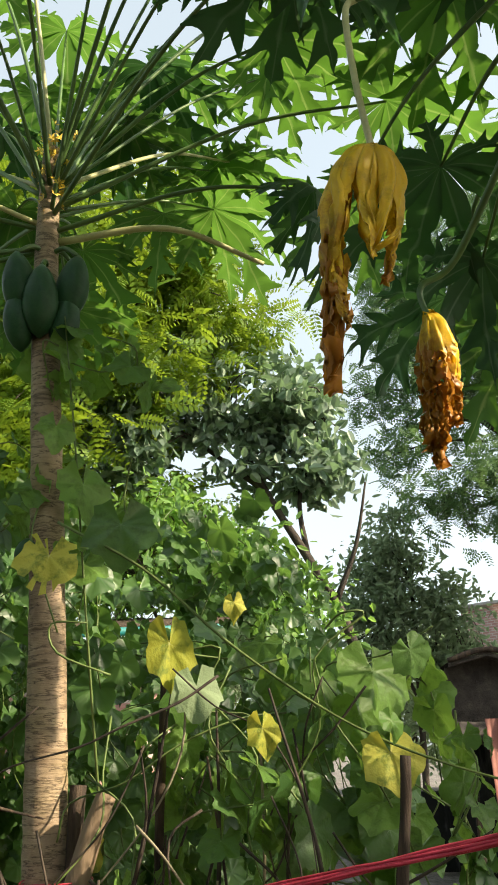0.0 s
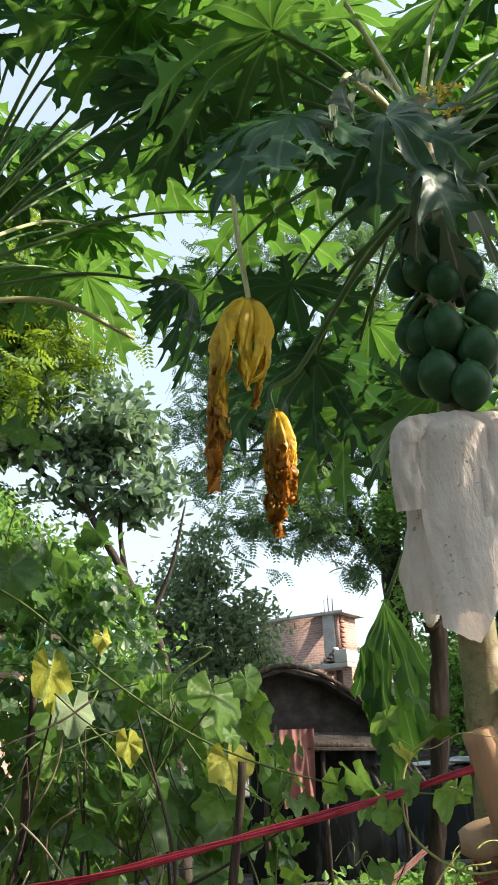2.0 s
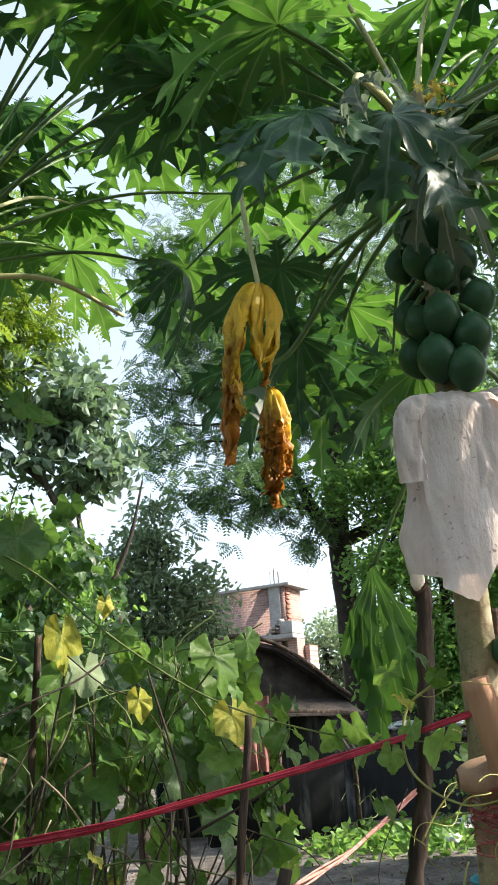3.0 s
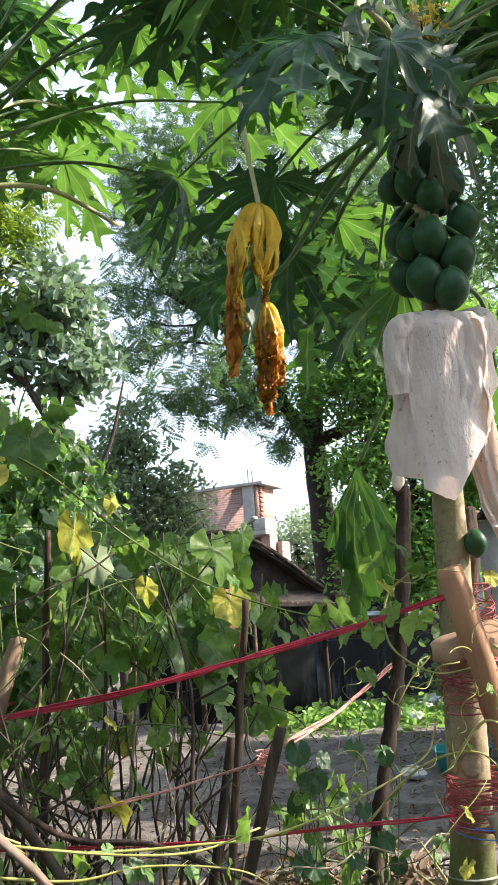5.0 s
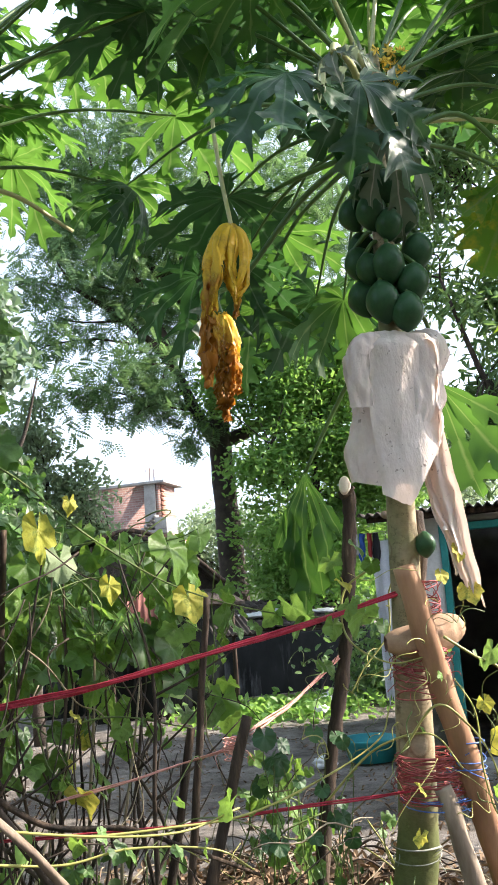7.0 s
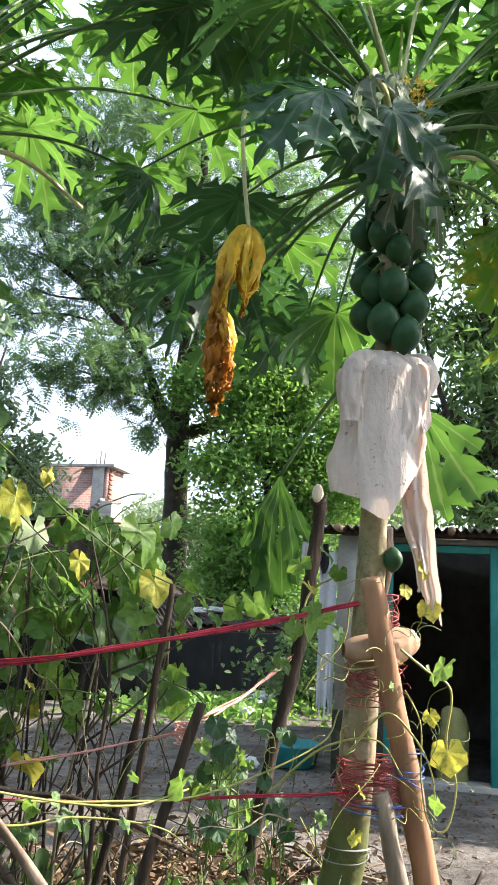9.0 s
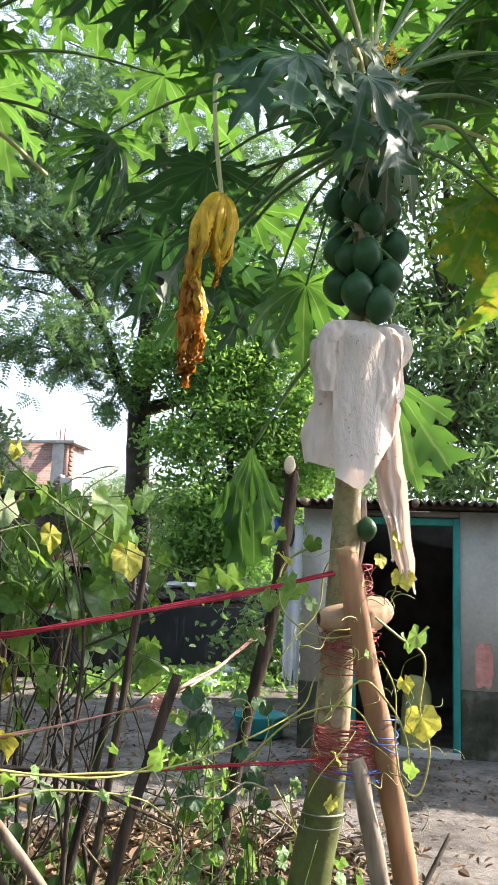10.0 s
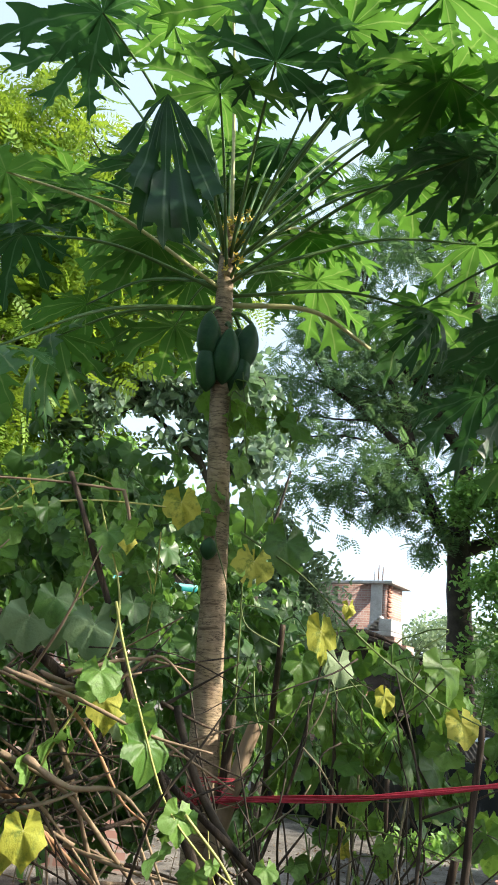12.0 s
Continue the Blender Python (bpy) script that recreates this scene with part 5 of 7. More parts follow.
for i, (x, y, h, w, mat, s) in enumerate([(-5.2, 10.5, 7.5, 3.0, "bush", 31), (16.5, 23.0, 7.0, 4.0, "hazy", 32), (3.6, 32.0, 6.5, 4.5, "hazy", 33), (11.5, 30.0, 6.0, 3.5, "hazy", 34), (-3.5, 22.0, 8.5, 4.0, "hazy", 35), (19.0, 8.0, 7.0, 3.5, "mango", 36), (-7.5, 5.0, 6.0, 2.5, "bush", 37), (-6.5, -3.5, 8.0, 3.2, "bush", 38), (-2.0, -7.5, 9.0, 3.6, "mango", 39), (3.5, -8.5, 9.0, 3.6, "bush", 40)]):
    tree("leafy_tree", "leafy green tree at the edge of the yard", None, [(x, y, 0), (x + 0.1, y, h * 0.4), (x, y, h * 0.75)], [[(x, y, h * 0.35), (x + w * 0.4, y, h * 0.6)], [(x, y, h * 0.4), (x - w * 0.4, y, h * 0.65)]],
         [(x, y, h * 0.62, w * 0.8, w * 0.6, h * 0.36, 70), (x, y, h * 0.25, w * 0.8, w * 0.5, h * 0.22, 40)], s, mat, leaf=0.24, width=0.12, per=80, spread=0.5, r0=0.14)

# unseen tree, added to break up the sun over fence and vines
tree("shade_tree", "unseen spreading tree added to throw dappled shade", None,
     [(7.6, 2.4, 0), (7.5, 2.5, 2.5), (7.2, 2.4, 4.2), (6.8, 2.0, 5.6)], [[(7.4, 2.5, 3.6), (6.4, 2.0, 5.0), (5.4, 1.8, 5.6)], [(7.3, 2.5, 4.0), (6.4, 2.6, 5.4), (5.6, 2.6, 6.0)], [(7.2, 2.6, 4.8), (8.4, 2.6, 6.6)]],
     [(6.6, 2.9, 5.8, 2.0, 1.7, 1.2, 9), (6.4, 0.75, 5.45, 0.9, 0.55, 0.45, 9), (6.5, 1.7, 5.6, 1.0, 0.7, 0.6, 10)], 27, "rain", kind="feather", leaf=0.42, per=20, spread=0.28, r0=0.18, flat=0.5, pairs=6, slim=0.5)

# ---- buildings ----
def place(ob, x, y, ang, z=0.0):
    ob.matrix_basis = Matrix.Translation((x, y, z)) @ Matrix.Rotation(radians(ang), 4, "Z")
    return ob


def hanging_cloth(w, h, seed, folds=5):
    v, f, nx, nz = [], [], 40, 16
    for k in range(nz + 1):
        for i in range(nx + 1):
            x, s = w * (i / nx - 0.5), k / nz
            v.append((x * (1 - 0.1 * s), 0.075 * noise.noise(Vector((folds * i / nx * 2.2, 0.9 * s, seed))) * (0.5 + 0.7 * s) + 0.03 * noise.noise(Vector((x * 14, s * 3, seed))), -h * s * (1 + 0.10 * noise.noise(Vector((i * 0.22, seed, 1))))))
    for k in range(nz):
        for i in range(nx):
            a = k * (nx + 1) + i
            f.append((a, a + 1, a + nx + 2, a + nx + 1))
    return v, f


# shed on the right: x runs along its front, y into it
shed = place(thing("shed", "low plastered shed with a teal-framed open doorway and old sheet roof", "shed"), 4.27, 4.19, -40)
DL = -0.80
part("wall", box(-1.28, 0.0, 0.55, DL - 0.06, 0.14, 2.02), M["plaster"], shed, "stained off-white plaster wall")
part("wall", box(0.06, 0.0, 0.55, 3.6, 0.14, 2.02), M["plaster"], shed, "stained off-white plaster wall")
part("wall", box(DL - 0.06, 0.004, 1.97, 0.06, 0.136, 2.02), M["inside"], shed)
part("plinth", box(-1.29, -0.015, -0.1, DL - 0.06, 0.15, 0.548, 0.012), M["plinth"], shed, "dark mossy plinth band")
part("plinth", box(0.06, -0.015, -0.1, 3.6, 0.15, 0.548, 0.012), M["plinth"], shed, "dark mossy plinth band")
part("side_wall", box(-1.28, 0.14, -0.1, -1.14, 3.0, 2.02), M["plaster"], shed)
part("side_wall", box(3.46, 0.14, -0.1, 3.6, 3.0, 2.02), M["plaster"], shed)
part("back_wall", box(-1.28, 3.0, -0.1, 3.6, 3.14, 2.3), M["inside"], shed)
part("doorstep", box(DL - 0.06, -0.03, -0.1, 0.06, 0.2, 0.05, 0.01), M["concrete"], shed)
for x in (DL - 0.06, 0.0):
    part("door_post", box(x, -0.012, 0.05, x + 0.058, 0.10, 1.96, 0.006), M["teal"], shed, "teal painted door post")
part("lintel", box(DL - 0.002, -0.011, 1.90, -0.002, 0.10, 1.96, 0.005), M["teal"], shed, "teal painted door head")


def corrugated(w, d, z0, z1, pitch=0.075, amp=0.018, thick=0.012):
    v, f, n = [], [], int(w / pitch * 6)
    for lay in (0, 1):
        for k in range(7):
            for i in range(n + 1):
                x = w * i / n
                s = k / 6
                v.append((x, d * s, z0 + (z1 - z0) * s + amp * math.sin(math.tau * x / pitch) - lay * thick + 0.012 * noise.noise(Vector((x * 1.3, s * 3, 2)))))
    m = (n + 1) * 7
    for k in range(6):
        for i in range(n):
            a = k * (n + 1) + i
            f.append((a, a + 1, a + n + 2, a + n + 1))
            f.append((m + a, m + a + n + 1, m + a + n + 2, m + a + 1))
    for i in range(n):
        f.append((i, m + i, m + i + 1, i + 1))
    return v, f


part("roof", corrugated(5.3, 3.6, 2.12, 2.34), M["roofing"], shed, "weathered corrugated roof sheets", m=Matrix.Translation((-1.5, -0.24, -0.04)))
for i in range(6):
    part("rafter", tube([(-1.25 + i * 0.93, -0.36, 2.055 + 0.004 * i), (-1.25 + i * 0.93, 3.0, 2.22)], 0.033, 0.03, 9, 2), M["stick"], shed, "round bamboo rafter with its end showing")
part("eaves_pole", tube([(-1.45, -0.05, 2.05), (1.0, -0.05, 2.06), (3.7, -0.05, 2.05)], 0.028, 0.026, 9, 4, 0.03), M["darkbark"], shed)
pm = [Vector((0.245, -0.004, 0.75))] + [Vector((0.245 + 0.072 * math.copysign(abs(math.cos(a)) ** 0.5, math.cos(a)) * (1 + 0.2 * noise.noise(Vector((a * 3, 1, 0)))), -0.004, 0.75 + 0.18 * math.copysign(abs(math.sin(a)) ** 0.5, math.sin(a)) * (1 + 0.35 * noise.noise(Vector((a * 5, 4, 0)))))) for a in [math.tau * k / 48 for k in range(48)]]
part("paint_mark", (pm, [(0, 1 + (k + 1) % 48, 1 + k) for k in range(48)]), M["stain"], shed, "faded red paint smear", smooth=False)
tagged(part("hanging_cloth", hanging_cloth(0.15, 1.30, 5, 0.9), M["whitecloth"], m=Matrix.Translation((4.27 - 1.33 * 0.766 - 0.1, 4.19 + 1.33 * 0.643 - 0.1, 1.86)) @ Matrix.Rotation(radians(-40), 4, "Z")), "long white cloth hanging at the shed corner", "cloth")
for i, (dx, w, h, col) in enumerate([(0.0, 0.06, 0.24, (0.03, 0.09, 0.35)), (0.06, 0.04, 0.20, (0.32, 0.04, 0.04)), (0.11, 0.06, 0.26, (0.02, 0.02, 0.025)), (-0.07, 0.05, 0.18, (0.45, 0.45, 0.46))]):
    tagged(part("garment", hanging_cloth(w, h, 11 + i, 0.8), plain("garment_cloth", [(0.3, tuple(0.7 * q for q in col)), (0.7, col)], 6.0, 0.9, 0.3, grain=90), m=Matrix.Translation((3.02 + dx * 0.9, 5.0 - dx * 0.4, 1.93))), "small garment hung up under the shed eaves", "garment", "garments under the eaves")
part("clothes_line", tube([(2.90, 5.06, 1.935), (3.05, 4.99, 1.928), (3.25, 4.90, 1.94)], 0.003, 0.003, 5, 4), M["string_grey"], shed, m=shed.matrix_basis.inverted())
sack = place(tagged(part("sack", folded_tube([(0, 0, 0.05), (0, 0, 0.18), (0.01, 0, 0.42), (0, 0.0, 0.56), (0.01, 0, 0.62)], lambda s: 0.13 * (1 - 0.55 * s ** 3), 3, 18, 5, 0.05), plain("yellow_green_sack", [(0.3, (0.22, 0.22, 0.08)), (0.7, (0.34, 0.33, 0.14))], 8, 0.8, 0.3)), "dull yellow-green sack standing inside the doorway", "sack"), 4.27 - 0.09, 4.19 + 0.35, 0)

back_house = thing("low_house", "low brick outhouse with a dark sheet roof behind the vines", "house")
part("wall", box(-4.2, 6.4, -0.1, -0.55, 6.6, 2.28), M["bricks"], back_house, "brick wall")
part("roof", corrugated(4.2, 2.4, 2.32, 2.75), M["darkbark"], back_house, "dark sheet roof", m=Matrix.Translation((-4.5, 6.1, 0.04)))
part("fascia", box(-4.5, 6.05, 2.30, -0.3, 6.10, 2.36), M["teal"], back_house)

# low hut and yard wall across the yard, their shade put into the wall colour
tagged(part("wall_yard", box(1.3, 11.3, -0.1, 7.2, 11.5, 0.92, 0.02), M["yardwall"]), "low plaster yard wall coloured dark for shade", "wall", kind="structure")
def roof_tile(w, length):
    """A half-round clay tile, its mouth at y = 0."""
    v = []
    for y, r in ((0, 1.0), (length, 0.92)):
        for k in (1.0, 0.82):
            v += [Vector((w * r * k * math.cos(math.pi * j / 4), y, w * 0.75 * r * k * math.sin(math.pi * j / 4))) for j in range(5)]
    f = [(j, j + 1, j + 11, j + 10) for j in range(4)] + [(j + 5, j + 15, j + 16, j + 6) for j in range(4)] + [(j, j + 5, j + 6, j + 1) for j in range(4)]
    return v, f


hut = thing("hut", "low dark hut with a sagging old tiled roof", "hut")
part("wall", box(1.8, 10.1, -0.1, 3.6, 10.3, 1.6), M["yardwall"], hut, "hut wall coloured dark for shade")
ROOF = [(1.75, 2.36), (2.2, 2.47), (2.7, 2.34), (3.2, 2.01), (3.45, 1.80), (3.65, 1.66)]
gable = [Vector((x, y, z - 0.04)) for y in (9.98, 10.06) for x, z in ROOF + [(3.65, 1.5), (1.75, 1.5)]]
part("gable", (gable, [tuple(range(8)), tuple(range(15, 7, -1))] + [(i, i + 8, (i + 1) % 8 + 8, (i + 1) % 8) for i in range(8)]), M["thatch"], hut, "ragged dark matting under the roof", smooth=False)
part("verge", tube([(x, 9.7, z + 0.02) for x, z in ROOF], 0.032, 0.026, 8, 8, 0.2, 3), M["darkbark"], hut, "dark sagging roof edge")
deck = [Vector((x, y, z + h)) for h in (0.0, -0.05) for y in (9.72, 12.4) for x, z in ROOF]
part("roof_deck", (deck, [(i, i + 1, i + 7, i + 6) for i in range(5)] + [(i + 12, i + 18, i + 19, i + 13) for i in range(5)] + [(i, i + 12, i + 13, i + 1) for i in range(5)] + [(5, 17, 23, 11)]), M["thatch"], hut, smooth=False)
part("eaves_beam", tube([(1.75, 9.35, 1.52), (2.6, 9.35, 1.53), (3.6, 9.35, 1.44)], 0.045, 0.04, 8, 8, 0.15, 5), M["darkbark"], hut)
part("awning", join(([Vector((1.7, 9.9, 1.72)), Vector((3.6, 9.9, 1.66)), Vector((3.65, 9.3, 1.46)), Vector((1.7, 9.3, 1.54)), Vector((1.7, 9.9, 1.69)), Vector((3.6, 9.9, 1.63)), Vector((3.65, 9.3, 1.43)), Vector((1.7, 9.3, 1.51))], [(0, 3, 2, 1), (4, 5, 6, 7), (3, 7, 6, 2)])), M["thatch"], hut, "dark thatch awning", smooth=False)
part("sheet", corrugated(0.62, 0.45, 1.05, 1.28, 0.07, 0.018), M["roofing"], hut, "short piece of corrugated sheet", m=Matrix.Translation((3.15, 9.2, 0.0)))
for x in (1.85, 2.55, 3.5):
    part("post", tube([(x, 9.4, -0.05), (x, 9.4, 1.5)], 0.035, 0.03, 8, 2), M["darkbark"], hut)
low_roof = thing("lean_to", "low lean-to roof of old clay tiles beyond the yard wall", "lean-to roof")
part("roof_slope", box(4.0, 11.72, 0.90, 7.0, 13.2, 0.94), M["darkbark"], low_roof, m=Matrix.Translation((0, 11.7, 0.92)) @ Matrix.Rotation(0.30, 4, "X") @ Matrix.Translation((0, -11.7, -0.92)))
TILE = mesh_from("tile", *roof_tile(0.075, 0.25), M["thatch"])
tl = random.Random(5)
for r in range(8):
    for c in range(22):
        part("tile", TILE, None, low_roof, m=Matrix.Translation((4.07 + c * 0.136 + tl.uniform(-0.008, 0.008), 11.7 + r * 0.185 + tl.uniform(-0.012, 0.012), 0.985 + r * 0.057 + tl.uniform(-0.006, 0.006))) @ Matrix.Rotation(0.27 + tl.uniform(-0.05, 0.05), 4, "X") @ Matrix.Rotation(tl.uniform(-0.06, 0.06), 4, "Z"))
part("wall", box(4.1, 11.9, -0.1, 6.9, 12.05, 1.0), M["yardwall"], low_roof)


tagged(part("hanging_cloth", hanging_cloth(0.42, 0.85, 2, 3), M["redcloth"], m=Matrix.Translation((2.22, 9.28, 1.72))), "faded red cloth hanging from the hut eaves", "cloth")

# brick house far behind
house = place(thing("brick_house", "unfinished two-storey brick house with a grey concrete column", "house"), 5.99, 26.89, -42)
part("wall", box(-1.2, 0.0, -0.1, 1.33, 1.3, 5.70), M["bricks"], house, "weathered brick wall")
part("wall", box(1.755, 0.0, 4.2, 1.88, 1.3, 5.70), M["bricks"], house, "sunlit brick return wall")
part("column", box(1.334, -0.05, 4.2, 1.751, 0.4, 5.70, 0.01), M["concrete"], house, "grey concrete column")
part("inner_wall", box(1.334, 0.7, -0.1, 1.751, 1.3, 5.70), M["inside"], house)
part("roof_slab", box(-1.4, -0.16, 5.704, 2.15, 1.5, 5.80, 0.015), M["concrete"], house, "thin concrete roof slab")
part("pipe", tube([(0.25, -0.05, 5.6), (0.32, -0.1, 5.4)], 0.04, 0.04, 8, 1), M["concrete"], house)
part("floor_slab", box(-1.2, -0.12, 4.02, 1.30, -0.004, 4.16, 0.015), M["concrete"], house, "weathered concrete floor edge")
# toothed brick ends down the return wall
for i in range(18):
    part("brick", box(1.884, 0.10 + 0.02 * (i % 3), 4.24 + 0.08 * i, 1.884 + (0.06 if i % 2 else 0.025), 0.34 + 0.03 * (i % 2), 4.31 + 0.08 * i), M["brick"], house)
balcony = part("balcony", box(1.30, -0.40, 3.96, 2.30, 0.5, 4.10, 0.015), M["concrete"], house, "jutting grey balcony slab")
part("parapet", box(1.86, -0.40, 4.105, 2.30, -0.28, 4.50, 0.015), M["concrete"], balcony)
part("parapet", box(2.18, -0.275, 4.105, 2.30, 0.45, 4.50, 0.015), M["concrete"], balcony)
for i in range(5):
    part("stair_step", box(1.32 + 0.11 * i, -0.36, 4.105 + 0.10 * i, 1.43 + 0.11 * i, -0.06, 4.205 + 0.10 * i), M["concrete"], house, "rough concrete step")
part("pier", box(1.98, -0.15, -0.1, 2.32, 0.45, 3.95, 0.01), M["bricks"], house, "sunlit brick pier")
part("lower_wall", box(2.35, 0.35, -0.1, 2.52, 1.0, 3.75, 0.01), M["bricks"], house, "lower brick wall")
part("ledge", box(2.34, 0.2, 3.10, 2.58, 0.33, 3.24, 0.01), M["concrete"], house)
for i in range(5):
    part("rebar", tube([(1.36 + 0.08 * i, 0.1 + 0.12 * (i % 2), 5.78), (1.37 + 0.08 * i, 0.1 + 0.12 * (i % 2), 6.25 + 0.06 * (i % 3))], 0.010, 0.010, 5, 1), M["rust"], house)
# ---- poles and stakes ----
def pole(name, label, pts, r0, r1, mat, seed, category="pole", wob=0.09, group=""):
    k = 10
    c = glide(pts, k)
    v, f = tube(pts, r0, r1, 12, k)
    out = []
    for i in range(len(c)):
        for j in range(12):
            p = v[i * 12 + j]
            a = math.tau * j / 12
            q = 1 + wob * 2.2 * noise.noise(Vector((math.cos(a) * 1.2, math.sin(a) * 1.2, c[i].z * 9 + seed * 7))) + wob * 2.5 * max(0, noise.noise(Vector((seed, 3, c[i].z * 5)))) ** 2
            out.append(c[i] + Vector((0.006 * noise.noise(Vector((c[i].z * 4, seed, 0))), 0.006 * noise.noise(Vector((c[i].z * 4, 5, seed))), 0)) + (p - c[i]) * q)
    return tagged(part(name, (out, f), M[mat]), label, category, group)


pole("prop_pole", "peeled brown pole propping the papaya trunk", [(0.835, 1.07, 1.48), (0.90, 1.075, 1.23), (0.985, 1.08, 0.925), (1.11, 1.09, 0.43), (1.20, 1.10, -0.05)], 0.035, 0.043, "prop", 1, group="prop poles")
pole("prop_pole", "weathered pale bamboo pole propping the papaya trunk", [(0.90, 1.09, 0.84), (0.915, 1.083, 0.79), (0.94, 1.08, 0.69), (1.0, 1.075, 0.45), (1.1, 1.07, -0.05)], 0.026, 0.030, "pale_pole", 2, group="prop poles")
pole("prop_pole", "dark brown forked pole behind the papaya trunk", [(1.00, 1.22, 1.66), (0.98, 1.20, 1.5), (0.96, 1.25, 1.2), (0.93, 1.38, 0.4), (0.92, 1.5, -0.05)], 0.024, 0.03, "darkbark", 3, group="prop poles")
cut = thing("cut_pole", "leaning dark-barked pole with a pale cut top", "pole")
part("shaft", tube([(1.020, 1.70, 1.81), (1.027, 1.70, 1.73), (0.955, 1.70, 1.22), (0.83, 1.70, 0.71), (0.70, 1.70, -0.05)], 0.032, 0.025, 12, 14, 0.16, 4, profile=lambda s: 0.037 - 0.012 * min(1, s * 5)), M["darkbark"], cut)
cn, cu = Vector((-0.55, -0.75, 0.38)).normalized(), Vector((-0.2, -0.28, 0.94)).normalized()
cs = cn.cross(cu).normalized()
cu = cs.cross(cn).normalized()
cv = [Vector((1.004, 1.680, 1.826)) + cn * h + cu * (0.038 * k * math.cos(a)) + cs * (0.022 * k * math.sin(a)) for h, k in ((-0.022, 1.05), (0.004, 1.0), (0.007, 0.85)) for a in [math.tau * i / 18 for i in range(18)]]
part("cut_face", (cv, [(r * 18 + i, r * 18 + (i + 1) % 18, r * 18 + 18 + (i + 1) % 18, r * 18 + 18 + i) for r in (0, 1) for i in range(18)] + [tuple(range(36, 54)), tuple(range(17, -1, -1))]), M["cutwood"], cut, "pale freshly cut slanting end")
pole("stake", "dark slender stake standing in the vine row", [(0.41, 1.36, 1.07), (0.30, 1.37, 0.7), (0.09, 1.38, -0.05)], 0.016, 0.019, "darkbark", 5, "stake", group="stakes")
pole("stake", "dark thin stake standing in the vine row", [(0.405, 1.66, 1.435), (0.36, 1.66, 1.0), (0.23, 1.66, -0.05)], 0.011, 0.014, "darkbark", 6, "stake", group="stakes")
pole("stake", "short dark stake leaning in the vine row", [(0.36, 1.75, 1.0), (0.28, 1.75, 0.6), (0.13, 1.75, -0.05)], 0.014, 0.017, "darkbark", 7, "stake", group="stakes")
pole("stake", "bare brown stake inside the vines", [(-0.20, 2.25, 1.75), (-0.215, 2.25, 1.2), (-0.24, 2.25, -0.05)], 0.012, 0.014, "darkbark", 8, "stake", group="stakes")
pole("prop_pole", "broken grey-brown pole leaning on the papaya", [(-0.31, 2.02, 1.36), (-0.37, 2.0, 1.15), (-0.44, 1.98, 0.85), (-0.60, 1.94, -0.05)], 0.027, 0.032, "stick", 9, group="prop poles")
pole("stake", "dark stake tied against the papaya trunk", [(-0.395, 2.08, 1.38), (-0.405, 2.06, 0.9), (-0.42, 2.05, -0.05)], 0.02, 0.022, "darkbark", 10, "stake", group="stakes")

pole("stake", "short dark stick leaning beside the prop poles", [(2.06, 1.90, 0.28), (1.85, 1.85, 0.08), (1.73, 1.82, -0.04)], 0.010, 0.013, "twig", 17, "stake", group="stakes")

# ---- ropes ----
def strand(name, label, pts, r, mat, seed, n=3, loose=0.012, group="ropes", fray=0.0):
    """A strap of several slack strands that lie loosely together; fray: how far they part at the start."""
    rng = random.Random(seed)
    t = thing(name, label, "rope", group=group)
    c = glide(pts, 14)
    for q in range(n):
        ph, pz = rng.uniform(0, 6), rng.uniform(-1, 1)
        pts2 = []
        for i, p in enumerate(c):
            s = i / (len(c) - 1)
            k = loose * (1 + fray * (1 - s) ** 2)
            pts2.append(p + Vector((0, k * 0.6 * math.sin(i * 0.22 + ph), k * (0.7 * pz + 0.4 * math.sin(i * 0.31 + ph)) + (k * fray * 0.12 * rng.uniform(-1, 1) if fray and s < 0.5 else 0))))
        part("strand", tube(pts2, r, r, 5, 1, 0.3, seed + q), M[mat], t)
    return t


strand("strap", "red plastic strap stretched between the two papaya trunks", [(-0.46, 2.19, 1.075), (-0.555, 2.12, 1.08), (-0.53, 2.02, 1.085), (-0.44, 1.985, 1.09), (0.0, 1.62, 1.18), (0.45, 1.39, 1.285), (0.93, 1.14, 1.42)], 0.0029, "rope_red", 1, 9, 0.0085, fray=2.8)
strand("strap", "thin red string stretched low between the stakes", [(-0.45, 2.19, 0.69), (-0.545, 2.11, 0.69), (-0.51, 2.02, 0.695), (-0.42, 1.98, 0.70), (0.2, 1.53, 0.755), (0.6, 1.30, 0.80), (0.9, 1.15, 0.83)], 0.0026, "rope_red", 2, 3, 0.004)
strand("string", "faded pink string tied from a stake to the cut pole", [(0.42, 1.37, 1.02), (0.65, 1.52, 1.08), (0.92, 1.69, 1.19)], 0.003, "string_pink", 3, 5, 0.008)
strand("string", "faded pink string tied along the stakes", [(-0.1, 1.75, 0.83), (0.15, 1.6, 0.9), (0.38, 1.40, 0.98)], 0.0028, "string_pink", 4, 3, 0.006)


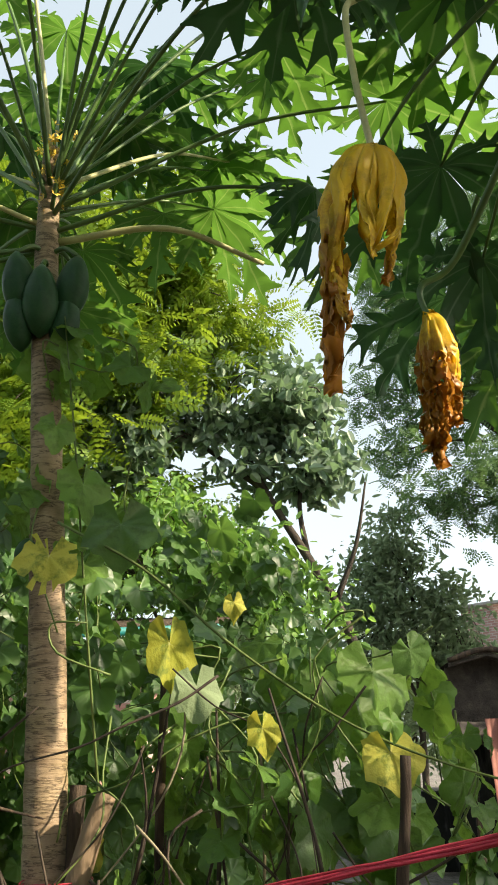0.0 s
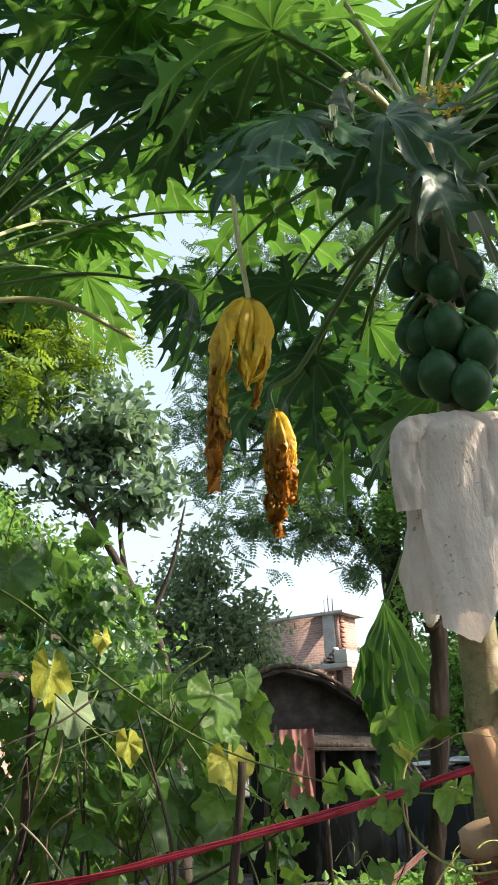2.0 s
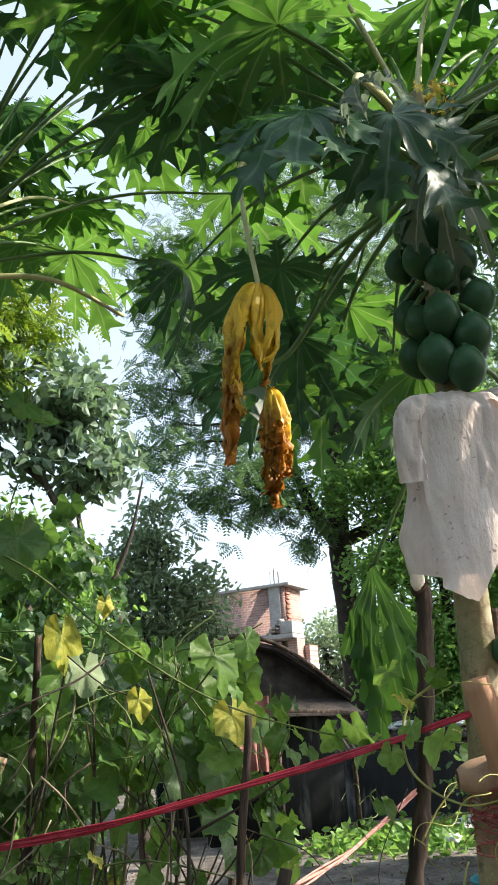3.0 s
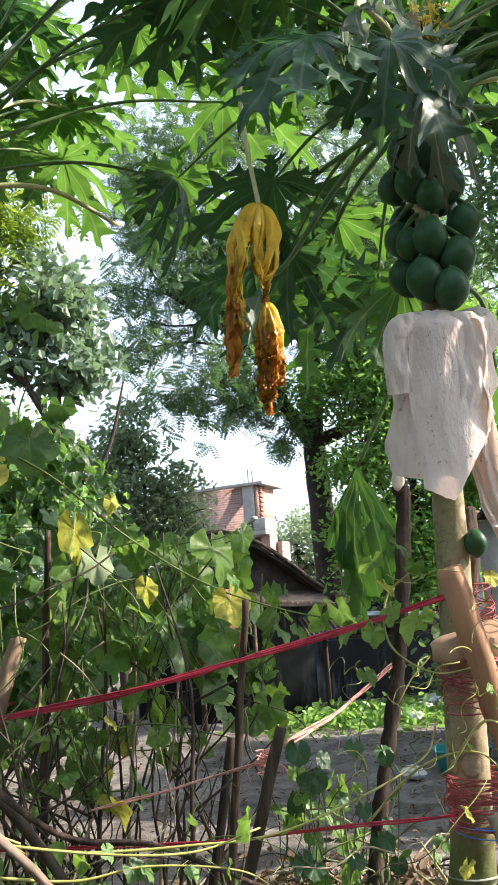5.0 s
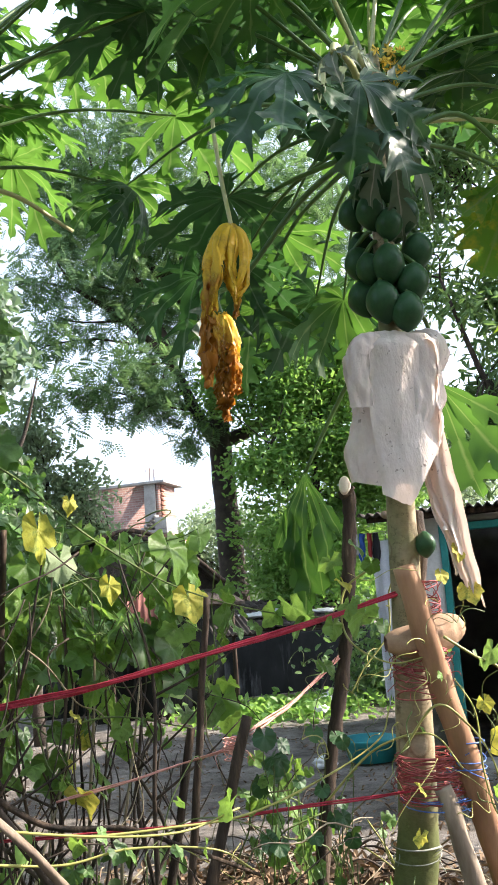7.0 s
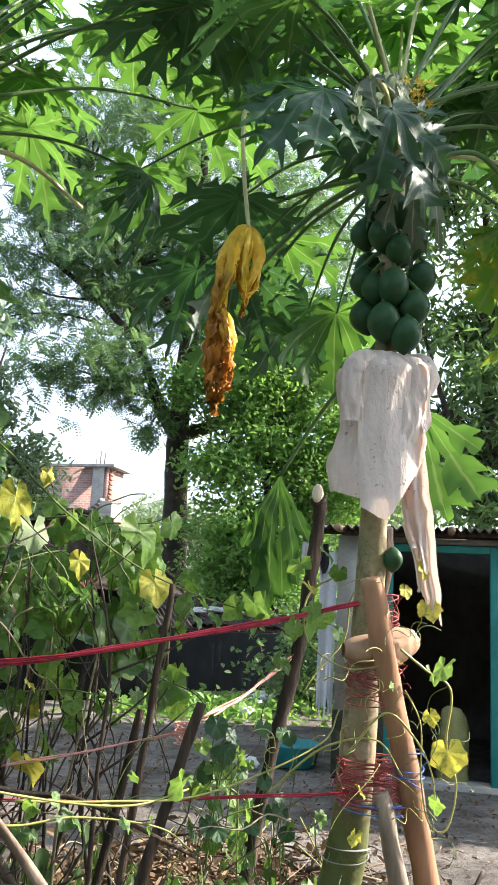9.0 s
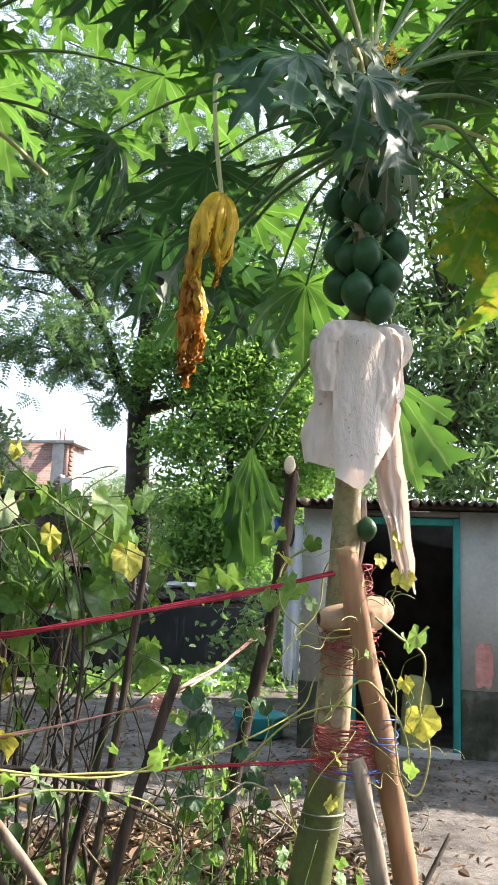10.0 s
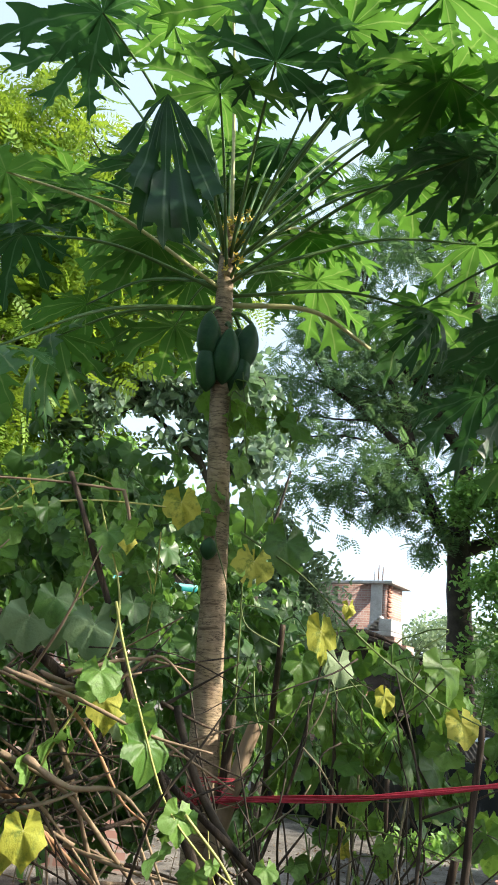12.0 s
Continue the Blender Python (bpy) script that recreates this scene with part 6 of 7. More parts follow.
def wraps(name, label, centre, r, z0, z1, turns, mat, seed, th=0.0019, messy=0.8, lean=(0, 0)):
    rng = random.Random(seed)
    pts = []
    for i in range(turns * 10):
        a = math.tau * i / 10
        s = i / (turns * 10)
        z = z0 + (z1 - z0) * min(1.1, max(-0.1, 0.5 + 0.5 * math.sin(s * 9) + 0.35 * math.sin(a * 0.53 + seed) + 0.6 * messy * noise.noise(Vector((i * 0.13, seed, 0)))))
        q = r * (1 + 0.30 * messy * abs(noise.noise(Vector((i * 0.21, seed, 5)))))
        pts.append((centre[0] + lean[0] * (z - z0) + q * math.cos(a), centre[1] + lean[1] * (z - z0) + q * math.sin(a), z))
    t = thing(name, label, "string", group="string ties")
    part("winding", tube(pts, th, th, 5, 2), M[mat], t)
    for q in range(int(turns * 1.6)):
        a = rng.uniform(0, math.tau)
        p = Vector((centre[0] + r * 1.05 * math.cos(a), centre[1] + r * 1.05 * math.sin(a), rng.uniform(z0, z1)))
        d = Vector((math.cos(a) * 0.5, math.sin(a) * 0.5, rng.uniform(-1, 0.4))) * rng.uniform(0.02, 0.06)
        part("loose_end", tube([p, p + d * 0.5 + Vector((rng.gauss(0, 0.012), rng.gauss(0, 0.012), 0.01)), p + d + Vector((rng.gauss(0, 0.015), 0, 0))], th * 0.8, th * 0.6, 4, 4), M[mat], t)
    return t


wraps("string_tie", "tangle of red string binding trunk and props", (0.935, 1.18), 0.100, 0.80, 0.91, 34, "rope_faded", 1)
wraps("string_tie", "red string binding trunk and props", (0.92, 1.16), 0.082, 1.10, 1.22, 20, "rope_faded", 2)
wraps("string_tie", "red string binding the dark pole", (0.985, 1.20), 0.045, 1.28, 1.42, 14, "rope_faded", 3)
wraps("string_tie", "blue string binding trunk and props", (0.945, 1.18), 0.108, 0.775, 0.80, 3, "string_blue", 4)
wraps("string_tie", "blue string knotted on the prop pole", (1.0, 1.085), 0.05, 0.86, 0.95, 5, "string_blue", 5)
wraps("string_tie", "grey cord round the papaya trunk", (0.925, 1.30), 0.074, 0.60, 0.635, 3, "string_grey", 6)
wraps("string_tie", "red string binding the pole to the papaya", (-0.43, 2.04), 0.088, 1.08, 1.16, 7, "rope_red", 7, messy=0.3)
wraps("string_tie", "faded pink string knotted on the stakes", (0.372, 1.40), 0.024, 0.95, 1.0, 9, "string_pink", 8, messy=1.0)
tagged(part("padding", folded_tube([(0.80, 1.16, 1.255), (0.90, 1.13, 1.26), (1.0, 1.13, 1.28), (1.06, 1.14, 1.30)], lambda s: 0.056 * max(0.05, math.sin(math.pi * (0.03 + 0.94 * s))) ** 0.4, 4, 16, 9, 0.05), plain("tan_padding", [(0.3, (0.30, 0.18, 0.11)), (0.7, (0.46, 0.31, 0.20))], 10, 0.85, 0.4)), "tan padding block tied behind the prop pole", "padding")


# ---- gourd vines ----
def gourd_leaf(seed, cup=0.10, eaten=0.0, star=0.085):
    """A five-pointed gourd leaf about 1 across, stalk joint at the origin, creased along its veins; eaten: share of holes."""
    rng = random.Random(seed)
    v, rib, n = [(0, 0, 0)], [1.0], 31
    bend, side, wave = rng.uniform(0.4, 1.5), rng.uniform(-0.5, 0.5), rng.uniform(0, 6)
    for fr in (0.35, 0.7, 1.0):
        for k in range(n):
            a = radians(-160 + 320 * k / (n - 1))
            q = (abs(a) / radians(64)) % 1.0
            near = min(q, 1 - q) * 2
            r = (0.455 + star * (1 - near) ** 1.3) * (1.0 + 0.20 * math.cos(a)) * (1 + 0.03 * math.sin(k * 2.3 + seed) + 0.03 * (k % 2)) * rng.uniform(0.96, 1.04)
            x, y = r * fr * math.cos(a), r * fr * math.sin(a)
            z = cup * near * fr * r * 0.9 - bend * 0.55 * x * abs(x) - 0.22 * bend * y * y + side * x * y + 0.07 * fr * math.sin(3 * a + wave) + 0.03 * fr * math.sin(9 * a + 2 * wave)
            v.append((x, y, z))
            rib.append(0.92 - 0.1 * fr if near < 0.12 else 0.2)
    f = [(0, 1 + k, 2 + k) for k in range(n - 1)]
    for q in (0, 1):
        f += [(1 + q * n + k, 1 + (q + 1) * n + k, 2 + (q + 1) * n + k, 2 + q * n + k) for k in range(n - 1)]
    f = [q for i, q in enumerate(f) if i < n or rng.random() > eaten]
    return v, f, {"rib": rib}


LEAFS = [mesh_from("gourd_leaf", *gourd_leaf(s)[:2], M["vine"], True, gourd_leaf(s)[2]) for s in range(9)]
DULL = mesh_from("gourd_leaf", *gourd_leaf(71)[:2], M["vine_dull"], True, gourd_leaf(71)[2])
LEAFS += [mesh_from("gourd_leaf", *gourd_leaf(s + 50)[:2], M["vine_light"], True, gourd_leaf(s + 50)[2]) for s in range(5)]
YELLOW = [mesh_from("gourd_leaf", *gourd_leaf(s + 10, 0.14)[:2], M["vine_yellow"], True, gourd_leaf(s + 10, 0.14)[2]) for s in range(6)]
DEEP = [mesh_from("gourd_leaf", *gourd_leaf(s + 90, 0.05, 0.0, 0.02)[:2], M["vine_deep"], True, gourd_leaf(s + 90, 0.05, 0.0, 0.02)[2]) for s in range(3)]
EATEN = mesh_from("gourd_leaf", *gourd_leaf(14, 0.14, 0.22)[:2], M["vine_yellow"], True, gourd_leaf(14, 0.14, 0.22)[2])


def hang_pose(rng, at, size, face=None):
    """A leaf that hangs from its stalk: tip down and outward, upper side out to the light."""
    az = rng.uniform(0, math.tau) if face is None else face + rng.gauss(0, 0.6)
    out = Vector((math.cos(az), math.sin(az), 0))
    tipd = (out * rng.uniform(0.15, 0.8) + Vector((rng.gauss(0, 0.25), rng.gauss(0, 0.25), -rng.uniform(0.4, 1.0)))).normalized()
    return leaf_pose(at, tipd, out + Vector((0, 0, 0.7))) @ Matrix.Diagonal((size, size, size, 1))


def vine(name, label, runs, region, strands, seed, yellow=0.015, size=(0.04, 0.105), stems="stem", near=140, face=-1.3, step=0.075, pale=0.0):
    """runs: given stems; region: (x0, x1, y0, y1, z0, z1) in which strands trail at random; the near leaves are single parts, the rest one mass."""
    rng = random.Random(seed)
    t = thing(name, label, "vine", group="gourd vines")
    x0, x1, y0, y1, z0, z1 = region
    paths = [glide(r, 8) for r in runs]
    for k in range(strands):
        p = Vector((rng.uniform(x0, x1), rng.uniform(y0, y1), rng.uniform(z0 + 0.5 * (z1 - z0), z1)))
        d = Vector((rng.uniform(-1, 1), rng.uniform(-0.6, 0.6), rng.uniform(-0.8, 0.3)))
        pts = [p]
        for q in range(rng.randrange(3, 6)):
            d = d * 0.7 + Vector((rng.gauss(0, 0.4), rng.gauss(0, 0.3), rng.gauss(-0.28, 0.35)))
            n = pts[-1] + d.normalized() * 0.16
            pts.append(Vector((min(max(n.x, x0), x1), min(max(n.y, y0), y1), min(max(n.z, z0), z1))))
        paths.append(glide(pts, 4))
    for i, c in enumerate(paths):
        part("stem", tube(c, 0.0042 if i < len(runs) else 0.003, 0.0025, 5, 1, 0.1, i), M[stems], t)
    spots = []
    for c in paths:
        for a, e in zip(c, c[1:]):
            for q in range(int((e - a).length / step + rng.random())):
                spots.append(a.lerp(e, rng.random()) + Vector((rng.gauss(0, 0.035), rng.gauss(0, 0.035), rng.gauss(0, 0.03))))
    # the bare foot of the papaya stays clear
    spots = [p for p in spots if not (-0.66 < p.x < -0.29 and 1.2 < p.y < 2.2 and p.z < 1.88)]
    # and so does the gap through which the sun falls on it
    sunny = []
    for p in spots:
        k = (p.x + 0.42) / SUN_DIR.x
        q = p - SUN_DIR * k
        if not (k > 0 and 1.9 < q.y < 2.22 and 1.1 < q.z < 1.95):
            sunny.append(p)
    spots = sunny
    spots.sort(key=lambda p: p.y)
    shapes = [gourd_leaf(s + 30)[:2] for s in range(4)]
    v, f = [], []
    for k, at in enumerate(spots):
        s = rng.uniform(*size) * (1.45 if rng.random() < 0.2 else 1.0)
        m = hang_pose(rng, at, s, rng.choice((face, face, 0.0, -0.5, None, None)))
        if k < near:
            me = rng.choice(YELLOW) if rng.random() < yellow else rng.choice(LEAFS[9:] if rng.random() < pale else LEAFS)
            part("leaf", me, None, t, m=m)
        else:
            sv, sf = shapes[k % 4]
            o = len(v)
            v += [m @ Vector(p) for p in sv]
            f += [tuple(i + o for i in q) for q in sf]
    if v:
        tagged(part("foliage", (v, f), M["vine_mass"], t), kind="stuff")
    return t


fence_vine = vine("gourd_vine", "gourd vine sprawling over stakes between the papayas",
     [[(-0.45, 1.95, 2.05), (-0.2, 1.9, 1.9), (0.05, 1.87, 1.68), (0.35, 1.8, 1.48), (0.7, 1.7, 1.36), (1.05, 1.6, 1.32)]],
     (-0.42, 0.58, 1.85, 2.4, 1.0, 1.76), 30, 41, near=270, size=(0.055, 0.14), step=0.095, yellow=0.0, pale=0.4)
for x, y, z, long, broad, lean, k in [(-0.125, 1.87, 1.705, 0.19, 0.115, 0.15, 0), (-0.41, 1.77, 1.915, 0.155, 0.15, -0.15, 4), (0.104, 1.80, 1.50, 0.10, 0.075, 0.25, 2), (0.388, 1.79, 1.44, 0.14, 0.14, 0.35, 3), (0.02, 2.05, 1.83, 0.07, 0.06, 0.1, 1)]:
    part("leaf", EATEN if k == 4 else YELLOW[k], None, fence_vine, "yellowed gourd leaf", m=leaf_pose((x, y, z), (lean, -0.25, -1), (0.25, -1, 0.3)) @ Matrix.Diagonal((long, broad, 0.13, 1)))
part("leaf", DULL, None, fence_vine, "faded dull gourd leaf", m=leaf_pose((-0.055, 1.85, 1.60), (0.15, -0.3, -1), (0.3, -1, 0.4)) @ Matrix.Diagonal((0.13, 0.12, 0.12, 1)))
part("leaf", LEAFS[1], None, fence_vine, m=leaf_pose((-0.27, 1.93, 2.03), (0.05, -0.2, -1), (0.1, -1, 0.2)) @ Matrix.Diagonal((0.19, 0.19, 0.19, 1)))
vine("gourd_vine", "gourd vine climbing the papaya trunk",
     [[(-0.36, 2.22, 1.2), (-0.40, 2.10, 1.8), (-0.44, 2.04, 2.3), (-0.50, 2.05, 2.75)]], (-0.54, -0.26, 1.98, 2.12, 1.75, 2.7), 5, 43, near=70, size=(0.06, 0.13), step=0.08, pale=0.9, yellow=0.04)
vine("gourd_vine", "gourd vine hanging over the back of the stakes",
     [[(-0.9, 3.0, 1.9), (0.0, 3.0, 1.7), (0.4, 3.0, 1.5)]], (-1.0, 0.75, 2.6, 3.8, 0.8, 1.85), 32, 44, near=0, size=(0.06, 0.13), step=0.06)
vine("gourd_vine", "dense vine thicket behind the papaya",
     [[(-1.6, 4.4, 2.3), (-0.6, 4.4, 2.3), (0.3, 4.4, 1.9)]], (-1.9, 0.35, 3.8, 5.2, 0.8, 2.7), 80, 45, near=0, size=(0.07, 0.14), step=0.05)
vine("gourd_vine", "low gourd vine trailing between trunk and stakes",
     [[(-0.17, 1.2, 0.85), (0.08, 1.2, 0.835), (0.37, 1.2, 0.84), (0.74, 1.2, 0.96), (0.82, 1.2, 1.07)], [(-0.35, 1.2, 0.82), (-0.17, 1.2, 0.79), (0.0, 1.2, 0.80), (0.23, 1.2, 0.76), (0.34, 1.2, 0.69)], [(-0.62, 1.0, 1.16), (-0.53, 1.0, 1.07), (-0.43, 1.0, 0.97), (-0.17, 1.0, 0.90), (0.07, 1.0, 0.87), (0.25, 1.05, 0.89)]],
     (0.35, 1.0, 1.35, 1.75, 0.2, 0.75), 2, 46, near=70, size=(0.03, 0.06), stems="stem_yellow", step=0.14)
vine("gourd_vine", "gourd vine hanging down between the bare shoots",
     [[(-0.34, 1.9, 1.12), (-0.1, 1.85, 1.05), (0.12, 1.8, 1.06), (0.36, 1.75, 1.0)]], (-0.36, 0.30, 1.75, 2.1, 0.85, 1.12), 7, 55, near=90, size=(0.04, 0.09), step=0.085, yellow=0.03, pale=0.3)
side_vine = vine("gourd_vine", "gourd vine creeping over a heap of dry sticks",
     [[(-1.2, 1.3, 0.7), (-1.0, 1.2, 1.2), (-0.85, 1.25, 1.6), (-0.95, 1.3, 1.95)], [(-0.86, 1.1, 1.65), (-0.82, 1.1, 1.53), (-0.75, 1.1, 1.36), (-0.67, 1.1, 1.18), (-0.57, 1.1, 1.065), (-0.48, 1.1, 1.0), (-0.3, 1.15, 0.9)], [(-1.3, 1.4, 1.9), (-1.0, 1.5, 2.0), (-0.6, 1.9, 2.1)]],
     (-1.4, -0.75, 1.4, 1.9, 1.5, 2.1), 8, 42, yellow=0.05, stems="stem_yellow", near=110, step=0.065, pale=0.5)
for x, y, z, k in [(-1.10, 1.30, 1.60, 0.15), (-0.915, 1.28, 1.60, 0.155), (-1.03, 1.32, 1.60, 0.13), (-1.19, 1.32, 1.57, 0.13), (-0.803, 1.27, 1.36, 0.10)]:
    part("leaf", DULL, None, side_vine, "large dull green gourd leaf hanging", m=leaf_pose((x, y, z), (0.1, -0.25, -1), (0.1, -1, 0.25)) @ Matrix.Diagonal((k, k, k, 1)))
for x, y, z, k in [(-0.853, 1.25, 1.40, 0.13), (-0.999, 1.1, 1.08, 0.13), (-1.05, 1.12, 1.05, 0.11), (-0.86, 1.3, 1.86, 0.07)]:
    part("leaf", YELLOW[1], None, side_vine, "yellowed gourd leaf", m=leaf_pose((x, y, z), (0.2, -0.25, -1), (0.2, -1, 0.25)) @ Matrix.Diagonal((k, k * 0.8, k, 1)))
part("leaf", LEAFS[2], None, side_vine, "dark green gourd leaf", m=leaf_pose((-1.03, 1.24, 1.655), (0.2, -0.3, -1), (0.15, -1, 0.35)) @ Matrix.Diagonal((0.12, 0.11, 0.11, 1)))
vine("gourd_vine", "dense vine growth behind the stick heap",
     [[(-2.2, 2.6, 2.2), (-1.5, 2.6, 2.3), (-0.8, 2.6, 2.2)]], (-2.4, -0.7, 2.2, 3.8, 1.25, 2.6), 90, 47, near=0, size=(0.06, 0.13), step=0.055)


vine("gourd_vine", "low vine thicket in front of the brick outhouse",
     [[(-2.2, 4.6, 1.2), (-1.2, 4.6, 1.3), (-0.2, 4.6, 1.2)]], (-3.0, 0.1, 4.0, 5.6, 0.0, 1.7), 130, 49, near=0, size=(0.08, 0.15), step=0.045)
prop_vine = vine("gourd_vine", "half-dry gourd vine twining round the props of the papaya",
     [[(0.90, 1.0, 1.27), (0.99, 0.99, 1.21), (1.08, 0.98, 1.15), (1.08, 1.0, 0.99), (1.12, 1.0, 0.87), (1.1, 1.02, 0.74), (1.04, 1.03, 0.76), (1.0, 1.02, 0.89), (0.98, 1.0, 1.05), (0.92, 1.0, 1.15)], [(0.78, 1.1, 0.95), (0.86, 1.02, 1.08), (0.95, 1.0, 1.02), (1.02, 1.0, 0.92), (1.06, 1.02, 0.8)], [(0.62, 1.3, 0.8), (0.75, 1.2, 0.95), (0.85, 1.05, 1.0), (0.93, 1.02, 0.9)], [(0.85, 1.25, 1.5), (0.75, 1.3, 1.42), (0.72, 1.25, 1.28), (0.8, 1.15, 1.2), (0.9, 1.05, 1.22)]],
     (0.7, 1.05, 1.15, 1.35, 1.1, 1.55), 2, 48, near=16, size=(0.03, 0.055), stems="stem_yellow", step=0.45)
part("leaf", YELLOW[2], None, prop_vine, "bright yellow gourd leaf", m=leaf_pose((1.07, 0.98, 0.97), (0.05, -0.2, -1), (-0.5, -0.8, 0.2)) @ Matrix.Diagonal((0.11, 0.11, 0.11, 1)))

tr = random.Random(91)
for k in range(34):
    a = Vector((tr.uniform(0.74, 1.12), tr.uniform(0.97, 1.08), tr.uniform(0.72, 1.5)))
    if k > 22:
        a = Vector((tr.uniform(0.6, 0.9), tr.uniform(1.2, 1.4), tr.uniform(0.9, 1.55)))
    d = Vector((tr.gauss(0, 1), tr.gauss(0, 0.4), tr.gauss(-0.4, 0.8))).normalized()
    side = d.orthogonal().normalized()
    length, coil, turns_ = tr.uniform(0.08, 0.26), tr.uniform(0.006, 0.024), tr.uniform(0.6, 2.5)
    pts = [a + d * (length * i / 14) + (side * math.cos(i * turns_ * 0.45) + d.cross(side) * math.sin(i * turns_ * 0.45)) * coil * (0.4 + i / 14) for i in range(15)]
    part("tendril", tube(pts, tr.uniform(0.0010, 0.0024), 0.0008, 5, 2), M[tr.choice(("stem_yellow", "stem_yellow", "stem"))], prop_vine)
for x, y, z, s, mat in [(1.0, 1.02, 1.52, 0.06, YELLOW[3]), (1.03, 1.03, 1.40, 0.075, YELLOW[0]), (0.93, 1.02, 1.45, 0.05, YELLOW[4]), (1.05, 0.98, 1.22, 0.10, LEAFS[3]), (1.0, 0.98, 1.08, 0.05, YELLOW[5]), (0.76, 1.22, 1.56, 0.07, LEAFS[5]), (0.72, 1.25, 1.45, 0.06, YELLOW[1]), (0.80, 1.05, 0.86, 0.05, YELLOW[2]), (0.78, 1.04, 0.74, 0.05, YELLOW[0]), (0.70, 1.28, 1.52, 0.085, LEAFS[10]), (0.73, 1.24, 1.38, 0.07, LEAFS[11]), (0.68, 1.26, 1.32, 0.075, LEAFS[12]), (0.80, 1.2, 1.50, 0.06, LEAFS[9]), (0.66, 1.3, 1.2, 0.06, LEAFS[13])]:
    part("leaf", mat, None, prop_vine, m=hang_pose(tr, (x, y, z), s, -1.9))

# ---- bare shoots in the vine row ----
def shoots(count, x0, x1, y0, y1, h, seed):
    rng = random.Random(seed)
    for k in range(count):
        x, y = rng.uniform(x0, x1), rng.uniform(y0, y1)
        t = thing("shrub_shoot", "dark leafless shoot rising out of the vine row", "shrub", group="bare shoots")
        hh = h * rng.uniform(0.7, 1.15)
        bx, by = rng.gauss(0, 0.16), rng.gauss(0, 0.08)
        p = [(x, y, -0.03), (x + bx * 0.1 + rng.gauss(0, 0.02), y + by * 0.2, hh * 0.25), (x + bx * 0.5 + rng.gauss(0, 0.03), y + by * 0.5, hh * 0.5), (x + bx + rng.gauss(0, 0.03), y + by, hh * 0.75), (x + bx * 1.3 + rng.gauss(0, 0.06), y + by, hh)]
        part("shoot", tube(p, rng.uniform(0.006, 0.014), 0.003, 6, 6, 0.1, k), M[rng.choice(("twig", "twig", "darkbark", "dry_stem"))], t)
        for q in range(rng.randrange(2, 5)):
            s = rng.uniform(0.2, 0.8)
            c = glide(p, 6)[int(s * 23)]
            d = Vector((rng.gauss(0, 0.14), rng.gauss(0, 0.08), rng.uniform(0.1, 0.3)))
            part("twig", tube([c, c + d * 0.5 + Vector((0.02, 0, 0)), c + d], 0.005, 0.002, 5, 3, 0.1), M["twig"], t)


shoots(11, -0.5, 0.42, 1.72, 2.0, 1.4, 51)
shoots(8, -0.55, 0.5, 2.0, 2.8, 1.3, 52)
shoots(7, -0.42, 0.12, 1.72, 2.15, 1.15, 54)

# thin dead stems that hang in the vine row
dr = random.Random(57)
for k in range(26):
    x, y, z = dr.uniform(-0.32, 0.5), dr.uniform(1.70, 1.88), dr.uniform(0.95, 1.65)
    n_, d = dr.randrange(5, 8), Vector((dr.gauss(0, 0.5), dr.gauss(0, 0.1), -1))
    pts = [Vector((x, y, z))]
    for q in range(n_):
        d = (d + Vector((dr.gauss(0, 0.5), dr.gauss(0, 0.15), dr.gauss(-0.1, 0.2)))).normalized()
        pts.append(pts[-1] + d * dr.uniform(0.08, 0.16))
    part("dead_stem", tube(pts, dr.uniform(0.0022, 0.0042), 0.0015, 5, 4, 0.1, k), M[dr.choice(("dry_stem", "twig", "twig"))], fence_vine)

# heap of dry sticks by the left edge
heap = thing("stick_heap", "tangled heap of dry brown sticks and prunings", "stick heap")
hr = random.Random(61)
for k in range(300):
    a = Vector((hr.uniform(-1.6, -0.66), hr.uniform(1.12, 1.9), hr.uniform(0.2, 1.55)))
    d = Vector((hr.gauss(0.25, 0.5), hr.gauss(0, 0.25), hr.gauss(-0.1, 0.55))).normalized() * hr.uniform(0.2, 0.55)
    part("stick", tube([a, a + d * 0.5 + Vector((0, 0, hr.gauss(0, 0.02))), a + d], hr.uniform(0.002, 0.008), 0.002, 6, 4, 0.15, k), M[hr.choice(("twig", "darkbark", "darkbark", "stick", "stick", "pale_pole"))], heap)
for k in range(16):
    a = Vector((hr.uniform(-1.35, -0.95), hr.uniform(1.14, 1.3), hr.uniform(1.15, 1.5)))
    d = Vector((hr.uniform(0.25, 0.6), hr.gauss(0, 0.06), hr.uniform(-0.5, 0.12)))
    part("stick", tube([a, a + d * 0.35 + Vector((0, 0, hr.gauss(0, 0.03))), a + d * 0.7 + Vector((0, 0, hr.gauss(0, 0.03))), a + d], hr.uniform(0.005, 0.011), 0.003, 7, 6, 0.18, k), M[hr.choice(("stick", "darkbark", "prop"))], heap)
pole("branch", "upright dry branch standing in the stick heap", [(-1.055, 1.3, 2.035), (-0.973, 1.3, 1.86), (-0.856, 1.3, 1.59), (-0.754, 1.3, 1.35), (-0.617, 1.3, 1.11), (-0.40, 1.3, 0.7), (-0.1, 1.32, -0.05)], 0.008, 0.014, "darkbark", 12, "branch", 0.16)
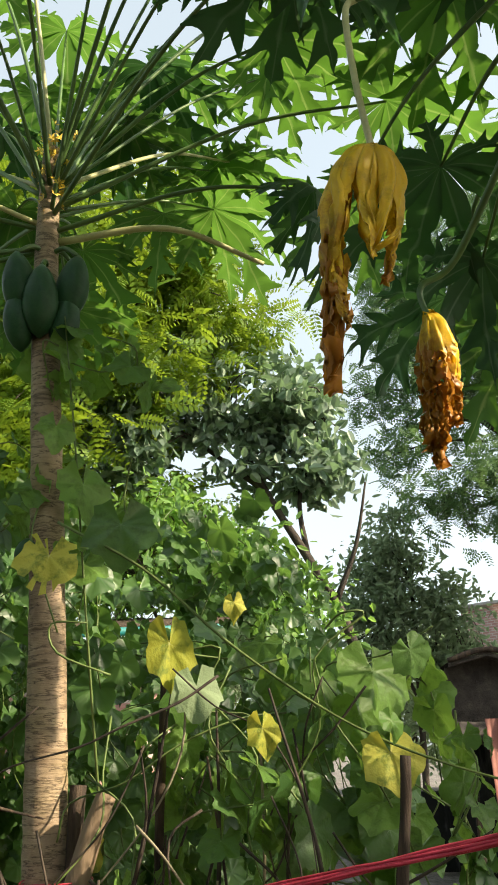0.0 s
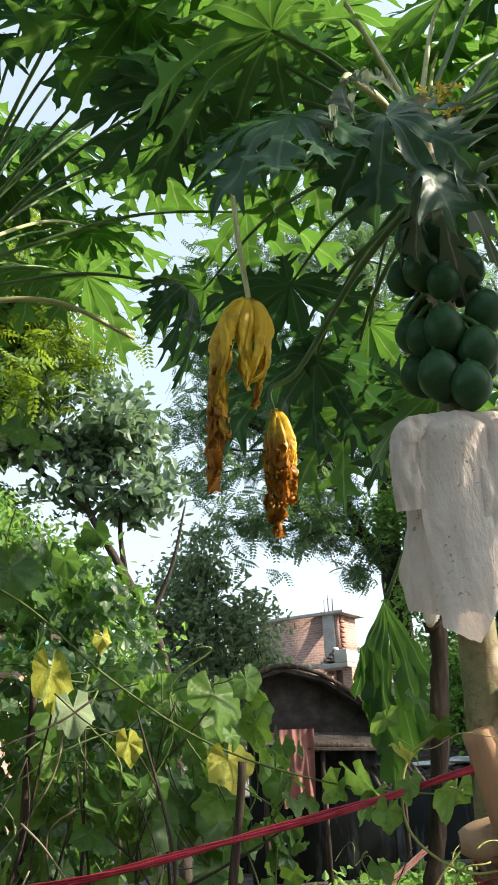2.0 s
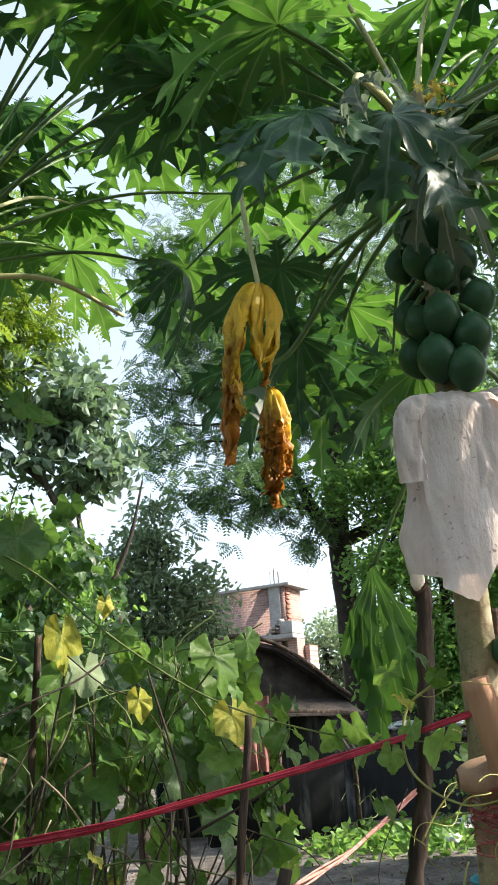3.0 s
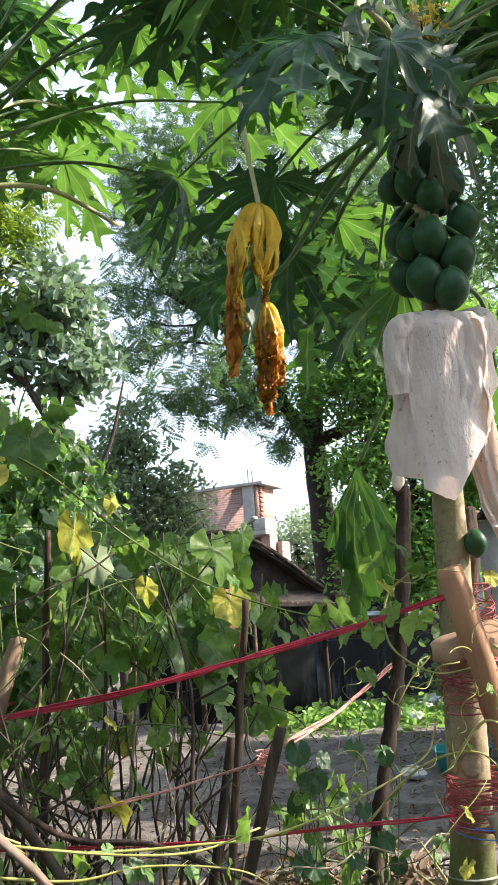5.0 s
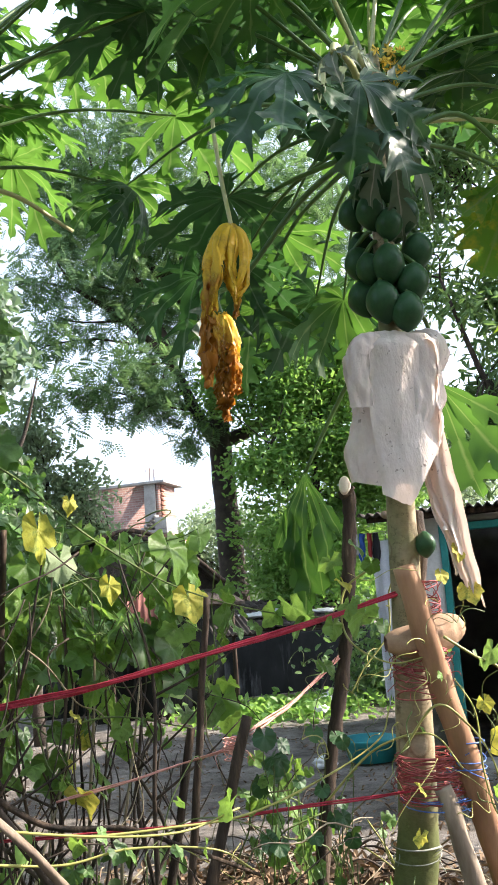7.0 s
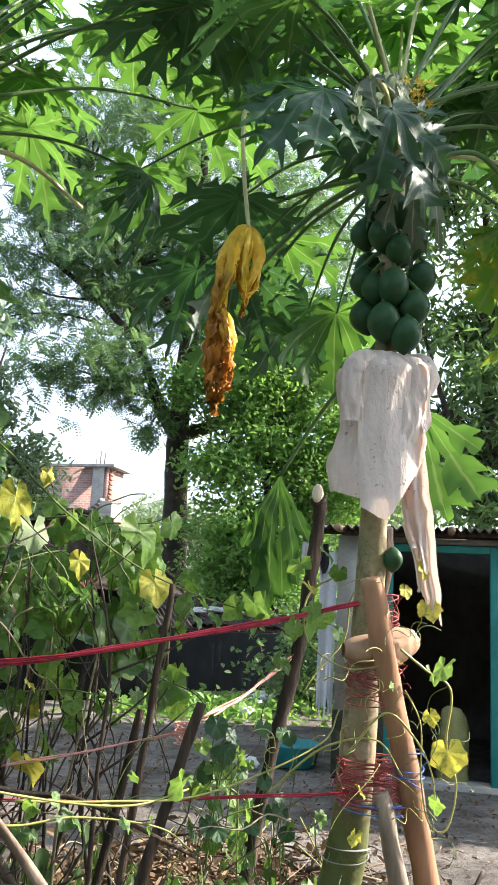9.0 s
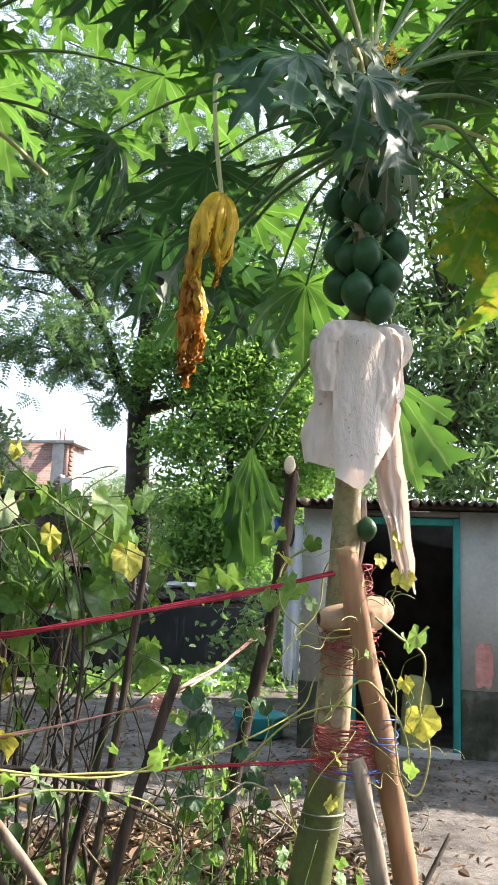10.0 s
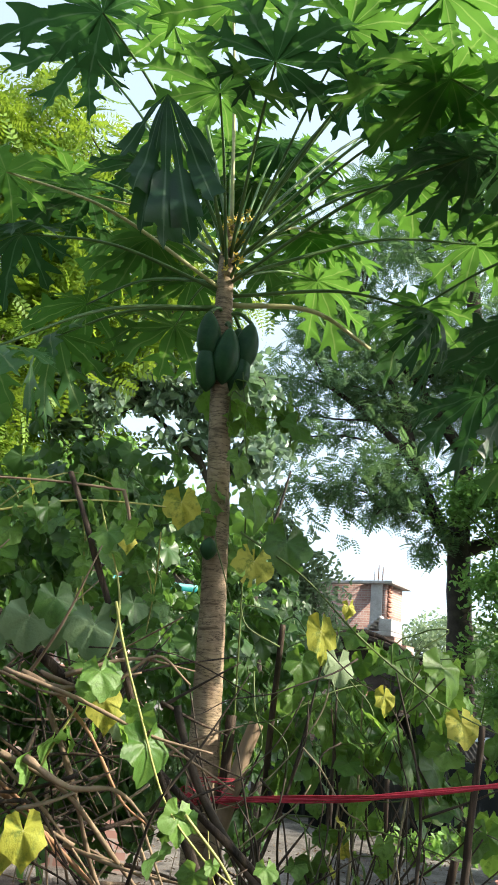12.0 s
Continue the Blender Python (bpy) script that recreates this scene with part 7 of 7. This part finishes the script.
pole("branch", "thick dark branch lying against the papaya foot", [(-1.5, 1.55, 1.78), (-1.23, 1.5, 1.62), (-1.04, 1.5, 1.485), (-0.847, 1.5, 1.336), (-0.66, 1.5, 1.20), (-0.44, 1.48, 1.03), (-0.2, 1.4, 0.85), (0.02, 1.32, 0.82), (0.19, 1.3, 0.745), (0.4, 1.3, 0.64)], 0.019, 0.004, "darkbark", 13, "branch", 0.16)
pole("branch", "grey forked branch leaning against the papaya foot", [(-0.64, 1.5, 1.40), (-0.625, 1.5, 1.35), (-0.547, 1.5, 1.18), (-0.439, 1.5, 1.03), (-0.25, 1.5, 0.8), (0.0, 1.5, 0.4), (0.2, 1.5, -0.05)], 0.011, 0.016, "twig", 14, "branch", 0.16)
pole("branch", "short dry stub sticking out of the heap", [(-0.89, 1.3, 2.0), (-0.87, 1.3, 1.95), (-0.85, 1.32, 1.88)], 0.006, 0.005, "stick", 15, "branch")
pole("branch", "thin dry twig lying across the heap", [(-1.4, 1.3, 1.98), (-1.1, 1.3, 2.0), (-0.885, 1.3, 2.0)], 0.003, 0.004, "stick", 16, "branch")

# ---- low weeds, litter and loose things ----
def litter(count, x0, x1, y0, y1, seed, deep=0.06, size=1.0):
    rng = np.random.default_rng(seed)
    at = np.stack([rng.uniform(x0, x1, count), rng.uniform(y0, y1, count), rng.uniform(0.012, deep, count)], 1)
    if size > 1.0:
        # a low drift that thins out towards its rim
        at[:, 0] = 0.5 * (x0 + x1) + 0.24 * (x1 - x0) * rng.normal(size=count)
        at[:, 1] = 0.5 * (y0 + y1) + 0.24 * (y1 - y0) * rng.normal(size=count)
    return simple_leaves(rng, at, 0.055 * size, 0.024 * size, 0.8 if size == 1.0 else 0.5)


tagged(part("leaf_litter", quads("leaf_litter", np.concatenate([litter(3200, 0.3, 1.5, 1.0, 2.8, 1), litter(4500, 0.2, 1.9, 1.8, 3.4, 6, 0.11, 1.5), litter(2200, -1.6, 0.4, 1.0, 2.8, 2), litter(500, 1.5, 4.2, 2.0, 5.0, 3), litter(500, 2.5, 5.5, 8.5, 11, 4), litter(1200, -0.5, 4.0, 3.0, 8.5, 5)]), M["litter"])), "dry brown fallen leaves strewn on the earth", "leaf litter", kind="stuff")


def weed_patch(name, label, x, y, rx, ry, h, count, leaf, width, mat, seed):
    rng = np.random.default_rng(seed)
    at = np.stack([x + rx * rng.normal(size=count) * 0.5, y + ry * rng.normal(size=count) * 0.5, np.abs(rng.normal(size=count)) * h * 0.5 + 0.02], 1)
    tagged(part(name, quads(name, simple_leaves(rng, at, leaf, width, 0.3), M[mat])), label, "weeds", kind="stuff")


def weed_plants(label, x0, x1, y0, y1, h, count, leaf, mat, seed):
    """Low plants: bent stalks that each carry a few rounded leaves."""
    rng = random.Random(seed)
    v, f, sv, sf = [], [], [], []
    for k in range(count):
        x, y = rng.uniform(x0, x1), rng.uniform(y0, y1)
        top = Vector((rng.gauss(0, 0.08), rng.gauss(0, 0.08), h * rng.uniform(0.4, 1.3)))
        base = Vector((x, y, -0.01))
        c = glide([base, base + top * 0.5 + Vector((rng.gauss(0, 0.03), rng.gauss(0, 0.03), 0.02)), base + top], 4)
        tv, tf = tube(c, 0.0028, 0.0016, 4, 1)
        o = len(sv)
        sv += tv
        sf += [tuple(i + o for i in q) for q in tf]
        for q in range(rng.randrange(3, 7)):
            p = c[rng.randrange(3, len(c))] + Vector((rng.gauss(0, 0.03), rng.gauss(0, 0.03), rng.gauss(0, 0.015)))
            m = hang_pose(rng, p, leaf * rng.uniform(0.5, 1.3))
            o = len(v)
            long = rng.uniform(0.9, 1.5)
            v += [m @ Vector((0, 0, 0))] + [m @ Vector((0.5 * long * (1 + math.cos(a)), 0.42 * math.sin(a) * (1 + 0.1 * math.cos(3 * a)), 0.12 * abs(math.sin(a)) - 0.18 * (1 + math.cos(a)) ** 1.5)) for a in [math.pi + math.tau * (i + 1) / 10 for i in range(9)]]
            f += [(o, o + 1 + i, o + 2 + i) for i in range(8)]
    w = thing("weed", label, "weeds", kind="stuff")
    tagged(part("stalk", (sv, sf), M["stem"], w), kind="stuff")
    tagged(part("foliage", (v, f), M[mat], w), kind="stuff")


weed_plants("low green weeds at the foot of the stakes", 0.1, 1.0, 1.35, 2.3, 0.22, 60, 0.05, "herb", 72)
weed_plants("weeds growing through the litter below the stakes", -0.6, 0.7, 1.1, 1.7, 0.22, 60, 0.05, "herb", 76)
weed_patch("weeds", "bright green weeds in the yard", 3.95, 8.9, 1.3, 0.9, 0.16, 1500, 0.12, 0.07, "bush", 73)
weed_patch("shrub", "dark creeper shrub by the shed corner", 5.9, 9.2, 0.9, 1.0, 1.3, 2600, 0.12, 0.07, "mango", 74)
weed_plants("weeds along the stick heap", -1.6, -0.1, 1.6, 2.6, 0.6, 260, 0.08, "bush", 75)
weed_plants("straggling weeds between the stakes", -0.5, 0.6, 1.7, 2.9, 0.40, 60, 0.06, "herb", 77)


def tub():
    prof = [(0.20, 0.0), (0.235, 0.16), (0.25, 0.17), (0.25, 0.185), (0.228, 0.18), (0.19, 0.03)]
    return lathe(prof, 24)


stake_vine = vine("gourd_vine", "broad-leaved creeper climbing the short stakes",
     [[(0.50, 1.5, 0.2), (0.52, 1.48, 0.6), (0.56, 1.46, 0.95)], [(0.70, 1.6, 0.1), (0.66, 1.55, 0.6), (0.62, 1.5, 0.9)]], (0.44, 0.74, 1.42, 1.62, 0.3, 0.9), 3, 53, near=60, size=(0.035, 0.075), step=0.085, yellow=0.03)
# thin trailing stems, green and dry, tangled low between the stakes
lo = random.Random(97)
for k in range(70):
    p = Vector((lo.uniform(-0.55, 0.85), lo.uniform(1.15, 1.75), lo.uniform(0.15, 0.85)))
    d = Vector((lo.uniform(-1, 1), lo.gauss(0, 0.25), lo.gauss(0, 0.35)))
    pts = [p]
    for q in range(lo.randrange(4, 8)):
        d = (d + Vector((lo.gauss(0, 0.35), lo.gauss(0, 0.2), lo.gauss(-0.05, 0.4)))).normalized()
        e = pts[-1] + d * lo.uniform(0.06, 0.12)
        pts.append(Vector((e.x, min(1.9, max(1.1, e.y)), max(0.02, e.z))))
    part("trailing_stem", tube(pts, lo.uniform(0.0016, 0.0034), 0.0012, 5, 3, 0.1, k), M[lo.choice(("dry_stem", "stem", "stem_yellow", "twig", "dry_stem"))], stake_vine)
pole("branch", "split pale stick lying across the vine row", [(-0.40, 1.02, 1.0), (-0.338, 1.0, 0.944), (-0.245, 1.0, 0.848), (-0.10, 1.02, 0.66), (0.05, 1.05, 0.45)], 0.009, 0.012, "pale_pole", 18, "branch", 0.2)
weed_plants("leafy weeds crowding the foot of the stakes", -0.2, 0.95, 1.25, 2.0, 0.32, 110, 0.04, "herb", 78)
weed_plants("tall herbs crowding the foot of the propped papaya", 0.5, 1.0, 1.25, 1.55, 0.52, 40, 0.034, "herb", 81)
dk = random.Random(101)
for k in range(20):
    x = dk.uniform(0.42, 0.74)
    p = Vector((x, dk.uniform(1.28, 1.42), dk.uniform(0.70, 1.02) - 0.25 * max(0.0, x - 0.6)))
    part("leaf", dk.choice(DEEP), None, stake_vine, "broad creeper leaf in a shaded green", m=hang_pose(dk, p, dk.uniform(0.04, 0.08), -1.6))
    part("stem", tube([p, p + Vector((dk.gauss(0, 0.03), 0.03, -0.10)), p + Vector((dk.gauss(0, 0.05), 0.05, -0.30))], 0.002, 0.0015, 4, 4), M["stem"], stake_vine)
weed_plants("small herbs sprouting through the prunings", 0.2, 1.1, 1.1, 1.9, 0.2, 110, 0.035, "bush", 79)

# prunings lying on the ground round the props
gr = random.Random(83)
debris = thing("stick_heap", "thin dry prunings strewn over the dark soil", "stick heap")
for k in range(120):
    a = Vector((gr.uniform(-0.3, 1.9), gr.uniform(1.05, 2.2), gr.uniform(0.02, 0.10)))
    an = gr.uniform(0, math.tau)
    d = Vector((math.cos(an), math.sin(an), gr.gauss(0.05, 0.12))) * gr.uniform(0.12, 0.4)
    part("stick", tube([a, a + d * 0.5 + Vector((0, 0, gr.gauss(0.01, 0.02))), a + d], gr.uniform(0.003, 0.008), 0.002, 5, 3, 0.15, k), M[gr.choice(("twig", "twig", "stick"))], debris)
for k in range(130):
    a = Vector((gr.uniform(0.3, 2.0), gr.uniform(1.9, 3.4), gr.uniform(0.03, 0.16)))
    an = gr.uniform(0, math.tau)
    d = Vector((math.cos(an), math.sin(an), gr.gauss(0.05, 0.2))) * gr.uniform(0.12, 0.4)
    part("stick", tube([a, a + d * 0.5 + Vector((0, 0, gr.gauss(0.01, 0.03))), a + d], gr.uniform(0.004, 0.010), 0.002, 5, 3, 0.15, k), M[gr.choice(("twig", "twig", "stick", "darkbark", "dry_stem"))], debris)
tagged(part("tub", tub(), M["blue_tub"], m=Matrix.Translation((3.2, 5.5, 0.02))), "turquoise plastic wash tub on the ground", "tub")


def crumpled(seed, r=0.16):
    bm = bmesh.new()
    bmesh.ops.create_icosphere(bm, subdivisions=3, radius=r)
    for w in bm.verts:
        w.co *= 1 + 0.45 * noise.noise(w.co * 14 + Vector((seed, 0, 0)))
        w.co.z *= 0.5
    bm.verts.index_update()
    g = [w.co.copy() for w in bm.verts], [tuple(q.index for q in p.verts) for p in bm.faces]
    bm.free()
    return g


for i, (x, y, s) in enumerate([(4.55, 8.9, 1.0), (4.9, 9.3, 1.2), (2.75, 5.5, 0.6), (4.2, 8.4, 0.8)]):
    tagged(part("plastic_bag", crumpled(i), M["bag"], m=Matrix.Translation((x, y, 0.09 * s)) @ Matrix.Scale(s, 4)), "crumpled white plastic bag on the ground", "bag", "plastic bags")

for i, (x, y, z, s) in enumerate([(5.0, 12.3, 1.22, 1.3), (5.6, 12.4, 1.25, 1.6), (6.3, 12.3, 1.22, 1.2)]):
    tagged(part("plastic_sheet", crumpled(20 + i), M["bag"], m=Matrix.Translation((x, y, z)) @ Matrix.Diagonal((s * 1.6, s * 1.2, s * 0.5, 1))), "crumpled white plastic sheet lying on the tiled roof", "plastic sheet", "plastic sheets")
